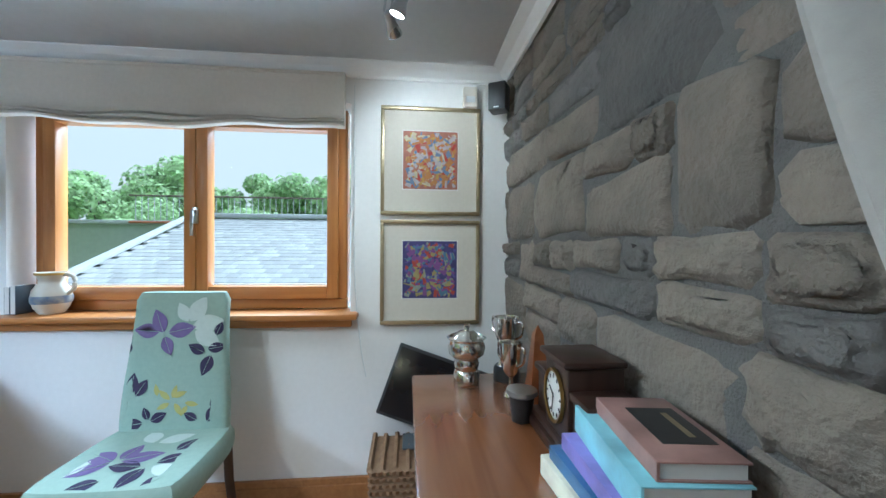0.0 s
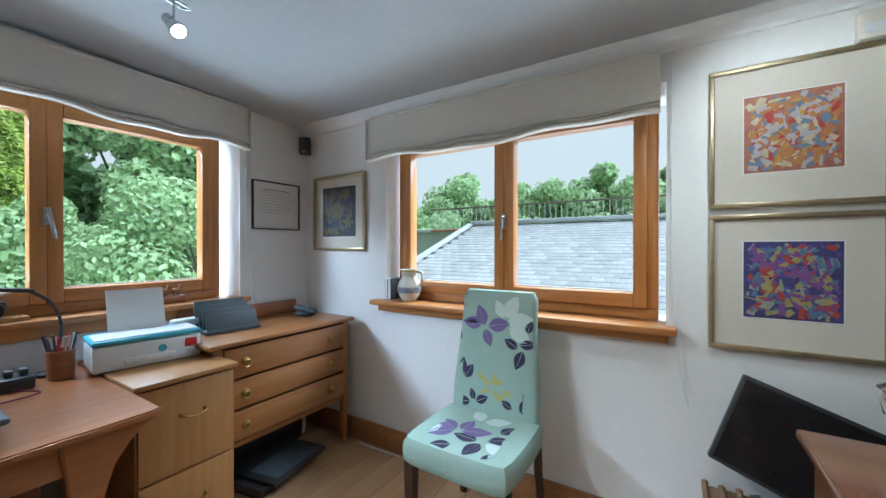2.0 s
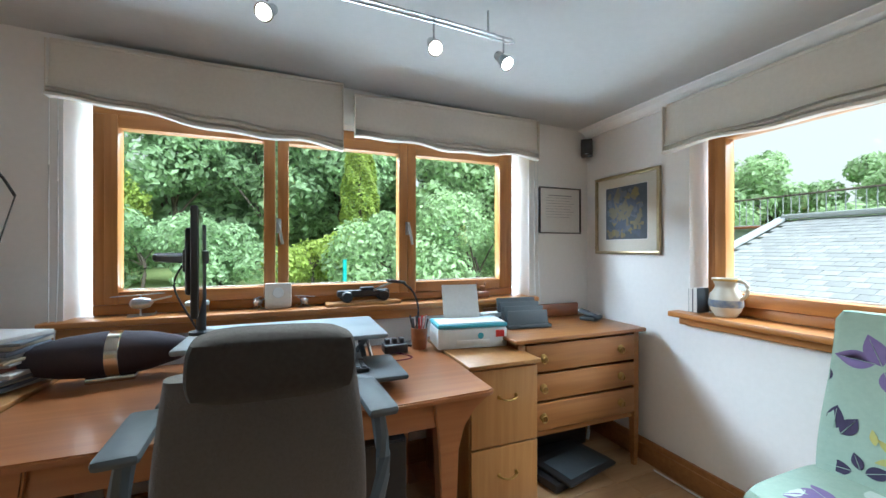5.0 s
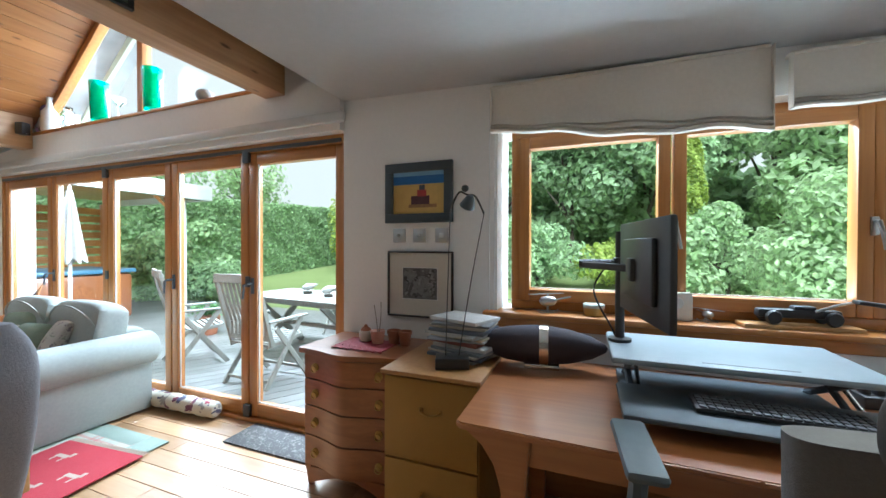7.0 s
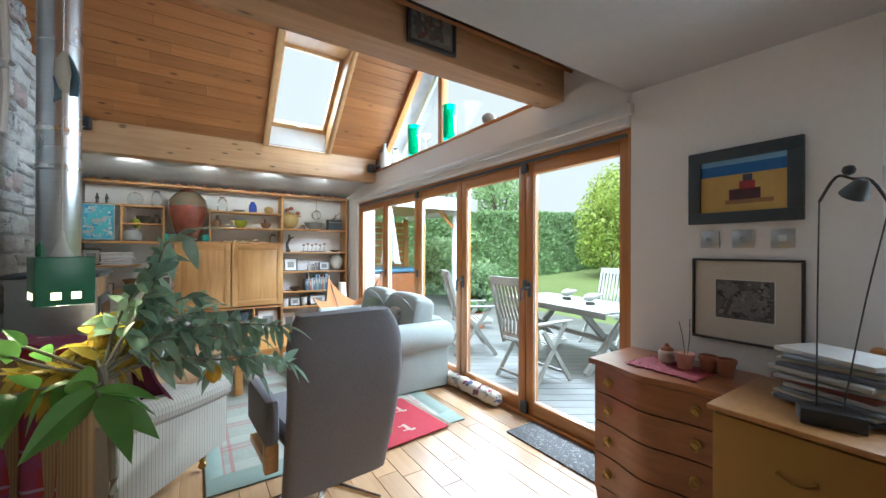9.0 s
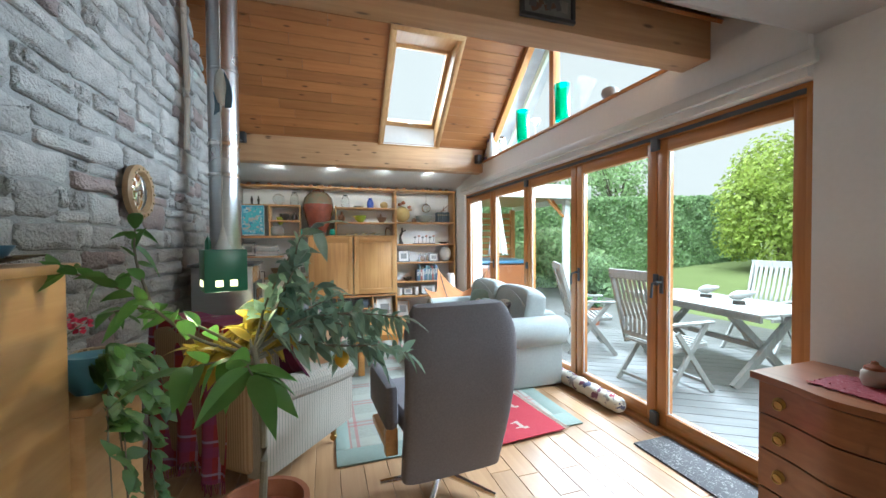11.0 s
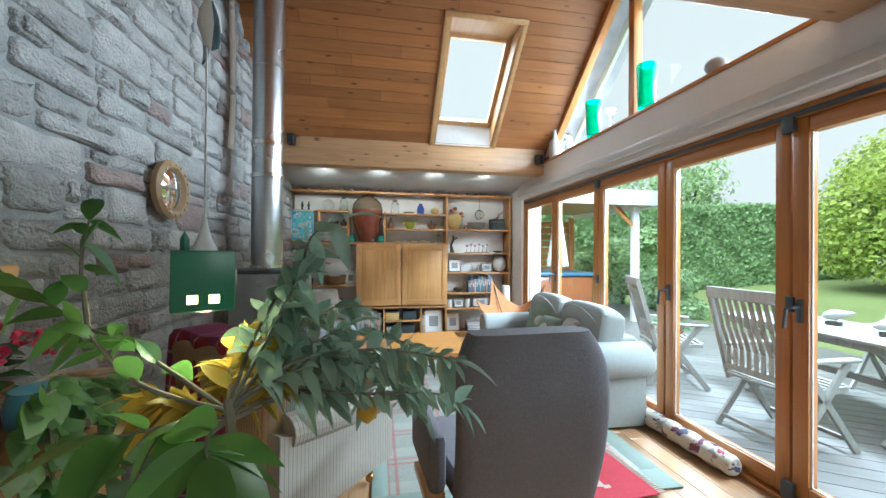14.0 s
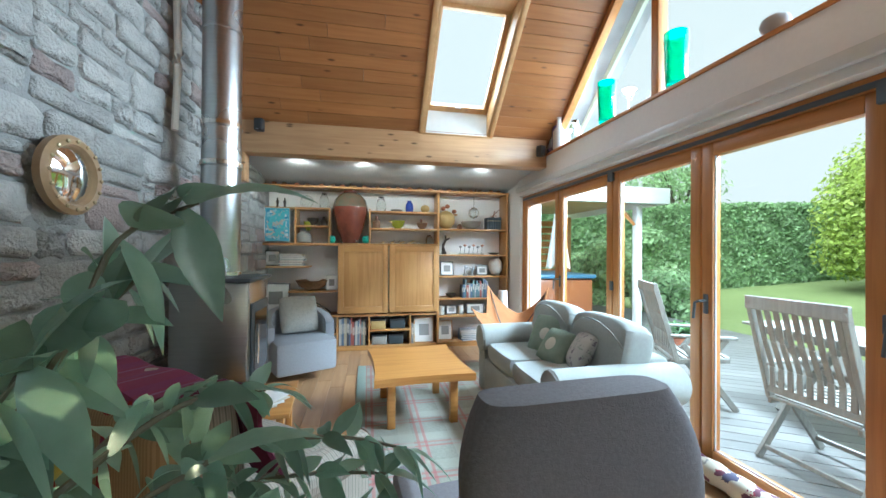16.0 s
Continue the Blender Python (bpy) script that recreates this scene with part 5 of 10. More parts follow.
# printed leaves: where (across, up or along), turn, length
LEAVES = {
    "print_purple": [(on_back, -0.055, 0.885, 112, 0.105), (on_back, -0.07, 0.89, 176, 0.105), (on_back, -0.035, 0.885, 12, 0.11), (on_back, -0.05, 0.87, 292, 0.085),
                     (on_seat, -0.06, -0.10, 150, 0.13), (on_seat, -0.06, -0.11, 215, 0.12), (on_seat, -0.03, -0.10, 20, 0.13), (on_seat, -0.04, -0.09, 80, 0.10)],
    "print_white": [(on_back, 0.05, 0.93, 62, 0.12), (on_back, 0.06, 0.91, 10, 0.13), (on_back, 0.07, 0.89, 330, 0.12), (on_back, 0.04, 0.93, 118, 0.09),
                    (on_seat, 0.02, 0.02, 30, 0.12), (on_seat, 0.0, 0.02, 120, 0.11), (on_seat, -0.17, -0.18, 70, 0.10), (on_seat, 0.10, -0.14, 340, 0.11)],
    "print_navy": [(on_back, 0.125, 0.815, 8, 0.075), (on_back, 0.115, 0.80, 152, 0.075), (on_back, 0.14, 0.79, 250, 0.09), (on_back, 0.155, 0.87, 70, 0.06),
                   (on_back, -0.165, 0.64, 85, 0.085), (on_back, -0.145, 0.63, 58, 0.08), (on_back, -0.175, 0.61, 262, 0.075), (on_back, -0.19, 0.80, 90, 0.05),
                   (on_back, -0.09, 0.535, 110, 0.055), (on_back, -0.08, 0.53, 28, 0.07), (on_back, -0.11, 0.525, 190, 0.08), (on_back, 0.10, 0.53, 150, 0.06), (on_back, 0.14, 0.52, 60, 0.085), (on_back, 0.17, 0.56, 95, 0.07),
                   (on_seat, 0.06, -0.14, 175, 0.11), (on_seat, 0.08, -0.15, 250, 0.10), (on_seat, 0.10, -0.12, 40, 0.10), (on_seat, 0.12, -0.04, 70, 0.09), (on_seat, 0.15, -0.05, 20, 0.07), (on_seat, -0.16, 0.05, 200, 0.08), (on_seat, 0.17, -0.19, 230, 0.08), (on_seat, -0.02, -0.21, 200, 0.09)],
    "print_yellow": [(on_back, 0.0, 0.625, 20, 0.06), (on_back, 0.0, 0.62, 75, 0.055), (on_back, -0.01, 0.615, 140, 0.06), (on_back, -0.01, 0.60, 205, 0.055), (on_back, 0.01, 0.60, 300, 0.06), (on_back, 0.05, 0.60, 350, 0.055), (on_back, -0.06, 0.63, 100, 0.05), (on_back, 0.06, 0.59, 240, 0.05)],
}
for key, leaves in LEAVES.items():
    for place, a, q, turn, ln in leaves:
        b = bmesh.new()
        leaf_shape(b, (a, q), radians(turn), ln, ln * (0.2 if key == "print_yellow" else 0.29), place)
        part("leaf_print", b, M[key], lc)
        if key == "print_navy" or key == "print_purple":
            b = bmesh.new()
            tip = (a + 0.86 * ln * math.cos(radians(turn)), q + 0.86 * ln * math.sin(radians(turn)))
            lift = Vector((0, -0.0012, 0)) if place is on_back else Vector((0, 0, 0.0012))
            ends = [place(a + (tip[0] - a) * f, q + (tip[1] - q) * f) + lift for f in (0.0, 0.5, 1.0)]
            tube(b, ends, 0.0014, 4, 0.0006)
            part("printed_rib", b, M["chair_cloth"], lc)

# office chair at the desk
oc = thing("office_chair", "dark grey office chair with a black headrest and grey arms", "chair", -2.03, -1.20, 0, 4)
b = bmesh.new()


def oback(u, v):
    a = 2 * math.pi * u
    w = 0.168 + 0.016 * math.sin(math.pi * v)
    cx, cy = math.copysign(abs(math.cos(a)) ** 0.4, math.cos(a)), math.copysign(abs(math.sin(a)) ** 0.7, math.sin(a))
    z = 0.50 + 0.54 * v
    return Vector((w * cx, -0.13 - 0.05 * math.sin(math.pi * v * 0.9) + 0.035 * cy, z))


sheet(b, oback, 32, 14)
bmesh.ops.holes_fill(b, edges=[e for e in b.edges if e.is_boundary])
M["chair_mesh"] = surface("taupe_chair_back_mesh", (0.105, 0.098, 0.097), (0.08, 0.075, 0.075), 150, 0.7, bump=0.5, fine=3)
part("backrest", b, M["chair_mesh"], oc, "taupe grey backrest")
b = bmesh.new()
cushion(b, 0.255, 0.10, 0.115, 0.3, 8, pose(0.012, -0.265, 1.085, 0, 2))
part("headrest", b, M["leather"], oc, "padded black headrest")
b = bmesh.new()
cushion(b, 0.50, 0.48, 0.09, 0.15, 6, pose(0, 0.13, 0.46))
part("seat", b, M["leather"], oc)
for sx in (-1, 1):
    b = bmesh.new()
    box(b, sx * 0.30 - 0.045, sx * 0.30 + 0.045, 0.07, 0.35, 0.795, 0.825, 0.014)
    arm = part("arm_pad", b, M["grey_plastic"], oc, "slate grey padded armrest")
    b = bmesh.new()
    tube(b, curve_pts([(sx * 0.30, 0.16, 0.797), (sx * 0.31, 0.13, 0.60), (sx * 0.22, 0.08, 0.42)], 4), 0.022, 8)
    part("arm_post", b, M["grey_plastic"], oc)
b = bmesh.new()
lathe(b, [(0.03, 0.08), (0.03, 0.25), (0.022, 0.25), (0.022, 0.42)], 16, pose(0, 0.1, 0))
part("gas_column", b, M["black"], oc)
for k in range(5):
    a = radians(72 * k + 20)
    b = bmesh.new()
    tube(b, [(0, 0.1, 0.11), (0.28 * math.cos(a), 0.1 + 0.28 * math.sin(a), 0.07)], 0.022, 8, 0.014)
    leg = part("base_leg", b, M["black"], oc)
    b = bmesh.new()
    lathe(b, [(0.0, -0.02), (0.026, -0.02), (0.028, 0), (0.026, 0.02), (0, 0.02)], 14, Matrix.Translation((0.28 * math.cos(a), 0.1 + 0.28 * math.sin(a), 0.028)) @ Matrix.Rotation(a, 4, "Z") @ Matrix.Rotation(math.pi / 2, 4, "X"))
    part("castor", b, M["black"], leg)

# sit-stand riser on the desk, with monitor and keyboard
ri = thing("desk_riser", "slate grey sit-stand desk riser, lowered on the desk", "riser", -2.0, -0.4, 0.745)
b = bmesh.new()
box(b, -0.38, 0.39, -0.215, 0.225, 0.155, 0.178, 0.01)
part("upper_deck", b, M["riser_top"], ri, "pale grey upper deck")
part("device_slot", B(-0.1, 0.16, -0.175, -0.168, 0.178, 0.1785), M["black"], ri)
part("keyboard_tray", B(-0.36, 0.42, -0.42, -0.12, 0.045, 0.066, 0.012), M["grey_plastic"], ri)
part("base_plate", B(-0.34, 0.34, -0.18, 0.2, 0.0, 0.02, 0.006), M["grey_plastic"], ri)
for x in (-0.31, 0.31):
    for z0, z1, y0, y1 in ((0.02, 0.155, -0.15, 0.15), (0.155, 0.02, -0.15, 0.15)):
        b = bmesh.new()
        tube(b, [(x, y0, z0), (x, y1, z1)], 0.012, 6)
        part("scissor_arm", b, M["grey_plastic"], ri)
    part("gas_strut", tube(bmesh.new(), [(x + 0.03, -0.1, 0.05), (x + 0.03, 0.1, 0.14)], 0.008, 8), M["chrome"], ri)
    part("tray_bracket", B(x - 0.012, x + 0.012, -0.3, -0.16, 0.02, 0.05, 0.003), M["black"], ri)
kb = thing("keyboard", "black computer keyboard on the riser tray", "keyboard", -1.93, -0.67, 0.811, -2)
part("case", B(-0.22, 0.22, -0.065, 0.065, 0.0, 0.016, 0.005), M["black"], kb)
M["key"] = surface("dark_grey_key", (0.06, 0.06, 0.065), (0.08, 0.08, 0.085), 40, 0.5, bump=0.05)
kmesh = None
for r in range(5):
    for c in range(19):
        if kmesh is None:
            k_ = part("key", B(-0.0095, 0.0095, -0.0095, 0.0095, 0, 0.006, 0.002, None, 1), M["key"], kb)
            kmesh = k_.data
        else:
            k_ = new("key", kmesh)
            k_.parent = kb
        k_.matrix_basis = pose(-0.2 + c * 0.0222, -0.05 + r * 0.0235, 0.015)
mo = thing("monitor", "thin black monitor on a jointed clamp arm above the desk", "monitor", -2.335, -0.35, 0.923)
b = bmesh.new()
lathe(b, [(0.045, 0), (0.045, 0.012), (0.018, 0.016), (0.018, 0.45), (0, 0.452)], 16)
part("pole", b, M["black"], mo)
b = bmesh.new()
box(b, -0.16, 0.0, -0.018, 0.018, 0.30, 0.335, 0.006)
box(b, -0.16, -0.03, -0.03, 0.03, 0.305, 0.33, 0.006)
part("arm", b, M["black"], mo)
part("arm", bar4(bmesh.new(), (-0.15, 0.0, 0.312), (0.03, -0.25, 0.312), 0.03, 0.026), M["black"], mo)
part("collar", lathe(bmesh.new(), [(0.026, 0.29), (0.028, 0.30), (0.028, 0.34), (0.018, 0.345)], 16), M["black"], mo)
part("pivot", B(-0.03, 0.03, -0.012, 0.028, 0.27, 0.35, 0.008, pose(0.03, -0.275, 0, 0, 0, 100)), M["black"], mo)
b = bmesh.new()
mm = pose(0.047, -0.295, 0.147, 0, 0, 100)
box(b, -0.25, 0.25, -0.012, 0.008, 0.0, 0.33, 0.006, mm)
box(b, -0.16, 0.16, 0.006, 0.026, 0.06, 0.27, 0.012, mm)
part("screen_back", b, M["black"], mo)
b = bmesh.new()
box(b, -0.242, 0.242, -0.0135, -0.012, 0.014, 0.32, 0, mm)
part("screen", b, M["screen"], mo)
b = bmesh.new()
tube(b, curve_pts([(-0.05, 0.0, 0.31), (-0.1, 0.02, 0.2), (-0.03, 0.0, 0.05), (0.0, 0.03, -0.02)], 6), 0.004, 6)
part("cable", b, M["black"], mo)

# spindle-shaped wireless speaker
zp = thing("spindle_speaker", "dark spindle-shaped speaker with a metal band", "speaker", -2.68, -0.25, 0.85, 6)
b = bmesh.new()
lathe(b, [(0.0, -0.31), (0.018, -0.30), (0.05, -0.24), (0.078, -0.14), (0.09, -0.03), (0.09, 0.03), (0.078, 0.14), (0.05, 0.24), (0.018, 0.30), (0.0, 0.31)], 32, pose(0, 0, 0, 0, 90))
M["mesh_cloth"] = surface("dark_plum_speaker_mesh", (0.045, 0.035, 0.045), (0.06, 0.05, 0.06), 200, 0.8, bump=0.6)
part("body", b, M["mesh_cloth"], zp)
b = bmesh.new()
lathe(b, [(0.0895, -0.022), (0.0925, -0.02), (0.0925, 0.02), (0.0895, 0.022)], 32, pose(0.03, 0, 0, 0, 90), False)
part("band", b, M["chrome"], zp, "polished metal band")
b = bmesh.new()
box(b, -0.06, 0.1, -0.05, 0.05, -0.105, -0.08, 0.008)
part("foot", b, M["chrome"], zp)

# magazines and stick-figure lamp on the filing cabinet
mg = thing("magazine_stack", "untidy stack of magazines and books on a cabinet", "magazines", -3.03, -0.27, 0.766)
rng = random.Random(7)
cols = [(0.5, 0.5, 0.48), (0.12, 0.14, 0.18), (0.55, 0.5, 0.4), (0.2, 0.22, 0.24), (0.6, 0.58, 0.55), (0.25, 0.08, 0.06), (0.45, 0.47, 0.5), (0.5, 0.42, 0.28)]
z = 0.0
for i in range(13):
    h = rng.uniform(0.009, 0.02)
    key = "cover_%d" % (i % len(cols))
    if key not in M:
        M[key] = surface("magazine_" + key, cols[i % len(cols)], tuple(v * 0.75 for v in cols[i % len(cols)]), 20, 0.4, bump=0.05)
    mag = part("magazine", B(-0.105, 0.105, -0.145, 0.145, z, z + h, 0.002, pose(rng.uniform(-0.02, 0.02), rng.uniform(-0.02, 0.02), 0, 0, 0, 80 + rng.uniform(-14, 14))), M[key], mg)
    z += h + 0.0008
lp = thing("wire_figure_lamp", "tall wire desk lamp with a dark block base", "lamp", -3.03, -0.46, 0.766, 20)
part("base", B(-0.075, 0.075, -0.05, 0.05, 0, 0.05, 0.004), M["frame_black"], lp)
for p in ([(-0.03, 0, 0.05), (-0.02, 0.05, 0.40), (-0.01, 0.09, 0.72)], [(0.03, 0, 0.05), (0.09, 0.05, 0.40), (0.15, 0.09, 0.70)]):
    part("rod", tube(bmesh.new(), curve_pts(p, 4), 0.0024, 6), M["black"], lp)
b = bmesh.new()
lathe(b, [(0.012, 0.06), (0.02, 0.05), (0.034, 0.015), (0.038, 0), (0.034, 0.002)], 16, pose(0.07, 0.09, 0.735, 35, 20))
part("shade", b, M["grey_plastic"], lp)
part("crossbar", tube(bmesh.new(), curve_pts([(-0.01, 0.09, 0.72), (0.03, 0.09, 0.80), (0.07, 0.09, 0.79), (0.11, 0.09, 0.78), (0.15, 0.09, 0.70)], 4), 0.005, 6), M["black"], lp)
part("knob", lathe(bmesh.new(), [(0, -0.018), (0.014, -0.012), (0.018, 0), (0.014, 0.012), (0, 0.018)], 14, pose(0.06, 0.09, 0.82)), M["black"], lp)


# printer, paper, desk clutter
pr = thing("printer", "white and turquoise inkjet printer with paper loaded", "printer", -1.10, -0.30, 0.756, -8)
part("body", B(-0.19, 0.19, -0.10, 0.11, 0.0, 0.105, 0.012), M["white_plastic"], pr)
part("lid", B(-0.192, 0.192, -0.102, 0.112, 0.106, 0.128, 0.01), M["blue_plastic"], pr, "turquoise lid")
part("scanner_top", B(-0.18, 0.18, -0.09, 0.06, 0.128, 0.133, 0.003), M["white_plastic"], pr)
part("output_slot", B(-0.09, 0.09, -0.104, -0.099, 0.02, 0.045, 0.002), M["paper"], pr)
part("label_sticker", B(0.125, 0.17, -0.1035, -0.1, 0.055, 0.09), M["red"], pr, "red sticker")
b = bmesh.new()
lathe(b, [(0.0, 0.0), (0.016, 0.0), (0.016, 0.002), (0, 0.002)], 20, pose(0.04, -0.1005, 0.065, 90))
part("maker_badge", b, M["blue_plastic"], pr)
part("paper", B(-0.105, 0.105, -0.001, 0.001, 0, 0.2, 0, pose(-0.01, 0.075, 0.12, -18)), M["paper"], pr, "upright white paper")
b = bmesh.new()
tr = thing("desk_tidy", "grey plastic document caddy on the chest", "caddy", -0.70, -0.23, 0.813, -5)
for i in range(4):
    part("divider", B(-0.13, 0.13, -0.005, 0.005, 0, 0.10 + 0.02 * i, 0.003, pose(0, -0.07 + 0.045 * i, 0, -12)), M["grey_plastic"], tr)
part("tray", B(-0.14, 0.14, -0.09, 0.1, 0, 0.02, 0.004), M["grey_plastic"], tr)
rt = thing("router", "white plastic router box beside the printer", "router", -0.86, -0.12, 0.757)
part("case", B(-0.07, 0.07, -0.03, 0.03, 0, 0.13, 0.012), M["white_plastic"], rt)
part("led_strip", B(-0.05, 0.05, -0.0315, -0.03, 0.03, 0.034), M["blue_plastic"], rt)
ph = thing("telephone", "dark cordless telephone lying in its cradle", "telephone", -0.20, -0.24, 0.813, 25)
part("cradle", B(-0.05, 0.05, -0.05, 0.05, 0, 0.025, 0.008), M["black"], ph)
part("handset", B(-0.024, 0.024, -0.075, 0.075, 0, 0.026, 0.01, pose(0, 0, 0.028, 12)), M["grey_plastic"], ph)
part("keypad", B(-0.018, 0.018, -0.06, 0.0, 0.026, 0.0275, 0, pose(0, 0, 0.028, 12)), M["steel"], ph)
pc = thing("pen_cup", "brown cup crammed with pens and scissors", "cup", -1.36, -0.25, 0.746)
b = bmesh.new()
lathe(b, [(0.04, 0), (0.046, 0.11), (0.041, 0.11), (0.037, 0.008), (0, 0.008)], 20)
part("cup", b, M["mahogany"], pc)
for i in range(11):
    a = rng.uniform(0, 6.28)
    part("pen", tube(bmesh.new(), [(0.015 * math.cos(a), 0.015 * math.sin(a), 0.012), (0.05 * math.cos(a), 0.05 * math.sin(a), 0.15 + rng.uniform(0, 0.03))], 0.0045, 6), (M["black"], M["red"], M["grey_plastic"], M["steel"])[i % 4], pc)
dl = thing("desk_lamp", "black gooseneck reading lamp behind the pens", "lamp", -1.37, -0.17, 0.746)
part("base", lathe(bmesh.new(), [(0.05, 0), (0.05, 0.012), (0.01, 0.018), (0, 0.018)], 20), M["black"], dl)
part("neck", tube(bmesh.new(), curve_pts([(0, 0, 0.015), (0.03, 0, 0.18), (0.0, 0, 0.29), (-0.07, -0.01, 0.35)], 6), 0.006, 8), M["black"], dl)
part("head", B(-0.05, 0.05, -0.025, 0.025, -0.008, 0.008, 0.006, pose(-0.10, -0.01, 0.352, 0, 8)), M["black"], dl)
hb = thing("power_hub", "small black power hub with plugs on the desk", "hub", -1.50, -0.27, 0.746)
part("case", B(-0.06, 0.06, -0.045, 0.045, 0, 0.045, 0.008), M["black"], hb)
for i in range(3):
    part("plug", B(-0.05 + i * 0.037, -0.028 + i * 0.037, -0.02, 0.02, 0.045, 0.07, 0.004), M["black"], hb)
b = bmesh.new()
tube(b, curve_pts([(-1.5, -0.33, 0.755), (-1.45, -0.42, 0.752), (-1.55, -0.45, 0.752), (-1.75, -0.45, 0.752)], 6), 0.003, 5)
tagged(obj("phone_cable", b, M["plum"], True), "purple charging cable on the desk", "cable")

# window-sill things
def model_car(x, y, z, rz):
    t = thing("model_car", "dark metal model racing car on a wooden plinth", "model", x, y, z, rz)
    part("plinth", B(-0.21, 0.21, -0.05, 0.05, 0, 0.018, 0.003), M["cab_wood"], t)
    b = bmesh.new()
    box(b, -0.15, 0.15, -0.024, 0.024, 0.045, 0.085, 0.012)
    box(b, -0.02, 0.06, -0.022, 0.022, 0.08, 0.10, 0.008)
    part("body", b, M["black"], t)
    for wx in (-0.10, 0.11):
        for wy in (-0.038, 0.038):
            b = bmesh.new()
            lathe(b, [(0, -0.011), (0.026, -0.011), (0.032, 0), (0.026, 0.011), (0, 0.011)], 16, pose(wx, wy, 0.05, 90))
            part("wheel", b, M["frame_black"], t)
    part("exhaust", tube(bmesh.new(), curve_pts([(0.05, -0.03, 0.08), (0.12, -0.035, 0.11), (0.19, -0.03, 0.13)], 5), 0.006, 6), M["steel"], t)


model_car(-1.61, 0.02, 0.956, 4)


def wire_model(label, x, y, z, rz, s=1.0):
    """A small model helicopter bent from wire and metal scraps."""
    t = thing("wire_helicopter", label, "model", x, y, z, rz)
    b = bmesh.new()
    lathe(b, [(0, -0.045), (0.02, -0.035), (0.03, 0), (0.022, 0.035), (0, 0.05)], 12, pose(0, 0, 0.06 * s, 0, 90) @ Matrix.Scale(s, 4))
    part("cabin", b, M["steel"], t)
    part("tail", tube(bmesh.new(), [(0.03 * s, 0, 0.065 * s), (0.12 * s, 0, 0.085 * s)], 0.005 * s, 6), M["steel"], t)
    part("rotor", B(-0.11 * s, 0.11 * s, -0.006, 0.006, 0.098 * s, 0.102 * s, 0, pose(0, 0, 0, 0, 0, 20)), M["steel"], t)
    part("mast", tube(bmesh.new(), [(0, 0, 0.08 * s), (0, 0, 0.1 * s)], 0.004, 6), M["steel"], t)
    for sy in (-0.025, 0.025):
        part("skid", tube(bmesh.new(), curve_pts([(-0.05 * s, sy, 0.004), (0, sy, 0.004), (0.05 * s, sy, 0.004), (0.06 * s, sy, 0.014)], 3), 0.003, 6), M["steel"], t)
        part("strut", tube(bmesh.new(), [(0, sy, 0.004), (0, sy * 0.4, 0.045 * s)], 0.003, 6), M["steel"], t)


wire_model("bright wire model helicopter on the window sill", -2.66, 0.03, 0.956, 15)
wire_model("small wire model plane on the window sill", -2.16, 0.04, 0.956, 60, 0.6)
wire_model("small wire model plane beside a cream box", -1.93, 0.04, 0.956, 120, 0.6)
bx_ = thing("thermostat_box", "cream square clock box on the sill", "clock", -2.06, 0.04, 0.956)
part("case", B(-0.065, 0.065, -0.02, 0.02, 0, 0.135, 0.006), M["blind"], bx_)
part("dial", lathe(bmesh.new(), [(0.0, 0), (0.028, 0), (0.026, 0.004), (0, 0.004)], 20, pose(0, -0.02, 0.085, 90)), M["white_plastic"], bx_)
tn = thing("tin", "round green and brass tin on the sill", "tin", -2.43, 0.03, 0.956)
part("body", lathe(bmesh.new(), [(0.05, 0), (0.05, 0.045), (0.048, 0.047)], 24), M["brass"], tn)
part("lid", lathe(bmesh.new(), [(0.052, 0.04), (0.052, 0.055), (0.047, 0.06), (0, 0.06)], 24), M["render"], tn)
cv = thing("carved_boat", "carved wooden boat with small animals on the sill", "carving", -0.93, 0.03, 0.956)
part("hull", B(-0.13, 0.13, -0.03, 0.03, 0, 0.045, 0.012), M["mahogany"], cv)
for i in range(4):
    b = bmesh.new()
    box(b, -0.02, 0.02, -0.012, 0.012, 0.055, 0.08, 0.008, pose(-0.09 + i * 0.06, 0, 0))
    box(b, 0.012, 0.028, -0.008, 0.008, 0.075, 0.10, 0.006, pose(-0.09 + i * 0.06, 0, 0))
    box(b, -0.014, -0.006, -0.006, 0.006, 0.04, 0.06, 0, pose(-0.09 + i * 0.06, 0, 0))
    box(b, 0.006, 0.014, -0.006, 0.006, 0.04, 0.06, 0, pose(-0.09 + i * 0.06, 0, 0))
    part("carved_animal", b, M["desk"], cv)
jg = thing("jug", "cream pottery jug with a painted blue and yellow band", "jug", 0.02, -0.93, 0.936)
M["pottery"] = surface("cream_glazed_pottery", (0.58, 0.54, 0.44), (0.52, 0.47, 0.38), 14, 0.3, bump=0.1)
part("body", lathe(bmesh.new(), [(0.042, 0), (0.062, 0.03), (0.072, 0.07), (0.066, 0.11), (0.046, 0.14), (0.044, 0.155), (0.058, 0.19), (0.052, 0.19), (0.04, 0.15), (0.0, 0.15)], 28), M["pottery"], jg)
part("handle", tube(bmesh.new(), curve_pts([(0.0, -0.052, 0.18), (0.0, -0.092, 0.17), (0.0, -0.095, 0.12), (0.0, -0.068, 0.09)], 5), 0.009, 8), M["pottery"], jg)
M["band_blue"] = surface("blue_glaze_band", (0.06, 0.12, 0.26), (0.40, 0.36, 0.24), 40, 0.3, bump=0.1)
M["band_gold"] = surface("mustard_glaze_band", (0.46, 0.28, 0.05), (0.5, 0.35, 0.1), 40, 0.3, bump=0.1)
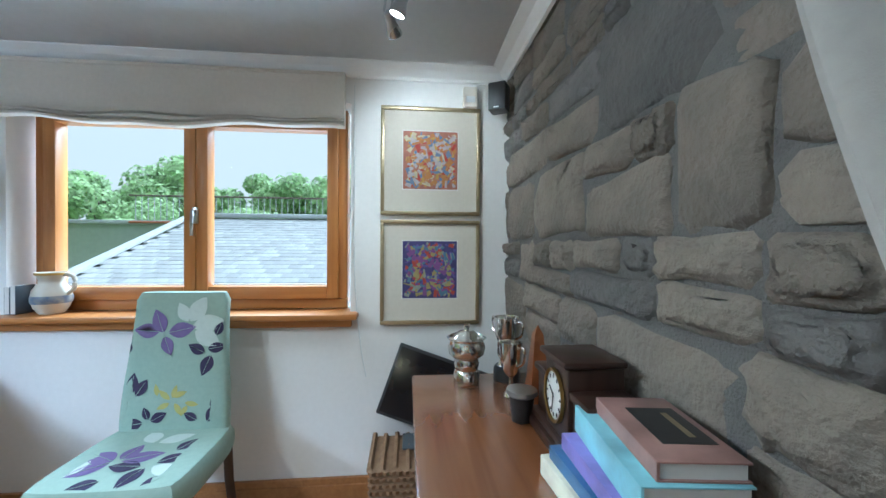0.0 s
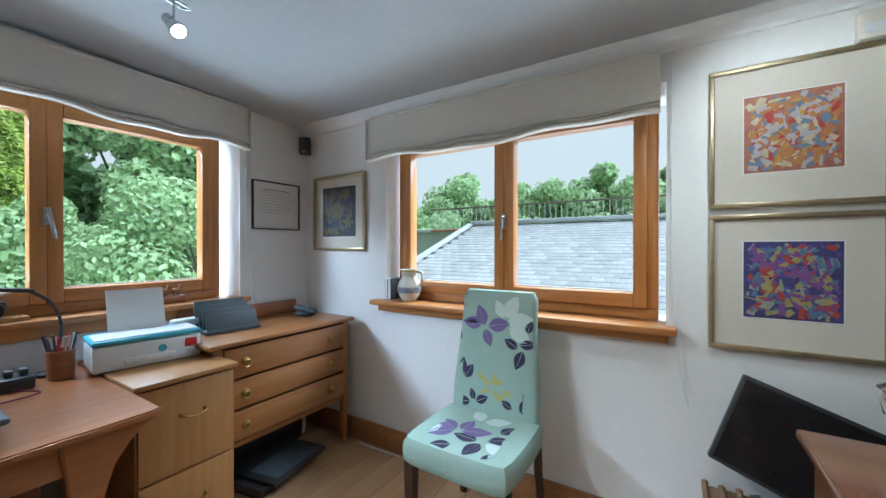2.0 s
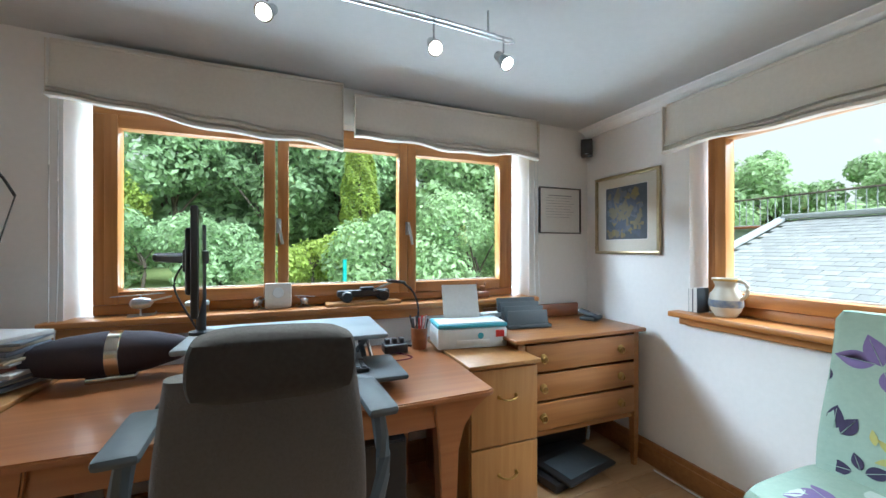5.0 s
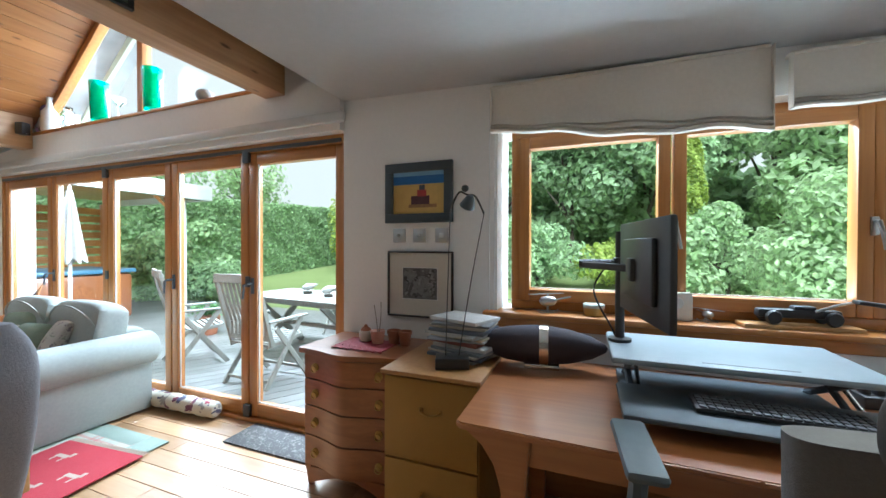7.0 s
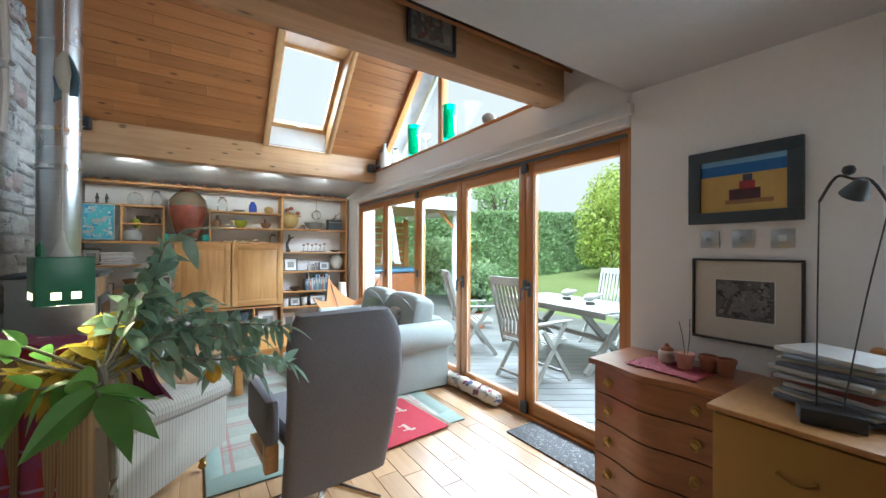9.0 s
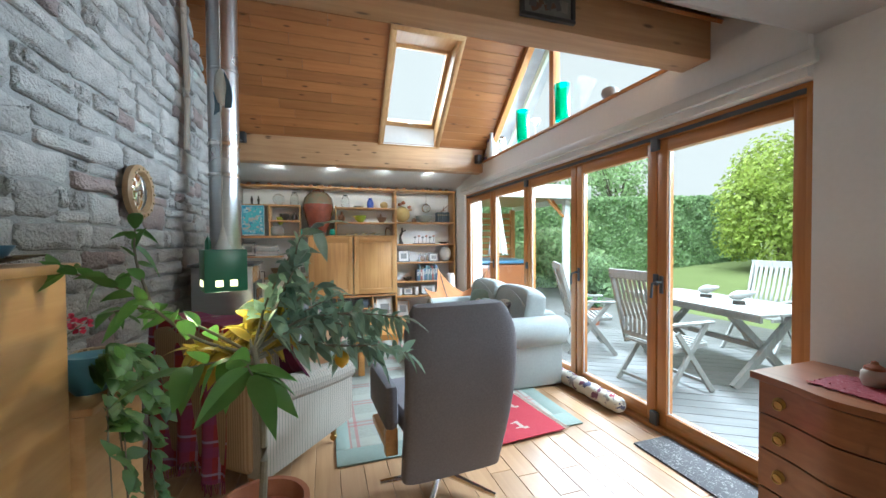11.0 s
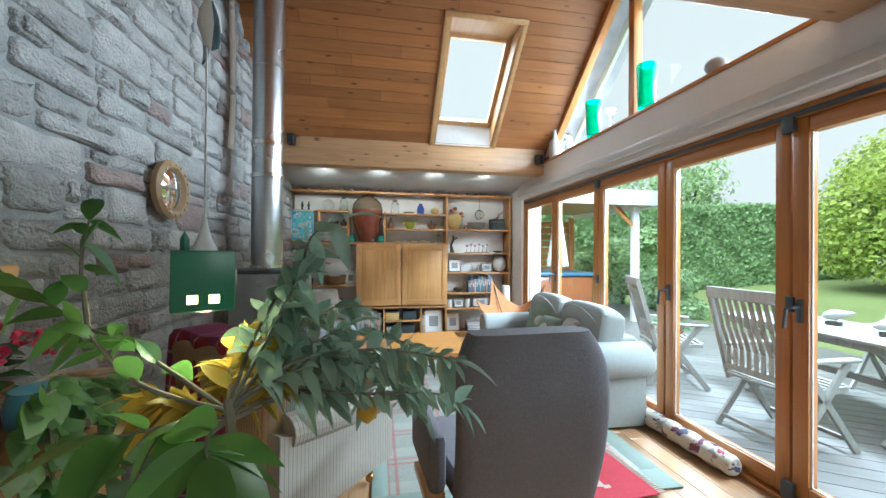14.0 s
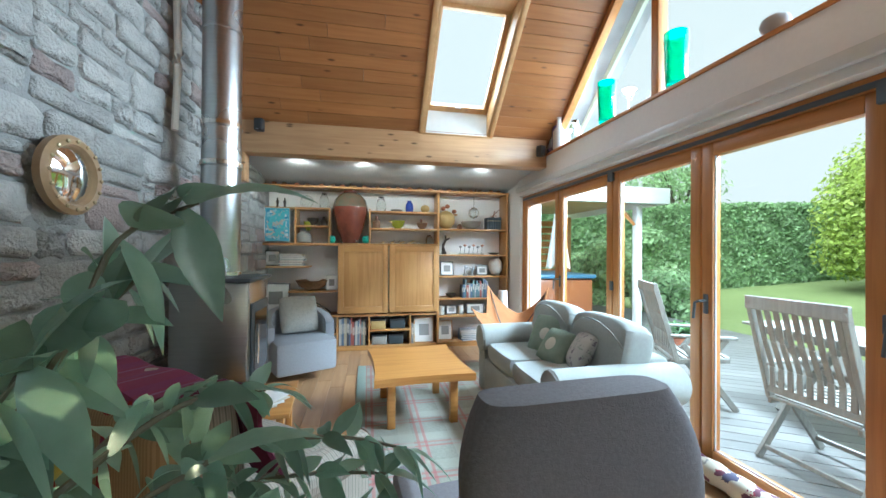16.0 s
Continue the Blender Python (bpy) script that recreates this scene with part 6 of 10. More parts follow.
part("painted_band", lathe(bmesh.new(), [(0.0705, 0.085), (0.0725, 0.075), (0.0722, 0.06), (0.0695, 0.05)], 28, None, False), M["band_blue"], jg)
part("painted_band", lathe(bmesh.new(), [(0.0585, 0.188), (0.0595, 0.185), (0.0575, 0.178)], 28, None, False), M["band_gold"], jg)
for i, (y, h) in enumerate(((-0.80, 0.13), (-0.775, 0.125))):
    t = thing("book", "small slate blue book standing on the sill", "book", 0.03, y, 0.936, group="sill books")
    part("cover", B(-0.045, 0.045, -0.012, 0.012, 0, h, 0.002), M["grey_plastic"], t)
    part("page_block", B(-0.0455, 0.04, -0.009, 0.009, 0.003, h + 0.0005), M["paper"], t)

# monitor and wicker basket on the floor
wk = thing("wicker_basket", "low brown wicker hamper on the floor", "basket", -0.22, -2.66, 0)
M["wicker"] = surface("brown_wicker", (0.30, 0.19, 0.10), (0.18, 0.10, 0.05), 30, 0.75, bump=0.5)
part("core", B(-0.15, 0.15, -0.28, 0.25, 0, 0.36, 0.02), M["wicker"], wk)
for i in range(14):
    b = bmesh.new()
    z = 0.02 + i * 0.026
    pts = []
    for k in range(41):
        f = k / 40
        y = -0.28 + 0.53 * f
        pts.append((-0.152 - 0.005 * math.sin(k * math.pi / 1.0 + i * math.pi + math.pi / 2), y, z))
    tube(b, pts, 0.010, 5)
    part("weave_strand", b, M["wicker"], wk)
for i in range(11):
    b = bmesh.new()
    pts = [(-0.145 + 0.29 * k / 16, -0.27 + i * 0.052, 0.362 + 0.005 * math.cos(k * math.pi + i * math.pi)) for k in range(17)]
    tube(b, pts, 0.012, 5)
    part("weave_strand", b, M["wicker"], wk)
tv = thing("flat_screen", "black flat screen leaning on a wicker hamper", "monitor", -0.15, -2.66, 0.365)
mt = pose(0, 0, 0.0, 0, 12, 0) @ pose(0, 0, 0.04, 20, 0, 0)
part("casing", B(-0.02, 0.02, -0.26, 0.26, 0.0, 0.33, 0.006, mt), M["black"], tv)
part("screen", B(-0.0215, -0.02, -0.248, 0.248, 0.014, 0.316, 0, mt), M["screen"], tv)
part("stand", B(-0.08, 0.05, -0.10, 0.10, 0.0, 0.012, 0.004, pose(0, 0.02, 0)), M["grey_plastic"], tv)
part("neck", B(-0.012, 0.012, -0.03, 0.03, 0.0, 0.06, 0.003), M["black"], tv)

# sideboard with trophies, clock and books
sb = thing("sideboard", "polished brown sideboard against a stone wall", "sideboard", 0, 0, 0)
part("top", B(-1.72, -0.53, -3.0, -2.575, 0.775, 0.80, 0.008), M["sideboard"], sb)
part("carcass", B(-1.69, -0.56, -2.99, -2.62, 0.12, 0.775, 0.004), M["sideboard"], sb)
for x0, x1 in ((-1.67, -1.13), (-1.12, -0.58)):
    d = part("drawer_front", B(x0, x1, -2.62, -2.60, 0.60, 0.76, 0.004), M["sideboard"], sb)
    b = bmesh.new()
    lathe(b, [(0.006, 0), (0.012, 0.012), (0.01, 0.02), (0, 0.022)], 12, pose((x0 + x1) / 2, -2.60, 0.68, -90))
    part("handle", b, M["brass"], d)
    d = part("door", B(x0, x1, -2.62, -2.60, 0.14, 0.59, 0.004), M["sideboard"], sb)
    b = bmesh.new()
    lathe(b, [(0.006, 0), (0.012, 0.012), (0.01, 0.02), (0, 0.022)], 12, pose(x1 - 0.05, -2.60, 0.4, -90))
    part("handle", b, M["brass"], d)
for x in (-1.67, -0.60):
    for y in (-2.96, -2.65):
        part("leg", lathe(bmesh.new(), [(0.018, 0), (0.026, 0.125)], 10, pose(x, y, 0)), M["sideboard"], sb)


def trophy(label, x, y, z, s, plinth, bowl=False, handles=True):
    t = thing("trophy", label, "trophy", x, y, z, 30, "silver trophies")
    h = 0.0
    if plinth:
        part("plinth", lathe(bmesh.new(), [(0.045 * s, 0), (0.045 * s, 0.04), (0.038 * s, 0.05), (0, 0.05)], 24), M["chrome"] if bowl else M["frame_black"], t)
        h = 0.05
    if bowl:
        part("cup", lathe(bmesh.new(), [(0.04 * s, h), (0.045 * s, h + 0.02), (0.04 * s, h + 0.035), (0.06 * s, h + 0.05), (0.066 * s, h + 0.075), (0.058 * s, h + 0.095), (0.07 * s, h + 0.105), (0.06 * s, h + 0.11), (0.05 * s, h + 0.06), (0, h + 0.055)], 32), M["chrome"], t)
        part("finial", lathe(bmesh.new(), [(0.05 * s, h + 0.105), (0.03 * s, h + 0.125), (0.008, h + 0.13), (0.012, h + 0.145), (0, h + 0.15)], 24), M["chrome"], t)
    else:
        part("cup", lathe(bmesh.new(), [(0.03 * s, h), (0.026 * s, h + 0.01), (0.009 * s, h + 0.03), (0.008 * s, h + 0.055), (0.03 * s, h + 0.075), (0.042 * s, h + 0.11), (0.046 * s, h + 0.165), (0.043 * s, h + 0.165), (0.036 * s, h + 0.11), (0, h + 0.085)], 28), M["chrome"], t)
        if handles:
            for sx in (-1, 1):
                part("handle", tube(bmesh.new(), curve_pts([(sx * 0.043 * s, 0, h + 0.15), (sx * 0.07 * s, 0, h + 0.155), (sx * 0.07 * s, 0, h + 0.115), (sx * 0.038 * s, 0, h + 0.095)], 5), 0.004, 6), M["chrome"], t)


trophy("lidded silver rose bowl on a turned base", -0.63, -2.755, 0.801, 0.95, True, True)
trophy("two-handled silver cup on the sideboard", -0.74, -2.875, 0.801, 0.75, False)
trophy("tall silver trophy on a black plinth", -0.60, -2.90, 0.801, 1.0, True)
tb_ = thing("lidded_tumbler", "small black tumbler with a silver rim", "cup", -0.90, -2.86, 0.801)
part("body", lathe(bmesh.new(), [(0.026, 0), (0.034, 0.07), (0.03, 0.07), (0, 0.065)], 20), M["frame_black"], tb_)
part("rim", lathe(bmesh.new(), [(0.035, 0.066), (0.042, 0.072), (0.04, 0.082), (0, 0.084)], 20), M["steel"], tb_)
shield = thing("wooden_obelisk", "tapered mahogany obelisk beside the clock", "ornament", -0.78, -2.945, 0.801)
part("shaft", lathe(bmesh.new(), [(0.045, 0), (0.018, 0.2), (0, 0.225)], 4, pose(0, 0, 0, 0, 0, 45)), M["mahogany"], shield)
ck = thing("mantel_clock", "dark wooden mantel clock with a white dial", "clock", -1.05, -2.955, 0.801, 0)
ck.scale = (0.78, 0.9, 0.93)
part("base", B(-0.21, 0.21, -0.075, 0.09, 0, 0.028, 0.005), M["dark_leg"], ck)
part("step", B(-0.19, 0.19, -0.07, 0.08, 0.028, 0.045, 0.004), M["dark_leg"], ck)
part("case", B(-0.08, 0.08, -0.07, 0.07, 0.045, 0.22, 0.006), M["dark_leg"], ck)
part("roof_moulding", B(-0.095, 0.095, -0.07, 0.085, 0.22, 0.236, 0.006), M["dark_leg"], ck)
part("side_wing", B(-0.18, -0.08, -0.065, 0.06, 0.045, 0.15, 0.005), M["dark_leg"], ck)
part("side_wing", B(0.08, 0.18, -0.065, 0.06, 0.045, 0.15, 0.005), M["dark_leg"], ck)
part("wing_top", B(-0.19, -0.08, -0.068, 0.07, 0.15, 0.17, 0.006), M["dark_leg"], ck)
part("wing_top", B(0.08, 0.19, -0.068, 0.07, 0.15, 0.17, 0.006), M["dark_leg"], ck)
d = part("dial", lathe(bmesh.new(), [(0.0, 0.0), (0.058, 0.0), (0.058, 0.004), (0, 0.005)], 32, pose(0, 0.071, 0.135, -90)), M["paper"], ck, "white enamel dial")
part("bezel", lathe(bmesh.new(), [(0.057, 0.0), (0.066, 0.003), (0.064, 0.011), (0.057, 0.009)], 32, pose(0, 0.07, 0.135, -90), False), M["brass"], d)
for k in range(12):
    a = radians(30 * k)
    part("hour_mark", B(-0.0025, 0.0025, 0.0765, 0.0775, 0.042, 0.052, 0, pose(0, 0, 0.135) @ Matrix.Rotation(a, 4, "Y")), M["frame_black"], d)
for ln, a in ((0.03, 55), (0.044, 170)):
    part("hand_bar", B(-0.002, 0.002, 0.078, 0.079, -0.006, ln, 0, pose(0, 0, 0.135) @ Matrix.Rotation(radians(a), 4, "Y")), M["frame_black"], d)
book_specs = [(0.0, 0.04, 0.16, 0.26, (0.62, 0.57, 0.46), 9, 0.03, 0.012), (0.041, 0.026, 0.15, 0.24, (0.04, 0.11, 0.24), 7, 0.02, 0.01), (0.068, 0.03, 0.15, 0.24, (0.20, 0.17, 0.46), 3, 0.0, 0.0), (0.099, 0.05, 0.15, 0.25, (0.25, 0.50, 0.60), -2, -0.005, -0.018), (0.15, 0.028, 0.125, 0.21, (0.26, 0.15, 0.13), -3, -0.02, -0.03)]
for i, (z, h, w, ln, c, rz, dx, dy) in enumerate(book_specs):
    M["bk%d" % i] = surface("printed_book_cover_%d" % i, c, tuple(min(1, v * 1.7 + 0.02) for v in c), 18, 0.3, bump=0.05, large=12)
    t = thing("book", "thick glossy hardback lying in a stack", "book", -1.285 + dx, -2.93 + dy, 0.801 + z, rz + 86, "stack of books")
    part("cover", B(-w / 2, w / 2, -ln / 2, ln / 2, 0, 0.003, 0.0008), M["bk%d" % i], t)
    part("cover", B(-w / 2, w / 2, -ln / 2, ln / 2, h - 0.003, h, 0.0008), M["bk%d" % i], t)
    part("spine", B(w / 2 - 0.004, w / 2, -ln / 2, ln / 2, 0.003, h - 0.003), M["bk%d" % i], t)
    part("page_block", B(-w / 2 + 0.004, w / 2 - 0.004, -ln / 2 + 0.004, ln / 2 - 0.004, 0.003, h - 0.003), M["paper"], t)
    if i == 4:
        part("title_panel", B(-0.05, 0.03, -0.06, 0.06, h, h + 0.0005), M["frame_black"], t, "dark title panel with unreadable lettering")
        part("line_of_writing", B(-0.03, -0.02, -0.04, 0.04, h + 0.0005, h + 0.001), M["gold_frame"], t)
cu = thing("curtain", "sheer white curtain with an orange trim, tied back", "curtain", 0, 0, 0)
# white cloth greyed: the curtain's shade is put into this colour
M["sheer"] = surface("shaded_white_sheer_cloth", (0.40, 0.385, 0.36), (0.35, 0.335, 0.315), 60, 0.9, bump=0.2)
M["trim_orange"] = surface("orange_curtain_trim", (0.50, 0.25, 0.17), (0.5, 0.32, 0.25), 40, 0.9, bump=0.2)


def cur(off, wmul):
    def fn(u, v):
        z = 2.16 - 1.62 * v
        x = -1.46 - 0.46 * v ** 2 - (0.30 * u * wmul + off)
        y = -2.93 + 0.02 * math.sin(u * 22 + v * 2) - 0.03 * v
        return Vector((x, y, z))
    return fn


part("cloth", sheet(bmesh.new(), cur(0, 1), 36, 24, 0.003), M["sheer"], cu)


def trimfn(u, v):
    z = 1.60 - 0.20 * v
    k = (2.16 - z) / 1.62
    return Vector((-1.46 - 0.46 * k ** 2 - 0.075 - 0.010 * u * math.sin(math.pi * v), -2.926 + 0.02 * math.sin(1.2 + k * 2) + 0.014, z))


part("edge_trim", sheet(bmesh.new(), trimfn, 2, 14, 0.002), M["trim_orange"], cu, "orange edge trim")
part("curtain_pole", tube(bmesh.new(), [(-2.3, -2.95, 2.17), (-1.40, -2.95, 2.17)], 0.012, 10), M["white_metal"], cu)

# floor clutter under chest and desk
shd = thing("paper_shredder", "black flat scanner lying under the chest", "scanner", -0.52, -0.36, 0, 12)
part("body", B(-0.24, 0.24, -0.16, 0.16, 0.0, 0.05, 0.012), M["black"], shd)
part("lid", B(-0.2, 0.2, -0.22, 0.05, 0.05, 0.07, 0.01), M["black"], shd)
part("panel", B(-0.16, 0.16, -0.19, 0.0, 0.07, 0.072), M["grey_plastic"], shd)
ps = thing("storage_case", "black plastic case with grey handles under the chest", "case", -0.48, -0.14, 0, 0)
part("body", B(-0.28, 0.28, -0.07, 0.08, 0.0, 0.2, 0.015), M["black"], ps)
for x in (-0.26, 0.26):
    part("handle", tube(bmesh.new(), curve_pts([(x, -0.075, 0.16), (x, -0.11, 0.13), (x, -0.10, 0.05)], 4), 0.01, 8), M["white_plastic"], ps)
bn_ = thing("computer_tower", "black computer case under the desk", "computer", -1.62, -0.35, 0)
part("case", B(-0.1, 0.1, -0.22, 0.2, 0.0, 0.45, 0.01), M["black"], bn_)
part("front_panel", B(-0.095, 0.095, -0.228, -0.22, 0.02, 0.44, 0.006), M["frame_black"], bn_)
part("paper_sheet", B(-0.12, -0.115, -0.2, 0.0, 0.3, 0.5), M["paper"], bn_)
for lbl, pts in (("grey cable trailing along the skirting", [(-0.07, -0.6, 0.01), (-0.06, -1.0, 0.008), (-0.08, -1.5, 0.008), (-0.05, -2.0, 0.008), (-0.06, -2.35, 0.008)]),
                 ("tangle of pale cables under the desk", [(-2.6, -0.3, 0.01), (-2.5, -0.35, 0.12), (-2.35, -0.3, 0.16), (-2.3, -0.4, 0.03), (-2.1, -0.3, 0.01), (-1.9, -0.35, 0.1), (-1.75, -0.3, 0.01)]),
                 ("looped dark cable under the desk", [(-2.2, -0.25, 0.01), (-2.1, -0.3, 0.25), (-1.95, -0.3, 0.3), (-1.85, -0.25, 0.05), (-1.8, -0.3, 0.01)])):
    tagged(obj("cable", tube(bmesh.new(), curve_pts(pts, 8), 0.0045, 6), M["white_metal"] if "dark" not in lbl else M["black"], True), lbl, "cable", "cables")

# things on the serpentine chest
dy_ = thing("doily", "crimson openwork cloth on a chest", "cloth", -3.60, -0.28, 0.763)
M["doily"] = blots("crimson_openwork", (0.28, 0.03, 0.04), [(0.42, 0.16, 0.15), (0.2, 0.02, 0.03)], 45, amount=0.3)


def doily(u, v):
    r = 1 + 0.05 * math.sin(u * 40) + 0.05 * math.sin(v * 37)
    return Vector(((u - 0.5) * 0.30 * r, (v - 0.5) * 0.22 * r, 0.006 + 0.004 * math.sin(u * 50) * math.sin(v * 45)))


part("cloth", sheet(bmesh.new(), doily, 30, 24, 0.004), M["doily"], dy_)
pt = thing("lidded_pot", "small cream pot with a red lid", "pot", -3.64, -0.22, 0.771)
part("body", lathe(bmesh.new(), [(0.03, 0), (0.038, 0.02), (0.036, 0.05), (0.028, 0.06), (0, 0.06)], 20), M["pottery"], pt)
part("lid", lathe(bmesh.new(), [(0.03, 0.06), (0.028, 0.07), (0.012, 0.08), (0.009, 0.09), (0, 0.094)], 18), M["terracotta"], pt)
M["pink_pot"] = surface("pink_plant_pot", (0.50, 0.26, 0.18), (0.45, 0.22, 0.15), 20, 0.7, bump=0.1)
op = thing("potted_orchid", "bare orchid stems in a small pink pot", "plant", -3.55, -0.24, 0.771)
part("pot", lathe(bmesh.new(), [(0.03, 0), (0.042, 0.07), (0.038, 0.07), (0, 0.06)], 20), M["pink_pot"], op)
for p in ([(0, 0, 0.06), (-0.01, 0, 0.14), (-0.03, 0.01, 0.21)], [(0.01, 0, 0.06), (0.02, 0, 0.15), (0.02, 0.0, 0.23)]):
    part("stem", tube(bmesh.new(), curve_pts(p, 4), 0.0022, 5), M["stem"], op)
for x in (-3.47, -3.40):
    t = thing("plant_pot", "empty small terracotta plant pot", "pot", x, -0.2, 0.763, group="terracotta pots")
    part("body", lathe(bmesh.new(), [(0.026, 0), (0.036, 0.065), (0.032, 0.065), (0, 0.055)], 20), M["terracotta"], t)
    part("rim", lathe(bmesh.new(), [(0.036, 0.06), (0.039, 0.062), (0.039, 0.078), (0.034, 0.078)], 20, None, False), M["terracotta"], t)


# ---------------------------------------------------------------- living space: bookcase and its things
bc = thing("bookcase", "wall-wide honey wood bookcase with open shelves", "bookcase", 0, 0, 0)
XB = X_BOOK
for y in (-3.35, -1.05, -0.05):
    part("upright", B(X_WEST + 0.003, XB, y - 0.014, y + 0.014, 0.0, 2.135, 0.003), M["cab_wood"], bc)
part("top_board", B(X_WEST + 0.003, XB + 0.02, -3.37, -0.03, 2.135, 2.165, 0.005), M["cab_wood"], bc)
part("plinth", B(X_WEST + 0.003, XB - 0.015, -3.335, -0.065, 0.0, 0.06, 0.003), M["cab_wood"], bc)


def shelf(y0, y1, z, th=0.022):
    part("shelf", B(X_WEST + 0.003, XB - 0.004, y0, y1, z - th, z, 0.003), M["cab_wood"], bc)


S_UP = [(-2.92, -2.50, 1.88), (-1.98, -1.066, 1.86), (-2.92, -2.50, 1.65), (-1.98, -1.066, 1.63)]
for y0, y1, z in S_UP:
    shelf(y0, y1, z)
shelf(-3.334, -1.066, 1.42, 0.032)
shelf(-3.334, -2.75, 1.12)
shelf(-3.0, -2.40, 0.80)
RZ = [1.64, 1.28, 0.98, 0.67, 0.43, 0.07]
for z in RZ:
    shelf(-1.034, -0.066, z)
shelf(-3.334, -1.066, 0.48, 0.03)
for y in (-2.92, -2.50, -1.98):
    part("divider", B(X_WEST + 0.003, XB - 0.006, y - 0.01, y + 0.01, 1.42, 1.88 if y != -2.92 else 1.88, 0.002), M["cab_wood"], bc)
for y in (-2.39, -1.98, -1.43):
    part("divider", B(X_WEST + 0.003, XB - 0.006, y - 0.01, y + 0.01, 0.06, 0.45, 0.002), M["cab_wood"], bc)
shelf(-1.97, -1.44, 0.27)
shelf(-2.9, -2.40, 0.24)
# cabinet with two panelled doors
for i, (y0, y1) in enumerate(((-2.385, -1.735), (-1.72, -1.05))):
    d = part("door", B(XB - 0.012, XB + 0.016, y0 + 0.075, y1 - 0.075, 0.585, 1.31, 0.003), M["cab_door"], bc, "panelled honey wood cabinet door")
    for a in (y0, y1 - 0.075):
        part("door_stile", B(XB - 0.008, XB + 0.028, a, a + 0.075, 0.50, 1.40, 0.004), M["cab_door"], d)
    for z0, z1 in ((0.50, 0.585), (1.31, 1.40)):
        part("door_rail", B(XB - 0.008, XB + 0.028, y0 + 0.075, y1 - 0.075, z0, z1, 0.004), M["cab_wood"], d)
part("cabinet_top", B(XB - 0.01, XB + 0.035, -2.40, -1.035, 1.402, 1.422, 0.004), M["cab_wood"], bc)

rng = random.Random(21)
PAL = {"clear": None}
M["clear_glass"] = glass("clear_blown_glass", (0.9, 0.95, 0.95), 0.02)
M["green_glass"] = glass("emerald_glass", (0.03, 0.48, 0.29), 0.2)
M["olive"] = surface("olive_glaze", (0.28, 0.30, 0.03), (0.2, 0.24, 0.02), 20, 0.25, bump=0.05)
M["teal"] = surface("teal_glaze", (0.03, 0.28, 0.24), (0.05, 0.36, 0.30), 20, 0.35, bump=0.2)
M["cobalt"] = surface("cobalt_glaze", (0.04, 0.07, 0.34), (0.06, 0.1, 0.42), 20, 0.25, bump=0.05)
M["ochre"] = surface("ochre_gourd", (0.50, 0.38, 0.16), (0.44, 0.30, 0.10), 14, 0.45, bump=0.1)
M["oxblood"] = surface("mottled_oxblood_glaze", (0.22, 0.055, 0.03), (0.10, 0.03, 0.02), 9, 0.16, bump=0.1, coat=0.5)
M["urn_top"] = surface("mottled_green_glaze", (0.10, 0.12, 0.08), (0.20, 0.10, 0.06), 14, 0.16, bump=0.1, coat=0.5)
M["stoneware"] = surface("grey_stoneware", (0.30, 0.30, 0.28), (0.22, 0.22, 0.21), 30, 0.6, bump=0.2)
M["bronze"] = surface("dark_bronze", (0.05, 0.045, 0.04), (0.08, 0.07, 0.06), 20, 0.4, metal=0.6, bump=0.1)
M["white_glaze"] = surface("white_glaze", (0.62, 0.62, 0.60), (0.55, 0.55, 0.53), 20, 0.35, bump=0.05)
M["brown_clay"] = surface("brown_clay", (0.20, 0.11, 0.06), (0.14, 0.07, 0.04), 20, 0.5, bump=0.2)
VASE = [(0.3, 0), (0.42, 0.06), (0.5, 0.35), (0.44, 0.6), (0.2, 0.8), (0.18, 0.9), (0.26, 1.0), (0.2, 1.0), (0.12, 0.85), (0, 0.8)]
JAR = [(0.36, 0), (0.48, 0.1), (0.5, 0.5), (0.4, 0.78), (0.26, 0.86), (0.3, 1.0), (0.24, 1.0), (0, 0.9)]
BOWL = [(0.2, 0), (0.22, 0.08), (0.4, 0.4), (0.5, 1.0), (0.47, 1.0), (0.36, 0.45), (0, 0.2)]
BALL = [(0, 0), (0.25, 0.05), (0.45, 0.27), (0.5, 0.5), (0.44, 0.75), (0.25, 0.93), (0.08, 0.98), (0.08, 1.0), (0, 1.0)]
BOTTLE = [(0.45, 0), (0.5, 0.05), (0.5, 0.55), (0.2, 0.72), (0.16, 0.95), (0.22, 1.0), (0, 1.0)]


def ware(name, label, cat, y, z, w, h, prof, mat, x=None, group=""):
    t = thing(name, label, cat, XB - 0.13 if x is None else x, y, z + 0.001, rng.uniform(0, 360), group)
    part("body", lathe(bmesh.new(), [(r * w, q * h) for r, q in prof], 22), mat, t)
    return t


zA = 1.42
ut = ware("urn", "large mottled oxblood pottery urn on the cabinet", "urn", -2.235, zA, 0.47, 0.61, [(0.22, 0), (0.24, 0.03), (0.36, 0.25), (0.48, 0.55), (0.5, 0.68), (0.45, 0.82), (0.3, 0.93), (0.2, 0.96), (0.22, 1.0), (0.17, 1.0), (0, 0.95)], M["oxblood"], XB - 0.05)
part("glaze_shoulder", lathe(bmesh.new(), [(0.2335, 0.415), (0.2365, 0.42), (0.213, 0.503), (0.143, 0.57), (0.096, 0.588)], 22, None, False), M["urn_top"], ut, "green-brown glazed shoulder")
ut.scale = (0.96, 0.96, 1.13)
part("glass_finial", lathe(bmesh.new(), [(0.10, 0.588), (0.095, 0.605), (0.03, 0.625), (0.012, 0.64), (0.024, 0.66), (0.018, 0.685), (0, 0.695)], 20), M["clear_glass"], ut, "clear glass lid with a knob")
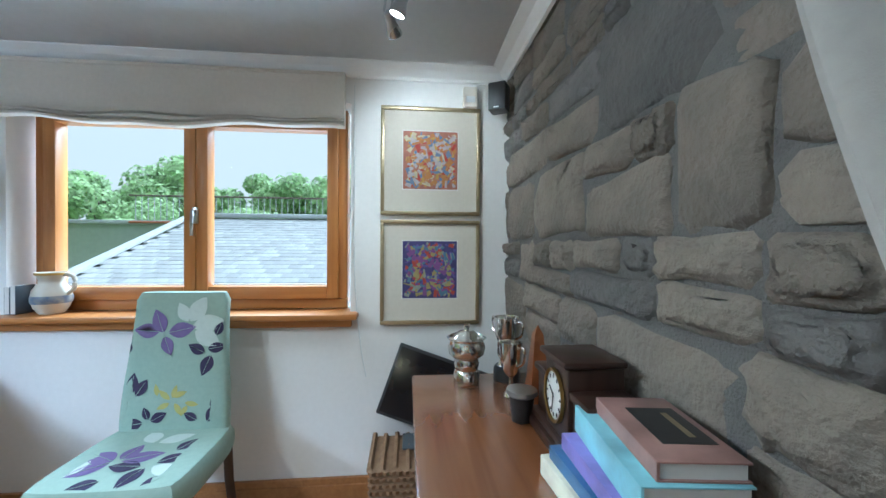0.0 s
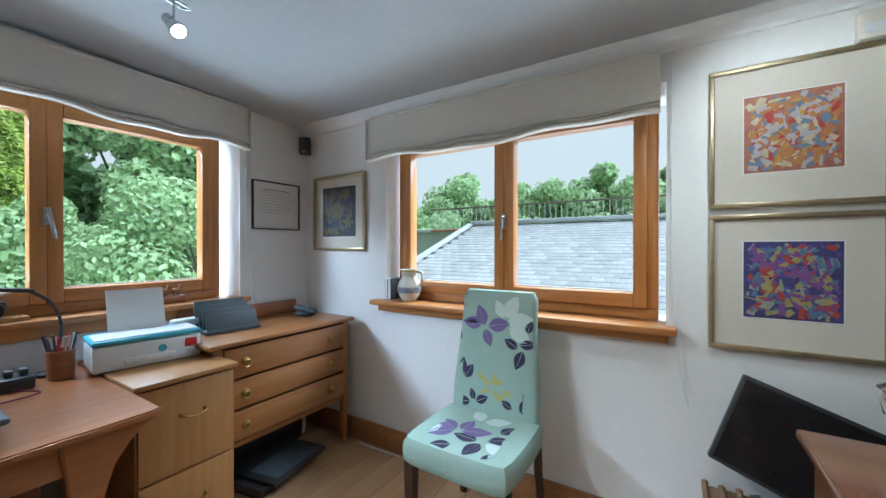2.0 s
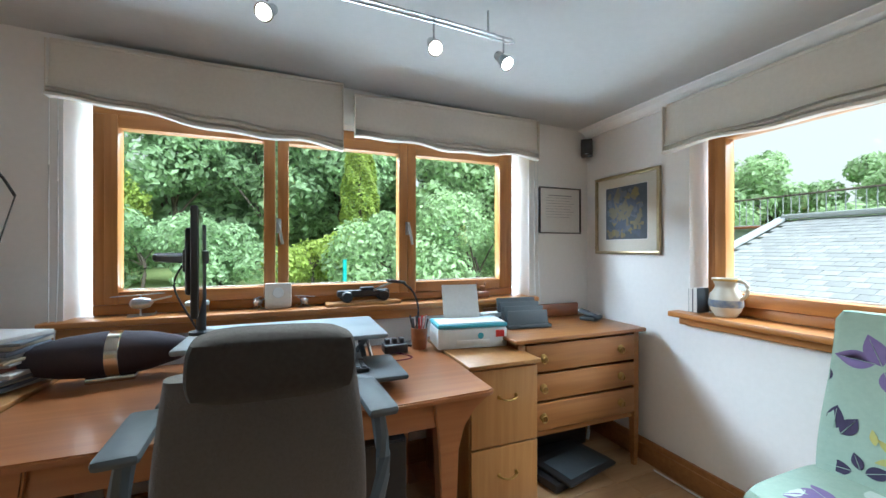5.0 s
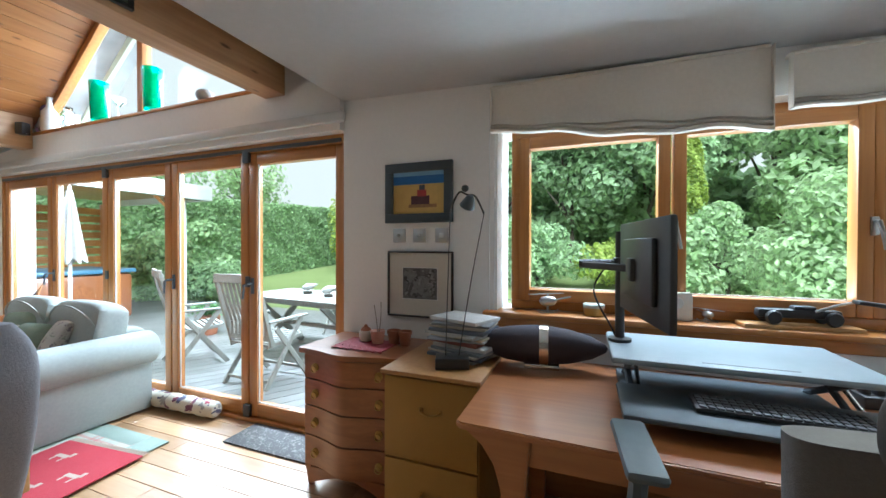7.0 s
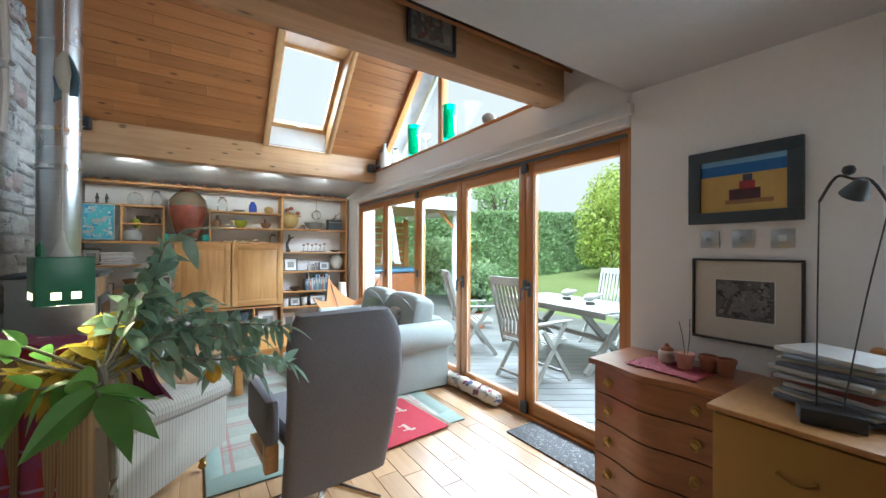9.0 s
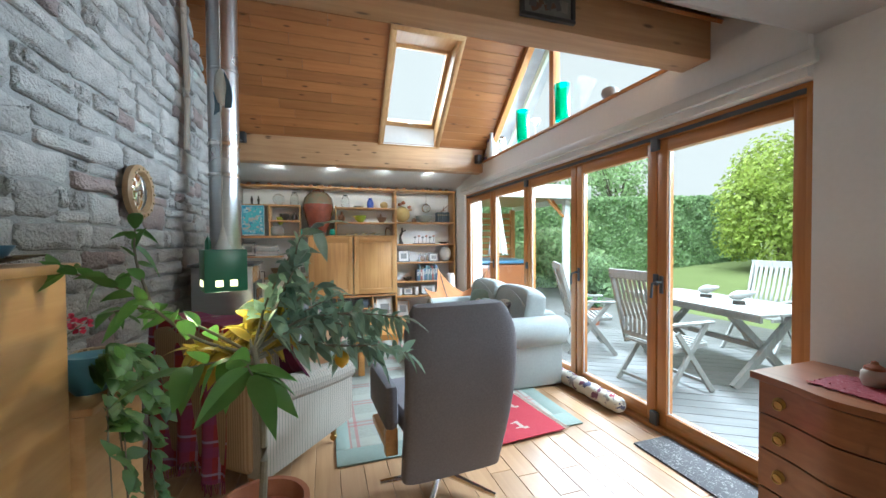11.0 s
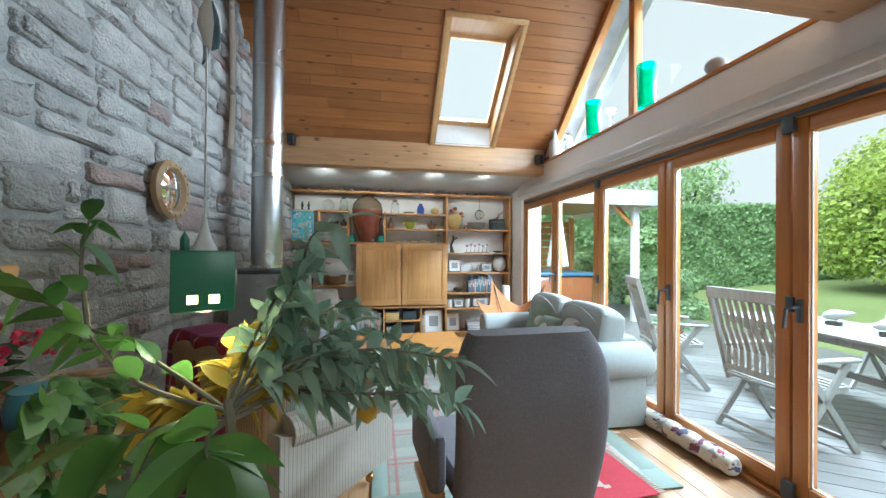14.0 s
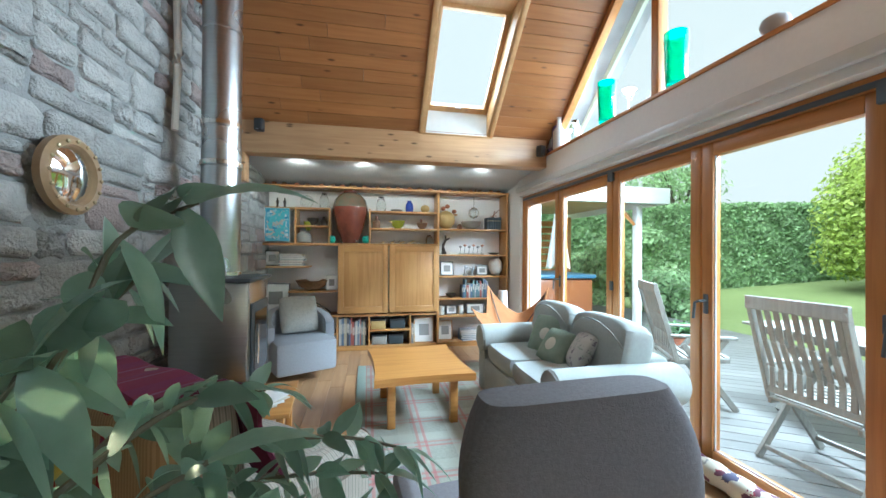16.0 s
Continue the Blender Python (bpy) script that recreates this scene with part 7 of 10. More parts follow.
part("label_card", B(0.085, 0.118, -0.03, 0.03, 0.02, 0.07, 0, pose(0, 0, 0)), M["paper"], ut)
for y in (-2.47, -2.03):
    t = thing("glass_succulent", "spiky teal glass ornament on the cabinet", "ornament", XB - 0.05, y, zA + 0.001, 0, "teal ornaments")
    part("core", lathe(bmesh.new(), [(0.03, 0), (0.05, 0.03), (0.045, 0.08), (0, 0.1)], 14), M["teal"], t)
    for k in range(14):
        a, tl = k * 2.4, 0.3 + 0.9 * (k / 14)
        b = bmesh.new()
        lathe(b, [(0.012, 0), (0.016, 0.03), (0, 0.065)], 6, pose(0, 0, 0.05, 0, 0, math.degrees(a)) @ Matrix.Rotation(tl, 4, "Y"))
        part("spike", b, M["teal"], t)
ware("jug", "cloudy clear glass jug", "jug", -1.95 + 0.12, 1.86, 0.13, 0.2, JAR, M["clear_glass"])
ware("dish", "shallow blue-grey dish on a shelf", "dish", -1.62, 1.86, 0.17, 0.03, BOWL, M["stoneware"])
t = ware("pitcher", "cobalt blue glass pitcher on a shelf", "jug", -1.44, 1.86, 0.11, 0.16, JAR, M["cobalt"])
part("handle", tube(bmesh.new(), curve_pts([(0.05, 0, 0.14), (0.09, 0, 0.12), (0.055, 0, 0.05)], 4), 0.007, 6), M["cobalt"], t)
ware("gourd", "orange-brown dried gourd on a shelf", "gourd", -1.22, 1.86, 0.13, 0.11, BALL, M["ochre"])
ware("bottle", "dark brown pottery bottle", "bottle", -1.89, 1.63, 0.1, 0.17, BOTTLE, M["brown_clay"])
t = ware("bird_bowl", "lime green bird-shaped bowl", "bowl", -1.60, 1.63, 0.2, 0.11, BOWL, M["olive"])
part("beak", lathe(bmesh.new(), [(0.018, 0), (0.01, 0.04), (0, 0.06)], 10, pose(0.085, 0, 0.085, 0, 80)), M["ochre"], t)
t = ware("duck_carving", "brown carved wooden duck on a shelf", "carving", -1.26, 1.63, 0.16, 0.085, BOWL, M["brown_clay"])
part("neck", tube(bmesh.new(), curve_pts([(0.05, 0, 0.05), (0.06, 0, 0.12), (0.075, 0, 0.14)], 4), 0.014, 8), M["brown_clay"], t)
t = thing("driftwood", "pale heap of driftwood and shells", "driftwood", XB - 0.1, -1.58, zA + 0.001)
for i in range(12):
    y = -0.24 + i * 0.042
    part("driftwood_piece", tube(bmesh.new(), [(rng.uniform(-0.05, 0.03), y, 0.012), (rng.uniform(-0.05, 0.05), y + rng.uniform(0.04, 0.1), 0.015 + rng.uniform(0.0, 0.04))], 0.012, 6, 0.007), M["stoneware"] if i % 3 else M["ochre"], t)
t = ware("glass_figure", "clear glass paperweight figure", "ornament", -1.16, zA, 0.1, 0.13, JAR, M["clear_glass"])
# upper left bay
for y, z, w, h, prof, mt_, lb in ((-2.80, 1.88, 0.17, 0.17, BALL, "clear_glass", "round clear glass vase"), (-2.58, 1.88, 0.12, 0.2, JAR, "clear_glass", "tall clear glass jar"), (-2.72, 1.65, 0.16, 0.10, BOWL, "bronze", "dark bronze bowl of odds and ends"), (-2.58, 1.65, 0.1, 0.12, VASE, "bronze", "small bronze vase on a shelf"), (-2.83, zA, 0.2, 0.16, JAR, "stoneware", "stoneware crock with a mottled glaze"), (-2.78, zA + 0.162, 0.12, 0.12, BOWL, "olive", "small olive bowl stacked on a crock")):
    ware("pot", lb, "pot", y, z, w, h, prof, M[mt_])
sp_ = picture("blue and white seascape canvas propped on the shelf", "x", -3.28, -2.98, 1.435, 1.86, -8.83, 0.004, M["paper"], None, art_patches((0.10, 0.36, 0.46), [(0.55, 0.62, 0.64), (0.04, 0.24, 0.40), (0.30, 0.50, 0.56), (0.50, 0.42, 0.36), (0.12, 0.46, 0.50)], 40, 55, 0.03, 0.12))
sp_.matrix_basis = pose(-17.62, 0, 0) @ Matrix.Diagonal((-1, 1, 1, 1))
for y in (-3.17, -3.08):
    t = thing("bronze_figure", "small dark bronze figure on the canvas", "figure", XB - 0.16, y, 1.88, 0, "bronze figures")
    part("figure", lathe(bmesh.new(), [(0.018, 0), (0.012, 0.04), (0.02, 0.08), (0.008, 0.11), (0.012, 0.125), (0, 0.135)], 10), M["bronze"], t)
    o = tagged(t, "small dark bronze figure on a ledge")
part("ledge", B(XB - 0.24, XB - 0.02, -3.334, -2.94, 1.862, 1.879, 0.002), M["cab_wood"], bc)
# right column
ware("gourd", "large round ochre gourd with a short neck", "gourd", -0.92, 1.64, 0.26, 0.26, BALL, M["ochre"])
for y, z in ((-0.96, 1.90), (-0.90, 1.93), (-0.80, 1.86)):
    ware("seed_pod", "small orange dried seed pod", "pod", y, z, 0.07, 0.06, BALL, M["terracotta"], group="seed pods")
part("pod_ledge", B(X_WEST + 0.003, XB - 0.1, -1.034, -0.76, 1.835, 1.855, 0.002), M["cab_wood"], bc)
b = bmesh.new()
lathe(b, [(0, 0), (0.04, 0.01), (0.075, 0.06), (0.075, 0.09), (0.04, 0.14), (0.01, 0.15), (0, 0.15)], 20)
gf = thing("glass_float", "green glass float hung in a net", "float", XB - 0.1, -0.52, 1.80)
part("ball", b, M["clear_glass"], gf)
part("cord", tube(bmesh.new(), [(0, 0, 0.15), (0, 0, 0.335)], 0.003, 5), M["stem"], gf)
for k in range(6):
    a = k * math.pi / 3
    part("net_strand", tube(bmesh.new(), curve_pts([(0, 0, -0.002), (0.055 * math.cos(a), 0.055 * math.sin(a), 0.025), (0.078 * math.cos(a), 0.078 * math.sin(a), 0.075), (0.05 * math.cos(a), 0.05 * math.sin(a), 0.128), (0, 0, 0.155)], 4), 0.0025, 5), M["brass"], gf)
ware("bowl", "wide grey-green pottery bowl", "bowl", -0.55, 1.64, 0.3, 0.11, BOWL, M["stoneware"])
ware("pot", "little brown clay pot", "pot", -0.72, 1.64, 0.08, 0.07, JAR, M["brown_clay"])
for i in range(6):
    t = thing("book", "dark blue cloth-bound book standing in a row", "book", XB - 0.12, -0.32 + i * 0.036, 1.641, 0, "row of dark blue books")
    part("cover", B(-0.07, 0.07, -0.016, 0.016, 0, 0.17 + 0.004 * (i % 3), 0.003), M["frame_slate"], t)
    part("spine_band", B(0.07, 0.0712, -0.0155, 0.0155, 0.12, 0.13), M["gold_frame"], t)
t = thing("sailing_sticks", "wooden stick ornament above a row of books", "ornament", XB - 0.12, -0.20, 1.815)
for p in ([(0, -0.05, 0), (0, 0.07, 0.12)], [(0, -0.02, 0), (0, 0.0, 0.1)], [(0, -0.06, 0.02), (0, 0.03, 0.03)]):
    part("stick", tube(bmesh.new(), p, 0.006, 6), M["mahogany"], t)


def figurine(label, y, z, h, mat, seed):
    """A small abstract cast figure on a block."""
    t = thing("figurine", label, "figurine", XB - 0.1, y, z + 0.001)
    r = random.Random(seed)
    b = bmesh.new()
    box(b, -0.025, 0.025, -0.03, 0.03, 0, h * 0.15, 0.003)
    tube(b, curve_pts([(0, 0, h * 0.14), (0.01, r.uniform(-0.02, 0.02), h * 0.45), (0, r.uniform(-0.03, 0.03), h * 0.75), (0, r.uniform(-0.03, 0.03), h)], 4), h * 0.09, 8, h * 0.05)
    tube(b, [(0, 0.0, h * 0.7), (0, r.choice((-1, 1)) * h * 0.3, h * 0.85)], h * 0.045, 6)
    part("cast_figure", b, mat, t)


figurine("dark bronze leaping figure on a block", -0.95, 1.28, 0.27, M["bronze"], 1)
t = thing("dried_flower_stand", "pink dried flower heads on a dark stand", "ornament", XB - 0.1, -0.56, 1.281)
part("base", B(-0.02, 0.02, -0.19, 0.19, 0, 0.012, 0.003), M["bronze"], t)
for i in range(6):
    y = -0.16 + i * 0.064
    s_ = part("stalk", tube(bmesh.new(), [(0, y, 0.012), (0, y + 0.01, 0.09 + 0.02 * (i % 2))], 0.003, 5), M["bronze"], t)
    part("flower_head", lathe(bmesh.new(), [(0, -0.02), (0.02, -0.01), (0.026, 0.005), (0, 0.02)], 10, pose(0, y + 0.01, 0.11 + 0.02 * (i % 2))), M["pink_pot"] if i % 2 else M["stoneware"], s_)
ware("dish", "flat dark dish with a pale rim", "dish", -0.2, 1.28, 0.18, 0.03, BOWL, M["bronze"])


def small_frame(label, y, z, w, h, x=None):
    t = thing("photo_frame", label, "frame", (XB - 0.12) if x is None else x, y, z + 0.002)
    m = pose(0, 0, 0, 0, -10)
    for q in ((-w / 2, w / 2, 0, 0.012), (-w / 2, w / 2, h - 0.012, h)):
        part("frame_rail", B(-0.008, 0.008, q[0], q[1], q[2], q[3], 0.002, m), M["frame_black"] if "black" in label or "dark" in label else M["cab_wood"] if "wood" in label else M["white_glaze"], t)
    for q in (-w / 2, w / 2 - 0.012):
        part("frame_stile", B(-0.008, 0.008, q, q + 0.012, 0.012, h - 0.012, 0.002, m), M["frame_black"] if "black" in label or "dark" in label else M["cab_wood"] if "wood" in label else M["white_glaze"], t)
    part("mount", B(-0.002, 0.002, -w / 2 + 0.012, w / 2 - 0.012, 0.012, h - 0.012, 0, m), M["paper"], t)
    part("picture", B(0.002, 0.003, -w * 0.25, w * 0.25, h * 0.28, h * 0.72, 0, m), M["stoneware"], t)


small_frame("dark photograph frame with a pale mount", -0.90, 0.98, 0.19, 0.2)
figurine("pale pottery figure on a shelf", -0.64, 0.98, 0.14, M["stoneware"], 3)
figurine("pale pottery bird figure", -0.54, 0.98, 0.13, M["stoneware"], 5)
small_frame("black photograph frame on the shelf", -0.38, 0.98, 0.17, 0.14)
ware("vase", "round white stoneware vase", "vase", -0.18, 0.98, 0.21, 0.26, BALL, M["white_glaze"])
COL = [(0.10, 0.16, 0.26), (0.5, 0.5, 0.48), (0.3, 0.32, 0.34), (0.07, 0.08, 0.1), (0.35, 0.1, 0.08), (0.45, 0.4, 0.28), (0.12, 0.2, 0.22)]
for i, c in enumerate(COL):
    M["spine%d" % i] = surface("book_spine_%d" % i, c, tuple(v * 0.8 for v in c), 20, 0.45, bump=0.05)


def book_row(y0, y1, z, hmin, hmax, label, seed, x=None):
    r = random.Random(seed)
    y = y0
    while y < y1 - 0.015:
        w = r.uniform(0.014, 0.034)
        h = r.uniform(hmin, hmax)
        t = thing("book", label, "book", (XB - 0.11) if x is None else x, y + w / 2, z + 0.001, 0, label)
        k = "spine%d" % r.randrange(len(COL))
        part("cover", B(-0.07, 0.07, -w / 2, w / 2 - 0.001, 0, h, 0.002), M[k], t)
        part("title_bar", B(0.07, 0.0708, -w * 0.22, w * 0.22, h * 0.45, h * 0.8), M["mount"], t)
        y += w


book_row(-0.70, -0.30, 0.67, 0.17, 0.27, "upright book in a short row", 4)
ware("dish", "small dark dish on a shelf", "dish", -0.84, 0.67, 0.16, 0.06, BOWL, M["bronze"])
ware("mug", "plain white china mug on a shelf", "mug", -0.98, 0.43, 0.09, 0.12, [(0.45, 0), (0.5, 0.05), (0.5, 1), (0.45, 1), (0.42, 0.1), (0, 0.1)], M["white_glaze"])
small_frame("dark photograph frame lying low", -0.83, 0.43, 0.16, 0.13)
ware("mug", "plain white china mug on a shelf", "mug", -0.70, 0.43, 0.09, 0.13, [(0.45, 0), (0.5, 0.05), (0.5, 1), (0.45, 1), (0.42, 0.1), (0, 0.1)], M["white_glaze"])
small_frame("dark photograph frame on a low shelf", -0.48, 0.43, 0.26, 0.15)
ware("pot", "grey stoneware pot on a shelf", "pot", -0.26, 0.43, 0.12, 0.13, JAR, M["stoneware"])
small_frame("pale wood frame with a small print", -0.92, 0.07, 0.21, 0.27)
for i in range(6):
    t = thing("book", "flat book lying in a low pile", "book", XB - 0.12, -0.55, 0.071 + i * 0.024, rng.uniform(-8, 8), "low pile of books")
    part("cover", B(-0.1, 0.1, -0.16, 0.16, 0, 0.022, 0.002), M["spine%d" % ((i * 3) % 7)], t)
    part("page_block", B(-0.094, 0.1005, -0.155, 0.155, 0.003, 0.019), M["paper"], t)
# left bays
for i in range(7):
    t = thing("book", "flat book lying in a pile on a shelf", "book", XB - 0.12, -2.98 + rng.uniform(-0.02, 0.02), 1.121 + i * 0.022, rng.uniform(-10, 10), "pile of flat books")
    part("cover", B(-0.1, 0.1, -0.15, 0.15, 0, 0.02, 0.002), M["spine%d" % ((i * 2) % 7)], t)
    part("page_block", B(-0.094, 0.1005, -0.145, 0.145, 0.003, 0.017), M["paper"], t)
small_frame("dark photograph frame beside flat books", -3.22, 1.12, 0.18, 0.2)
ware("basket_bowl", "wide woven grey basket bowl", "basket", -2.72, 0.80, 0.42, 0.13, BOWL, M["wicker"])
small_frame("white openwork photograph frame", -2.47, 0.80, 0.14, 0.2, XB - 0.06)
small_frame("large dark frame with a figure drawing", -3.18, 0.51, 0.34, 0.38)
t = thing("pale_headphones", "pale curved leather straps in a heap", "straps", XB - 0.12, -2.68, 0.481)
for i in range(5):
    part("strap", tube(bmesh.new(), curve_pts([(-0.05 + 0.02 * i, -0.18 + 0.03 * i, 0.015), (0, -0.06, 0.16 - 0.02 * i), (0.03, 0.1, 0.10), (0.0, 0.2 - 0.03 * i, 0.012)], 5), 0.012, 6), M["blind"] if i % 2 else M["bronze"], t)
book_row(-2.37, -2.20, 0.062, 0.34, 0.37, "tall black box file", 9)
book_row(-2.20, -2.00, 0.062, 0.27, 0.36, "tall upright folder on a shelf", 10)
for y, z, lb, c in ((-1.86, 0.27, "toy car in a box", "ochre"), (-1.60, 0.27, "dark navy box", "frame_slate"), (-1.84, 0.06, "clear glass jar of odds", "clear_glass"), (-1.62, 0.06, "navy box on the lowest shelf", "frame_slate")):
    t = thing("storage_box", lb + " in the bookcase", "box", XB - 0.12, y, z + 0.001)
    part("body", B(-0.08, 0.08, -0.1, 0.1, 0, 0.11, 0.008), M[c] if c != "clear_glass" else M["stoneware"], t)
    part("lid", B(-0.083, 0.083, -0.103, 0.103, 0.11, 0.13, 0.006), M["black"], t)
small_frame("pale wood frame with a portrait etching", -1.23, 0.06, 0.28, 0.35, XB - 0.06)
book_row(-1.41, -1.36, 0.062, 0.2, 0.28, "thin upright booklet on a shelf", 17)
for i, z in enumerate((0.24, 0.062)):
    for k in range(3):
        t = thing("book", "flat red or dark book in a corner pile", "book", XB - 0.12, -2.63, z + 0.001 + k * 0.03, rng.uniform(-6, 6), "corner pile of books")
        part("cover", B(-0.1, 0.1, -0.13, 0.13, 0, 0.028, 0.002), M[("red", "spine3", "spine2")[k]], t)
        part("page_block", B(-0.094, 0.1005, -0.125, 0.125, 0.003, 0.025), M["paper"], t)
# row of small pebbles along the top
for i in range(22):
    t = thing("pebble", "small brown carved pebble on the bookcase top", "pebble", XB - 0.05, -3.2 + i * 0.145 + rng.uniform(-0.02, 0.02), 2.166, rng.uniform(0, 180), "pebbles on the bookcase")
    part("stone", lathe(bmesh.new(), [(0, 0), (0.028, 0.004), (0.036, 0.016), (0.024, 0.03), (0, 0.034)], 10), M["brown_clay"] if i % 2 else M["terracotta"], t)
for y in (-2.235, -0.52):
    t = thing("glass_stopper", "tall clear glass stopper on the bookcase top", "ornament", XB - 0.02, y, 2.166)
    part("stem", lathe(bmesh.new(), [(0.02, 0), (0.008, 0.03), (0.03, 0.055), (0.012, 0.08), (0.016, 0.10), (0, 0.125)], 14), M["clear_glass"], t)
# downlights in the soffit
for y in (-2.75, -2.05, -1.35, -0.68):
    t = thing("downlight", "small recessed halogen downlight, lit", "light", -7.92, y, 2.312, 0, "soffit downlights")
    part("bezel", lathe(bmesh.new(), [(0.028, 0.004), (0.042, 0.004), (0.044, -0.004), (0.03, -0.008)], 20, None, False), M["steel"], t)
    part("lens", lathe(bmesh.new(), [(0.0, -0.002), (0.028, -0.003)], 20, None, False), M["bulb"], t)
    spot("shelf_downlight", (-7.90, y, 2.255), (-8.95, y, 1.75), 7, 130)


# ---------------------------------------------------------------- living space: seats, tables, rugs
rug = thing("rug", "large sage green rug with crossing red lines", "rug", -6.6, -1.25, 0.002)
part("field", B(-1.5, 1.5, -0.84, 0.84, 0, 0.010, 0.003), M["rug"], rug)
part("border", B(1.38, 1.555, -0.85, 0.85, 0, 0.0104, 0.003), M["rug_edge"], rug)
part("border", B(-1.5, 1.38, 0.72, 0.85, 0, 0.0104, 0.003), M["rug_edge"], rug)
part("border", B(-1.5, 1.38, -0.85, -0.76, 0, 0.0104, 0.003), M["rug_edge"], rug)
rr = thing("rug", "small crimson wool rug with pale motifs and fringe", "rug", -5.28, -1.05, 0.0135, 5)
part("field", B(-0.34, 0.32, -0.5, 0.44, 0, 0.008, 0.003), M["red_rug"], rr)
M["motif"] = surface("pale_rug_motif", (0.50, 0.40, 0.32), (0.45, 0.35, 0.28), 80, 0.95, bump=0.4)
for k, (x, y) in enumerate(((0.15, 0.18), (0.02, 0.05), (0.2, -0.25), (-0.15, 0.3))):
    b = bmesh.new()
    box(b, x - 0.05, x + 0.05, y - 0.014, y + 0.014, 0.008, 0.0088)
    for q in (-0.04, 0.03):
        box(b, x + q, x + q + 0.012, y - 0.05, y - 0.014, 0.008, 0.0088)
    box(b, x + 0.04, x + 0.065, y + 0.0, y + 0.04, 0.008, 0.0088)
    part("animal_motif", b, M["motif"], rr)
b = bmesh.new()
for i in range(44):
    x = -0.34 + i * 0.015
    box(b, x, x + 0.006, 0.44, 0.475 + rng.uniform(0, 0.012), 0.001, 0.005)
part("fringe", b, M["motif"], rr)
dm = thing("door_mat", "dark grey door mat with a pale leaf print", "mat", -4.335, -0.135, 0.001)
part("mat_body", B(-0.385, 0.385, -0.135, 0.14, 0, 0.012, 0.004), M["mat"], dm)
dr = thing("draught_excluder", "stuffed draught excluder in a spotted leaf print", "cushion", -5.56, -0.055, 0.07, 1.5)
b = bmesh.new()
n_ = 22
prof_ = [(0.0, -0.50), (0.045, -0.495)] + [(0.062 + 0.005 * math.sin(i * 1.7), -0.47 + i * 0.94 / n_) for i in range(n_ + 1)] + [(0.045, 0.495), (0.0, 0.50)]
lathe(b, prof_, 18, pose(0, 0, 0, 0, 90))
part("body", b, M["sausage"], dr)

so = thing("sofa", "two-seat sofa in pale sage loose covers", "sofa", -6.46, -0.50, 0, 0)
part("skirt", B(-0.72, 0.72, -0.43, 0.40, 0.015, 0.34, 0.025), M["sofa"], so)
for i in range(2):
    b = bmesh.new()
    cushion(b, 0.58, 0.66, 0.16, 0.15, 8, pose(-0.295 + 0.59 * i, -0.10, 0.41))
    part("seat_cushion", b, M["sofa"], so)
b = bmesh.new()
box(b, -0.68, 0.68, 0.22, 0.42, 0.1, 0.66, 0.07, None, 4)
part("back", b, M["sofa"], so)
for i in range(2):
    b = bmesh.new()
    cushion(b, 0.66, 0.22, 0.44, 0.3, 10, pose(-0.34 + 0.68 * i, 0.17, 0.66, -12))
    part("back_cushion", b, M["sofa"], so)
    bp = bmesh.new()
    pts = [(-0.34 + 0.68 * i + 0.31 * math.cos(a), 0.09 - 0.05 * math.sin(a), 0.66 + 0.2 * math.sin(a)) for a in [k * math.pi / 12 for k in range(13)]]
    tube(bp, pts, 0.005, 6)
    part("piping", bp, M["sofa"], so)
for sx in (-1, 1):
    b = bmesh.new()
    box(b, sx * 0.68 - 0.10, sx * 0.68 + 0.08, -0.44, 0.40, 0.015, 0.52, 0.03)
    lathe(b, [(0.0, -0.45), (0.115, -0.45), (0.13, -0.435), (0.135, 0.0), (0.13, 0.40), (0.11, 0.425), (0, 0.425)], 22, pose(sx * 0.70, 0, 0.50, -90))
    part("arm", b, M["sofa"], so)
    bp = bmesh.new()
    tube(bp, [(sx * 0.70 + 0.122 * math.cos(a), -0.448, 0.50 + 0.122 * math.sin(a)) for a in [k * math.pi / 8 - 0.3 for k in range(11)]], 0.005, 6)
    part("piping", bp, M["sofa"], so)
M["cush_green"] = surface("grey_green_cushion_cloth", (0.20, 0.26, 0.20), (0.26, 0.31, 0.25), 25, 0.9, bump=0.4)
M["cush_print"] = blots("leaf_print_cushion_cloth", (0.48, 0.46, 0.42), [(0.2, 0.17, 0.2), (0.3, 0.33, 0.28)], 18, amount=0.3)
for lb, x, y, z, rx, rz, s, mt_ in (("grey-green cushion with a dog motif on the sofa", -6.70, -0.47, 0.60, 62, 25, 0.36, "cush_green"), ("small grey-green cushion leaning on the sofa", -6.45, -0.54, 0.57, 55, 10, 0.30, "cush_green"), ("pale leaf-print cushion on the sofa", -6.22, -0.46, 0.60, 60, -20, 0.30, "cush_print")):
    t = thing("cushion", lb, "cushion", x, y, z, rz, "scatter cushions")
    b = bmesh.new()
    cushion(b, s, s, 0.14, 0.6, 8, pose(0, 0, 0, rx))
    part("cover", b, M[mt_], t)
    if "dog" in lb or "small" in lb:
        b = bmesh.new()
        lathe(b, [(0, 0.072), (0.05, 0.071), (0.06, 0.066)], 14, pose(0, 0, 0, rx) , False)
        part("motif_patch", b, M["mount"], t, "pale dog motif patch")

ct = thing("coffee_table", "low honey oak coffee table with a shaped top", "table", -6.84, -1.60, 0.0125, 3)
b = bmesh.new()


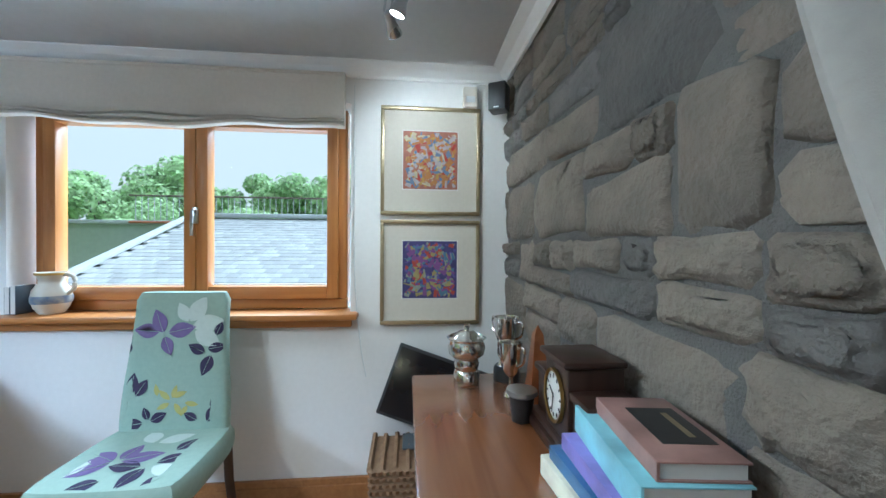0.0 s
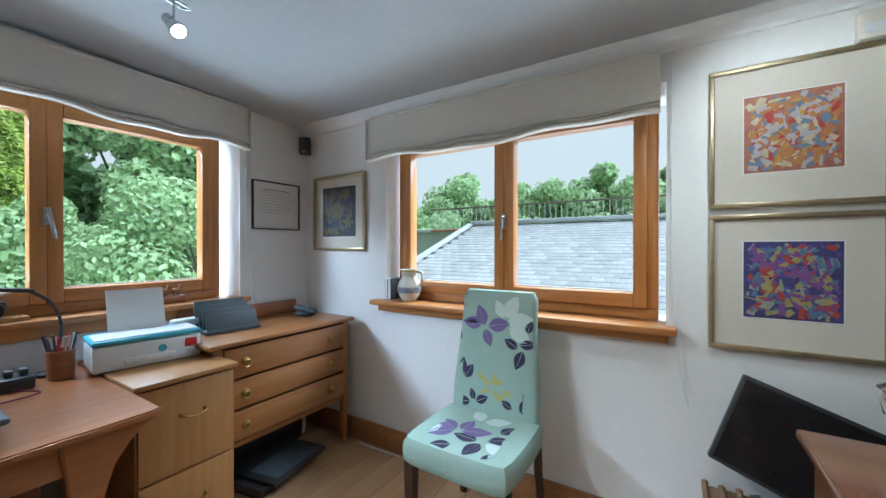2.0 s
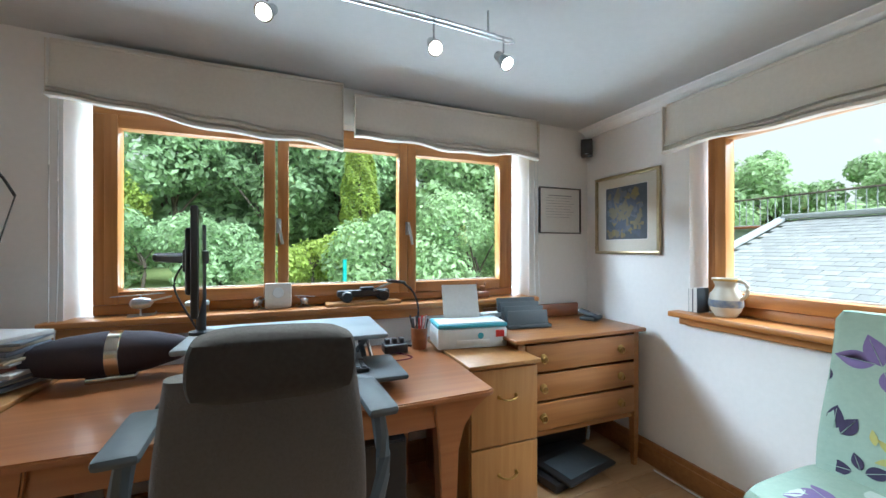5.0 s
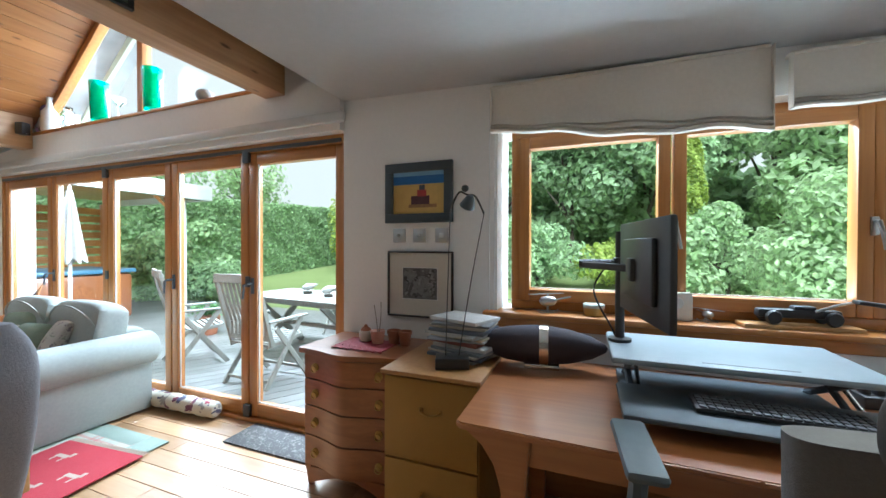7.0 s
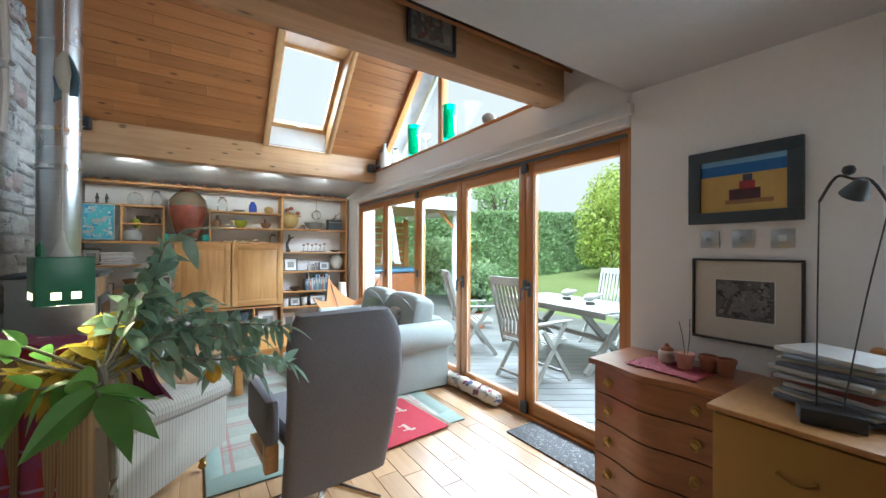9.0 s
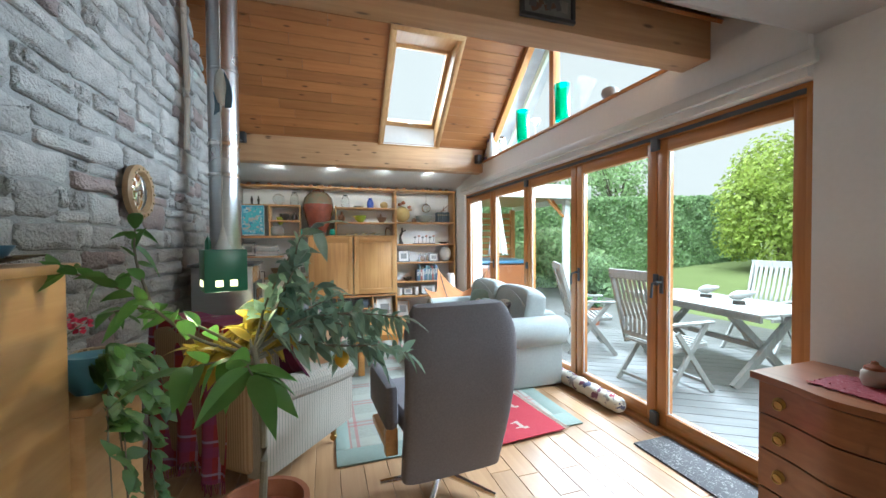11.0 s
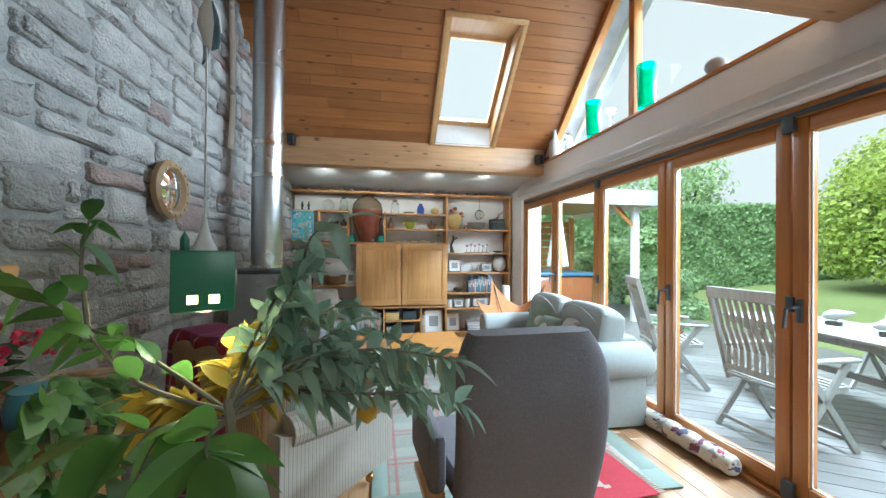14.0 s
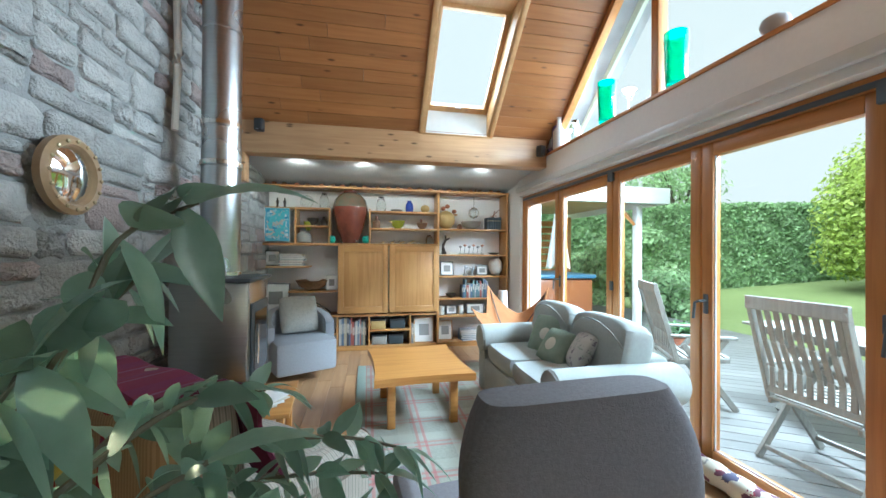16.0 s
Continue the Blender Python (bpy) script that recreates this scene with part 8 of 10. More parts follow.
sheet(b, lambda u, v: Vector(((u - 0.5) * (0.84 + 0.05 * (2 * v - 1) ** 2), (v - 0.5) * (0.70 + 0.05 * (2 * u - 1) ** 2), 0.35)), 10, 10, -0.055)
part("top", b, M["table_oak"], ct)
for sx in (-1, 1):
    for sy in (-1, 1):
        part("leg", B(sx * 0.30 - 0.03, sx * 0.30 + 0.03, sy * 0.24 - 0.03, sy * 0.24 + 0.03, 0, 0.352, 0.006), M["table_oak"], ct)

# striped armchair with tartan throw
ac = thing("armchair", "oatmeal striped armchair on brass castors", "armchair", -5.30, -2.56, 0.012, -129)
part("seat_base", B(-0.33, 0.33, -0.38, 0.30, 0.16, 0.36, 0.03), M["armchair"], ac)
b = bmesh.new()
cushion(b, 0.52, 0.58, 0.16, 0.15, 8, pose(0, -0.08, 0.42))
part("seat_cushion", b, M["armchair"], ac)
b = bmesh.new()
box(b, -0.36, 0.36, 0.24, 0.37, 0.16, 0.86, 0.05, Matrix.Translation((0, 0, 0)) @ Matrix.Shear("XZ", 4, (0, 0)), 4)
part("back", b, M["armchair_side"], ac)
b = bmesh.new()
cushion(b, 0.56, 0.2, 0.5, 0.3, 8, pose(0, 0.17, 0.64, -8))
part("back_cushion", b, M["armchair"], ac)
for sx in (-1, 1):
    def armfn(u, v, sx=sx):
        y = -0.40 + 0.68 * u
        a = 2 * math.pi * v
        zc = 0.47 + 0.07 * u ** 1.5
        return Vector((sx * 0.37 + 0.07 * math.cos(a), y, zc + 0.075 * math.sin(a)))
    b = bmesh.new()
    sheet(b, armfn, 14, 16)
    bmesh.ops.remove_doubles(b, verts=b.verts[:], dist=0.0005)
    bmesh.ops.holes_fill(b, edges=[e for e in b.edges if e.is_boundary])
    side = [(-0.385, 0.15), (0.34, 0.15), (0.34, 0.56)] + [(-0.385 + 0.68 * k / 8, 0.47 + 0.07 * (k / 8) ** 1.5) for k in range(8, -1, -1)]
    v0, v1 = [[b.verts.new((x, y, z)) for y, z in side] for x in (sx * 0.37 - 0.052, sx * 0.37 + 0.052)]
    fs = [b.faces.new(v0), b.faces.new(v1[::-1])] + [b.faces.new((v0[i], v1[i], v1[(i + 1) % len(side)], v0[(i + 1) % len(side)])) for i in range(len(side))]
    bmesh.ops.recalc_face_normals(b, faces=fs)
    part("arm", b, M["armchair"], ac, smooth=False)
    bp = bmesh.new()
    tube(bp, [(sx * 0.37 + 0.07 * math.cos(a), -0.402, 0.47 + 0.075 * math.sin(a)) for a in [k * math.pi / 8 for k in range(17)]], 0.005, 6)
    part("piping", bp, M["armchair"], ac)
    for y in (-0.33, 0.30):
        lg = part("leg", lathe(bmesh.new(), [(0.016, 0.055), (0.024, 0.09), (0.03, 0.16)], 14, pose(sx * 0.31, y, 0)), M["mahogany"], ac)
        part("castor", lathe(bmesh.new(), [(0, -0.012), (0.02, -0.012), (0.022, 0), (0.02, 0.012), (0, 0.012)], 14, pose(sx * 0.31, y, 0.022, 90, 0, 20)), M["brass"], lg, "brass castor")
        part("castor_cup", lathe(bmesh.new(), [(0.008, 0.03), (0.018, 0.045), (0.019, 0.07)], 14, pose(sx * 0.31, y, 0)), M["brass"], lg)
th = thing("tartan_throw", "red tartan wool throw draped over the armchair back", "throw", 0, 0, 0)


def throw(u, v):
    y = -2.78 + 0.62 * u
    s = v * 1.35
    ripple = 0.022 * math.sin(u * 19 + 0.6 * math.sin(v * 5)) * min(1, max(0, (v - 0.25) * 3))
    if s < 0.30:
        return Vector((-4.79 - (0.30 - s) * 0.45, y + 0.03 * (0.3 - s), 0.895 - (0.30 - s) * 0.9))
    if s < 0.50:
        return Vector((-4.79 + (s - 0.30), y, 0.897 + 0.006 * math.sin(u * 12)))
    d = s - 0.50
    return Vector((-4.585 + 0.05 * d + ripple, y + 0.05 * d * math.sin(u * 4), 0.89 - d * (0.86 + 0.05 * math.sin(u * 9))))


part("cloth", sheet(bmesh.new(), throw, 44, 44, 0.006), M["tartan"], th)
b = bmesh.new()
for i in range(60):
    u = i / 59
    e = throw(u, 1.0)
    tube(b, [e, e + Vector((0.01 * rng.uniform(-1, 1), 0.01 * rng.uniform(-1, 1), -0.06))], 0.0025, 4)
part("fringe", b, M["tartan"], th)
ps_ = thing("plum_blanket", "plum wool blanket folded over the armchair seat back", "blanket", 0, 0, 0)


def plum(u, v):
    y = -2.18 + 0.18 * u
    s = v * 0.62
    if s < 0.2:
        return Vector((-4.62 - s, y, 0.90 + 0.01 * math.sin(u * 9)))
    d = s - 0.2
    return Vector((-4.82 - 0.25 * d + 0.012 * math.sin(u * 14), y + 0.04 * math.sin(v * 7), 0.90 - 0.8 * d))


part("cloth", sheet(bmesh.new(), plum, 14, 24, 0.012), M["plum"], ps_)
for e in (th, ps_):
    e.matrix_basis = pose(-5.30, -2.56, 0, 0, 0, -39) @ pose(4.93, 2.40, 0)

# grey reclining chair seen from behind
gc = thing("recliner_chair", "tall grey wool swivel chair with wooden arms", "chair", -4.62, -1.56, 0.012, -86)


def gback(u, v):
    a = 2 * math.pi * u
    w = 0.278 - 0.02 * (1 - v) ** 2 - 0.055 * max(0, v - 0.82) / 0.18 * max(0, v - 0.82) / 0.18
    cx, cy = math.copysign(abs(math.cos(a)) ** 0.3, math.cos(a)), math.copysign(abs(math.sin(a)) ** 0.6, math.sin(a))
    z = 0.16 + 0.85 * v
    yy = 0.205 + 0.075 * math.sin(v * 3.1 - 0.5) + 0.05 * (v - 0.5) - 0.13 * max(0, v - 0.75) ** 1.2
    return Vector((w * cx, yy - 0.1 + 0.055 * cy, z))


b = bmesh.new()
sheet(b, gback, 40, 26)
bmesh.ops.remove_doubles(b, verts=b.verts[:], dist=0.0005)
bmesh.ops.holes_fill(b, edges=[e for e in b.edges if e.is_boundary])
part("backrest", b, M["grey_cloth"], gc)
b = bmesh.new()
cushion(b, 0.5, 0.52, 0.14, 0.2, 8, pose(0, -0.20, 0.42))
part("seat", b, M["grey_cloth"], gc)
for sx in (-1, 1):
    b = bmesh.new()
    box(b, sx * 0.30 - 0.035, sx * 0.30 + 0.035, -0.36, 0.04, 0.40, 0.62, 0.03)
    part("arm_pad", b, M["grey_cloth"], gc)
    part("arm_frame", B(sx * 0.30 - 0.03, sx * 0.30 + 0.03, -0.02, 0.03, 0.28, 0.41, 0.006), M["cab_wood"], gc, "pale wooden arm frame")
    part("arm_rail", B(sx * 0.30 - 0.02, sx * 0.30 + 0.02, -0.36, 0.0, 0.28, 0.32, 0.006), M["cab_wood"], gc)
part("column", lathe(bmesh.new(), [(0.03, 0.05), (0.03, 0.2), (0.02, 0.2), (0.02, 0.36)], 18, pose(0, -0.12, 0)), M["chrome"], gc)
for k in range(5):
    a = radians(72 * k + 130)
    b = bmesh.new()
    tube(b, [(0, -0.12, 0.06), (0.32 * math.cos(a), -0.12 + 0.32 * math.sin(a), 0.022)], 0.02, 8, 0.013)
    part("base_leg", b, M["chrome"], gc)

# butterfly chair, tub chair, side table, stove
bf = thing("butterfly_chair", "tan leather butterfly chair on a thin black frame", "chair", -7.85, -0.36, 0, -125)


def sling(u, v):
    x, y = (u - 0.5) * 2, (v - 0.5) * 2
    z = 0.38 + 0.21 * (abs(x) ** 2.2) + 0.27 * max(0, -y) ** 1.6 * (0.65 + 0.5 * abs(x)) + 0.10 * max(0, y) ** 2 * abs(x)
    return Vector((x * (0.30 + 0.08 * abs(y)), y * 0.36 - 0.05 * x * x * y, z))


part("leather_sling", sheet(bmesh.new(), sling, 18, 18, 0.006), M["tan_leather"], bf)
for sx in (-1, 1):
    part("frame_bar", tube(bmesh.new(), curve_pts([(sx * 0.36, -0.33, 0.86), (sx * 0.12, -0.05, 0.43), (-sx * 0.28, 0.30, 0.01), (sx * 0.28, 0.32, 0.01), (-sx * 0.1, 0.05, 0.3), (-sx * 0.28, -0.3, 0.01)], 6), 0.007, 6), M["black"], bf)
tc_ = thing("tub_chair", "pale grey tub armchair with a knitted cushion", "armchair", -7.95, -2.72, 0, 115)
part("seat", B(-0.3, 0.3, -0.35, 0.3, 0.1, 0.42, 0.04), M["grey_chair"], tc_)


def tub(u, v):
    a = math.pi * (-0.08 + 1.16 * u)
    r = 0.36
    return Vector((r * math.cos(a), -0.02 + r * math.sin(a) * 1.0, 0.1 + (0.44 + 0.17 * math.sin(max(0, min(1, u)) * math.pi)) * v))


part("shell_back", sheet(bmesh.new(), tub, 24, 10, 0.09), M["grey_chair"], tc_)
M["knit"] = blots("knitted_cushion_cloth", (0.50, 0.50, 0.46), [(0.38, 0.38, 0.36), (0.58, 0.56, 0.52)], 40, amount=0.4)
t = thing("cushion", "pale knitted cushion in the tub chair", "cushion", -8.0, -2.70, 0.62, 115)
part("cover", cushion(bmesh.new(), 0.4, 0.4, 0.13, 0.6, 8, pose(0, 0.1, 0, 70)), M["knit"], t)
stv = thing("stove", "tall grey steel wood-burning stove", "stove", -6.48, -2.95, 0)
part("body", B(-0.24, 0.24, -0.22, 0.22, 0.05, 1.12, 0.012), M["steel"], stv)
part("plinth", B(-0.22, 0.22, -0.2, 0.2, 0, 0.05), M["black"], stv)
part("top_plate", B(-0.26, 0.26, -0.24, 0.24, 1.12, 1.145, 0.006), M["grey_plastic"], stv)
dd = part("door", B(-0.19, 0.19, 0.22, 0.235, 0.45, 0.98, 0.006), M["grey_plastic"], stv)
part("door_glass", B(-0.14, 0.14, 0.235, 0.238, 0.52, 0.92), M["screen"], dd)
part("handle", tube(bmesh.new(), [(0.16, 0.26, 0.6), (0.16, 0.26, 0.85)], 0.008, 8), M["chrome"], dd)
fl = thing("flue_pipe", "polished steel twin-wall flue rising by the stone wall", "flue", -6.48, -2.97, 1.146)
part("pipe", lathe(bmesh.new(), [(0.118, 0), (0.118, 0.72), (0.123, 0.725), (0.123, 0.74), (0.118, 0.745), (0.118, 0.98), (0.123, 0.985), (0.123, 1.0), (0.118, 1.005), (0.118, 1.62), (0.123, 1.625), (0.123, 1.64), (0.118, 1.645), (0.118, 2.4)], 28), M["steel"], fl)
for z in (0.0, 0.73, 0.99):
    part("clamp_band", lathe(bmesh.new(), [(0.121, z), (0.127, z + 0.004), (0.127, z + 0.03), (0.121, z + 0.034)], 28, None, False), M["chrome"], fl)
rp = tagged(obj("rope", tube(bmesh.new(), curve_pts([(-6.45, -3.24, 2.1), (-6.46, -3.23, 2.6), (-6.44, -3.24, 3.2), (-6.45, -3.24, 3.5)], 8), 0.022, 8), M["blind"], True), "thick plaited pale rope hanging on a stone wall", "rope")
mi = thing("porthole_mirror", "round gilt convex mirror on a stone wall", "mirror", -5.60, -3.265, 1.635, 180)
mR = pose(0, 0, 0, 90)
part("frame_ring", lathe(bmesh.new(), [(0.125, 0.0), (0.165, 0.0), (0.168, 0.03), (0.15, 0.045), (0.13, 0.04), (0.122, 0.02)], 36, mR, False), surface("dull_gilt_wood", (0.40, 0.27, 0.14), (0.28, 0.18, 0.09), 20, 0.45, bump=0.2), mi, "gilded round frame")
part("convex_glass", lathe(bmesh.new(), [(0.0, 0.045), (0.05, 0.042), (0.09, 0.034), (0.125, 0.018)], 36, mR, False), surface("silvered_mirror", (0.9, 0.9, 0.9), (0.88, 0.88, 0.88), 5, 0.02, metal=1, bump=0), mi)
for k in range(16):
    a = k * math.pi / 8
    part("frame_ball", lathe(bmesh.new(), [(0, -0.009), (0.008, -0.004), (0.009, 0), (0.008, 0.004), (0, 0.009)], 8, mR @ pose(0.145 * math.cos(a), 0.145 * math.sin(a), 0.046)), M["gold_frame"], mi)
stt = thing("side_table", "small honey wood side table with papers", "table", -5.95, -2.62, 0.0, 5)
part("top", B(-0.25, 0.25, -0.22, 0.22, 0.48, 0.505, 0.006), M["table_oak"], stt)
for sx in (-0.2, 0.2):
    for sy in (-0.17, 0.17):
        part("leg", B(sx - 0.018, sx + 0.018, sy - 0.018, sy + 0.018, 0, 0.48, 0.004), M["table_oak"], stt)
for i in range(4):
    t = thing("newspaper", "folded newspaper on the side table", "paper", -5.93, -2.58, 0.506 + i * 0.006, 10 + i * 17, "papers")
    part("sheets", B(-0.14, 0.14, -0.1, 0.1, 0, 0.0055, 0.001), M["paper"] if i % 2 else M["mount"], t)

# tall pine cabinet and low pine unit against the stone wall
tp = thing("pine_cabinet", "tall plain pine cabinet against the stone wall", "cabinet", 0, 0, 0)
part("body", B(-4.14, -3.05, -3.27, -2.85, 0.0, 1.235, 0.006), M["pine_pale"], tp)
part("top", B(-4.17, -3.03, -3.28, -2.83, 1.235, 1.262, 0.006), M["pine_pale"], tp)
lu = thing("pine_bench", "low pine unit with a basket and pots on top", "cabinet", 0, 0, 0)
part("body", B(-4.50, -4.145, -3.27, -2.82, 0.0, 0.815, 0.006), M["pine_pale"], lu)
part("top", B(-4.525, -4.145, -3.28, -2.80, 0.815, 0.838, 0.005), M["pine_pale"], lu)
M["blue_dish"] = surface("blue_glazed_dish", (0.06, 0.14, 0.22), (0.08, 0.18, 0.26), 20, 0.35, bump=0.1)
for lb, x, y, w, h, mt_ in (("blue glazed dish with cut stems", -3.98, -2.96, 0.17, 0.05, "blue_dish"), ("dark slate dish on a cabinet", -3.86, -2.98, 0.2, 0.03, "bronze")):
    t = thing("dish", lb, "dish", x, y, 1.263)
    part("body", lathe(bmesh.new(), [(r * w, q * h) for r, q in BOWL], 24), M[mt_], t)
t = thing("dried_leaves", "dark dried leaves lying on the cabinet top", "leaves", -4.08, -2.92, 1.263)
for i in range(7):
    b = bmesh.new()
    sheet(b, lambda u, v, i=i: Vector(((u - 0.5) * 0.11 + 0.01 * i, (v - 0.5) * 0.04 * math.sin(math.pi * min(0.98, max(0.02, u))) - 0.06 + 0.02 * i, 0.004 + 0.01 * abs(v - 0.5) + 0.003 * i)), 8, 4, 0.001)
    part("leaf", b, M["bronze"] if i % 2 else M["stem"], t)
bk = thing("basket", "small woven straw basket on a pine unit", "basket", -4.42, -2.90, 0.839, 10)
M["straw"] = surface("pale_straw", (0.50, 0.40, 0.27), (0.36, 0.26, 0.16), 40, 0.85, bump=0.5)
for i in range(7):
    z = 0.008 + i * 0.013
    w, d = 0.10 + i * 0.003, 0.08 + i * 0.003
    b = bmesh.new()
    pts = []
    for k in range(33):
        a = 2 * math.pi * k / 32
        cx, cy = math.copysign(abs(math.cos(a)) ** 0.4, math.cos(a)), math.copysign(abs(math.sin(a)) ** 0.4, math.sin(a))
        q = 0.003 * (-1) ** (k + i)
        pts.append(((w + q) * cx, (d + q) * cy, z))
    tube(b, pts, 0.0075, 5)
    part("weave_strand", b, M["straw"], bk)
part("bottom", B(-0.1, 0.1, -0.08, 0.08, 0, 0.008), M["straw"], bk)
bp_ = thing("plant_pot", "round blue glazed plant pot on a pine unit", "pot", -4.30, -2.88, 0.839)
part("body", lathe(bmesh.new(), [(0.04, 0), (0.065, 0.04), (0.07, 0.08), (0.06, 0.12), (0.055, 0.12), (0, 0.1)], 24), surface("sky_blue_glaze", (0.10, 0.28, 0.36), (0.08, 0.22, 0.30), 20, 0.3, bump=0.1), bp_)


# ---------------------------------------------------------------- indoor plants
def leaf_mesh(bm, base, direction, up, ln, wd, droop=0.3, fold=0.25, n=5):
    """A pointed leaf, folded along its rib and drooping to its tip."""
    d = Vector(direction).normalized()
    s = d.cross(Vector(up))
    s = s.normalized() if s.length > 1e-3 else Vector((1, 0, 0))
    u = s.cross(d)
    rows = []
    for i in range(n + 1):
        t = i / n
        w = wd * math.sin(math.pi * (0.04 + 0.96 * t) ** 0.8) if i < n else 0
        c = Vector(base) + d * ln * t - Vector((0, 0, 1)) * droop * ln * t * t
        rows.append((c + s * w + u * fold * w, c, c - s * w + u * fold * w))
    vs = [[bm.verts.new(p) for p in r] for r in rows[:-1]]
    tip = bm.verts.new(rows[-1][1])
    for a, b_ in zip(vs, vs[1:]):
        bm.faces.new((a[0], a[1], b_[1], b_[0]))
        bm.faces.new((a[1], a[2], b_[2], b_[1]))
    bm.faces.new((vs[-1][0], vs[-1][1], tip))
    bm.faces.new((vs[-1][1], vs[-1][2], tip))


tree = thing("lemon_tree", "potted lemon tree with long leafy branches and one lemon", "plant", -3.95, -2.33, 0)
part("stand", lathe(bmesh.new(), [(0.14, 0), (0.14, 0.02), (0.03, 0.04), (0.03, 0.28), (0.13, 0.30), (0.13, 0.315), (0, 0.315)], 24), M["mahogany"], tree, "turned wooden plant stand")
part("pot", lathe(bmesh.new(), [(0.085, 0.316), (0.115, 0.55), (0.128, 0.552), (0.128, 0.585), (0.112, 0.585), (0.10, 0.54), (0, 0.54)], 28), M["terracotta"], tree, "terracotta pot")
part("trunk", tube(bmesh.new(), curve_pts([(0, 0, 0.53), (0.008, 0.01, 0.75), (-0.01, -0.005, 0.95), (-0.03, -0.02, 1.02)], 6), 0.011, 8, 0.008), M["stem"], tree)
branches = [
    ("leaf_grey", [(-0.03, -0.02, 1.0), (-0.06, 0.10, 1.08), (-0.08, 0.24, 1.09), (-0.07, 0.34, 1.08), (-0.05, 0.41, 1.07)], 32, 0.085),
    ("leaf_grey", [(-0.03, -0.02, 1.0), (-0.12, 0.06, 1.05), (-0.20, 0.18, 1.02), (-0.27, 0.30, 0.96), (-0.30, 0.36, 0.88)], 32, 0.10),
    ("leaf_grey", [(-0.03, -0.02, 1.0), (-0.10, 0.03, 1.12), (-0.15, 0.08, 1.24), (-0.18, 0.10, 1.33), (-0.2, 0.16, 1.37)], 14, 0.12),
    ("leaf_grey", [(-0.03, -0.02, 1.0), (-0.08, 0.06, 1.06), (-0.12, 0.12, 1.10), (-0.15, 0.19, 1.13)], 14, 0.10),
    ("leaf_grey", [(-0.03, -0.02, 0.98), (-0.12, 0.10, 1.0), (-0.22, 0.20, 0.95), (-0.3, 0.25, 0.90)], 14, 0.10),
    ("leaf_yellow", [(-0.03, -0.02, 1.0), (-0.10, -0.04, 1.03), (-0.16, -0.06, 1.06), (-0.2, -0.04, 1.10)], 26, 0.09),
    ("leaf_yellow", [(-0.03, -0.02, 0.98), (-0.04, -0.08, 1.0), (-0.05, -0.16, 1.02)], 16, 0.09),
    ("leaf_yellow", [(-0.03, -0.02, 0.99), (-0.08, 0.02, 1.03), (-0.13, 0.05, 1.10)], 14, 0.085),
    ("leaf", [(-0.03, -0.02, 1.0), (-0.02, -0.16, 1.06), (-0.08, -0.30, 1.16), (-0.12, -0.42, 1.22), (-0.14, -0.52, 1.24)], 14, 0.11),
    ("leaf", [(-0.03, -0.02, 1.0), (-0.10, -0.18, 1.08), (-0.2, -0.34, 1.12), (-0.3, -0.46, 1.10)], 12, 0.105),
    ("leaf", [(-0.08, -0.28, 1.15), (-0.15, -0.34, 1.27), (-0.2, -0.36, 1.36)], 7, 0.10),
    ("leaf", [(-0.03, -0.02, 0.98), (0.05, -0.02, 0.99), (0.10, 0.0, 0.98)], 6, 0.15),
    ("leaf", [(-0.03, -0.02, 0.98), (0.02, -0.09, 1.0), (0.05, -0.16, 1.0)], 5, 0.14),
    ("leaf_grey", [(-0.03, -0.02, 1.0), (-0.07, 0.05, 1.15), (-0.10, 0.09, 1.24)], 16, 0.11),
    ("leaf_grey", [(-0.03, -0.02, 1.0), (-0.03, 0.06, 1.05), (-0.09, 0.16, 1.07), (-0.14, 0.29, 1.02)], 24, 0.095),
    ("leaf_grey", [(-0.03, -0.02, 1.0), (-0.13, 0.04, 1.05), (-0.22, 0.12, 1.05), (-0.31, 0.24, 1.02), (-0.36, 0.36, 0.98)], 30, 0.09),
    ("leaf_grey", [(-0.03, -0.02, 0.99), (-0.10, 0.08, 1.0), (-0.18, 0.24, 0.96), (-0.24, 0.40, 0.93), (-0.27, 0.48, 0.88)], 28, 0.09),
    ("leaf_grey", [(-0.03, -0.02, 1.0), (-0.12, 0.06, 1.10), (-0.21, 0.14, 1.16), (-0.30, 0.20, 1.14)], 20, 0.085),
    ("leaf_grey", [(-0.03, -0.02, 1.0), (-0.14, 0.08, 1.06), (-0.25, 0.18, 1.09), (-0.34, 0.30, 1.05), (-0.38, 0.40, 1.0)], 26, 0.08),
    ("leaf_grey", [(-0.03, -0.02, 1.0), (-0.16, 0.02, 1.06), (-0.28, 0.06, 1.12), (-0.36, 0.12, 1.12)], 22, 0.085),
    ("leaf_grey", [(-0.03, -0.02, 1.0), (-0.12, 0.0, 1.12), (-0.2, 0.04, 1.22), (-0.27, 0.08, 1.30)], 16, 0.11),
]
lr = random.Random(77)
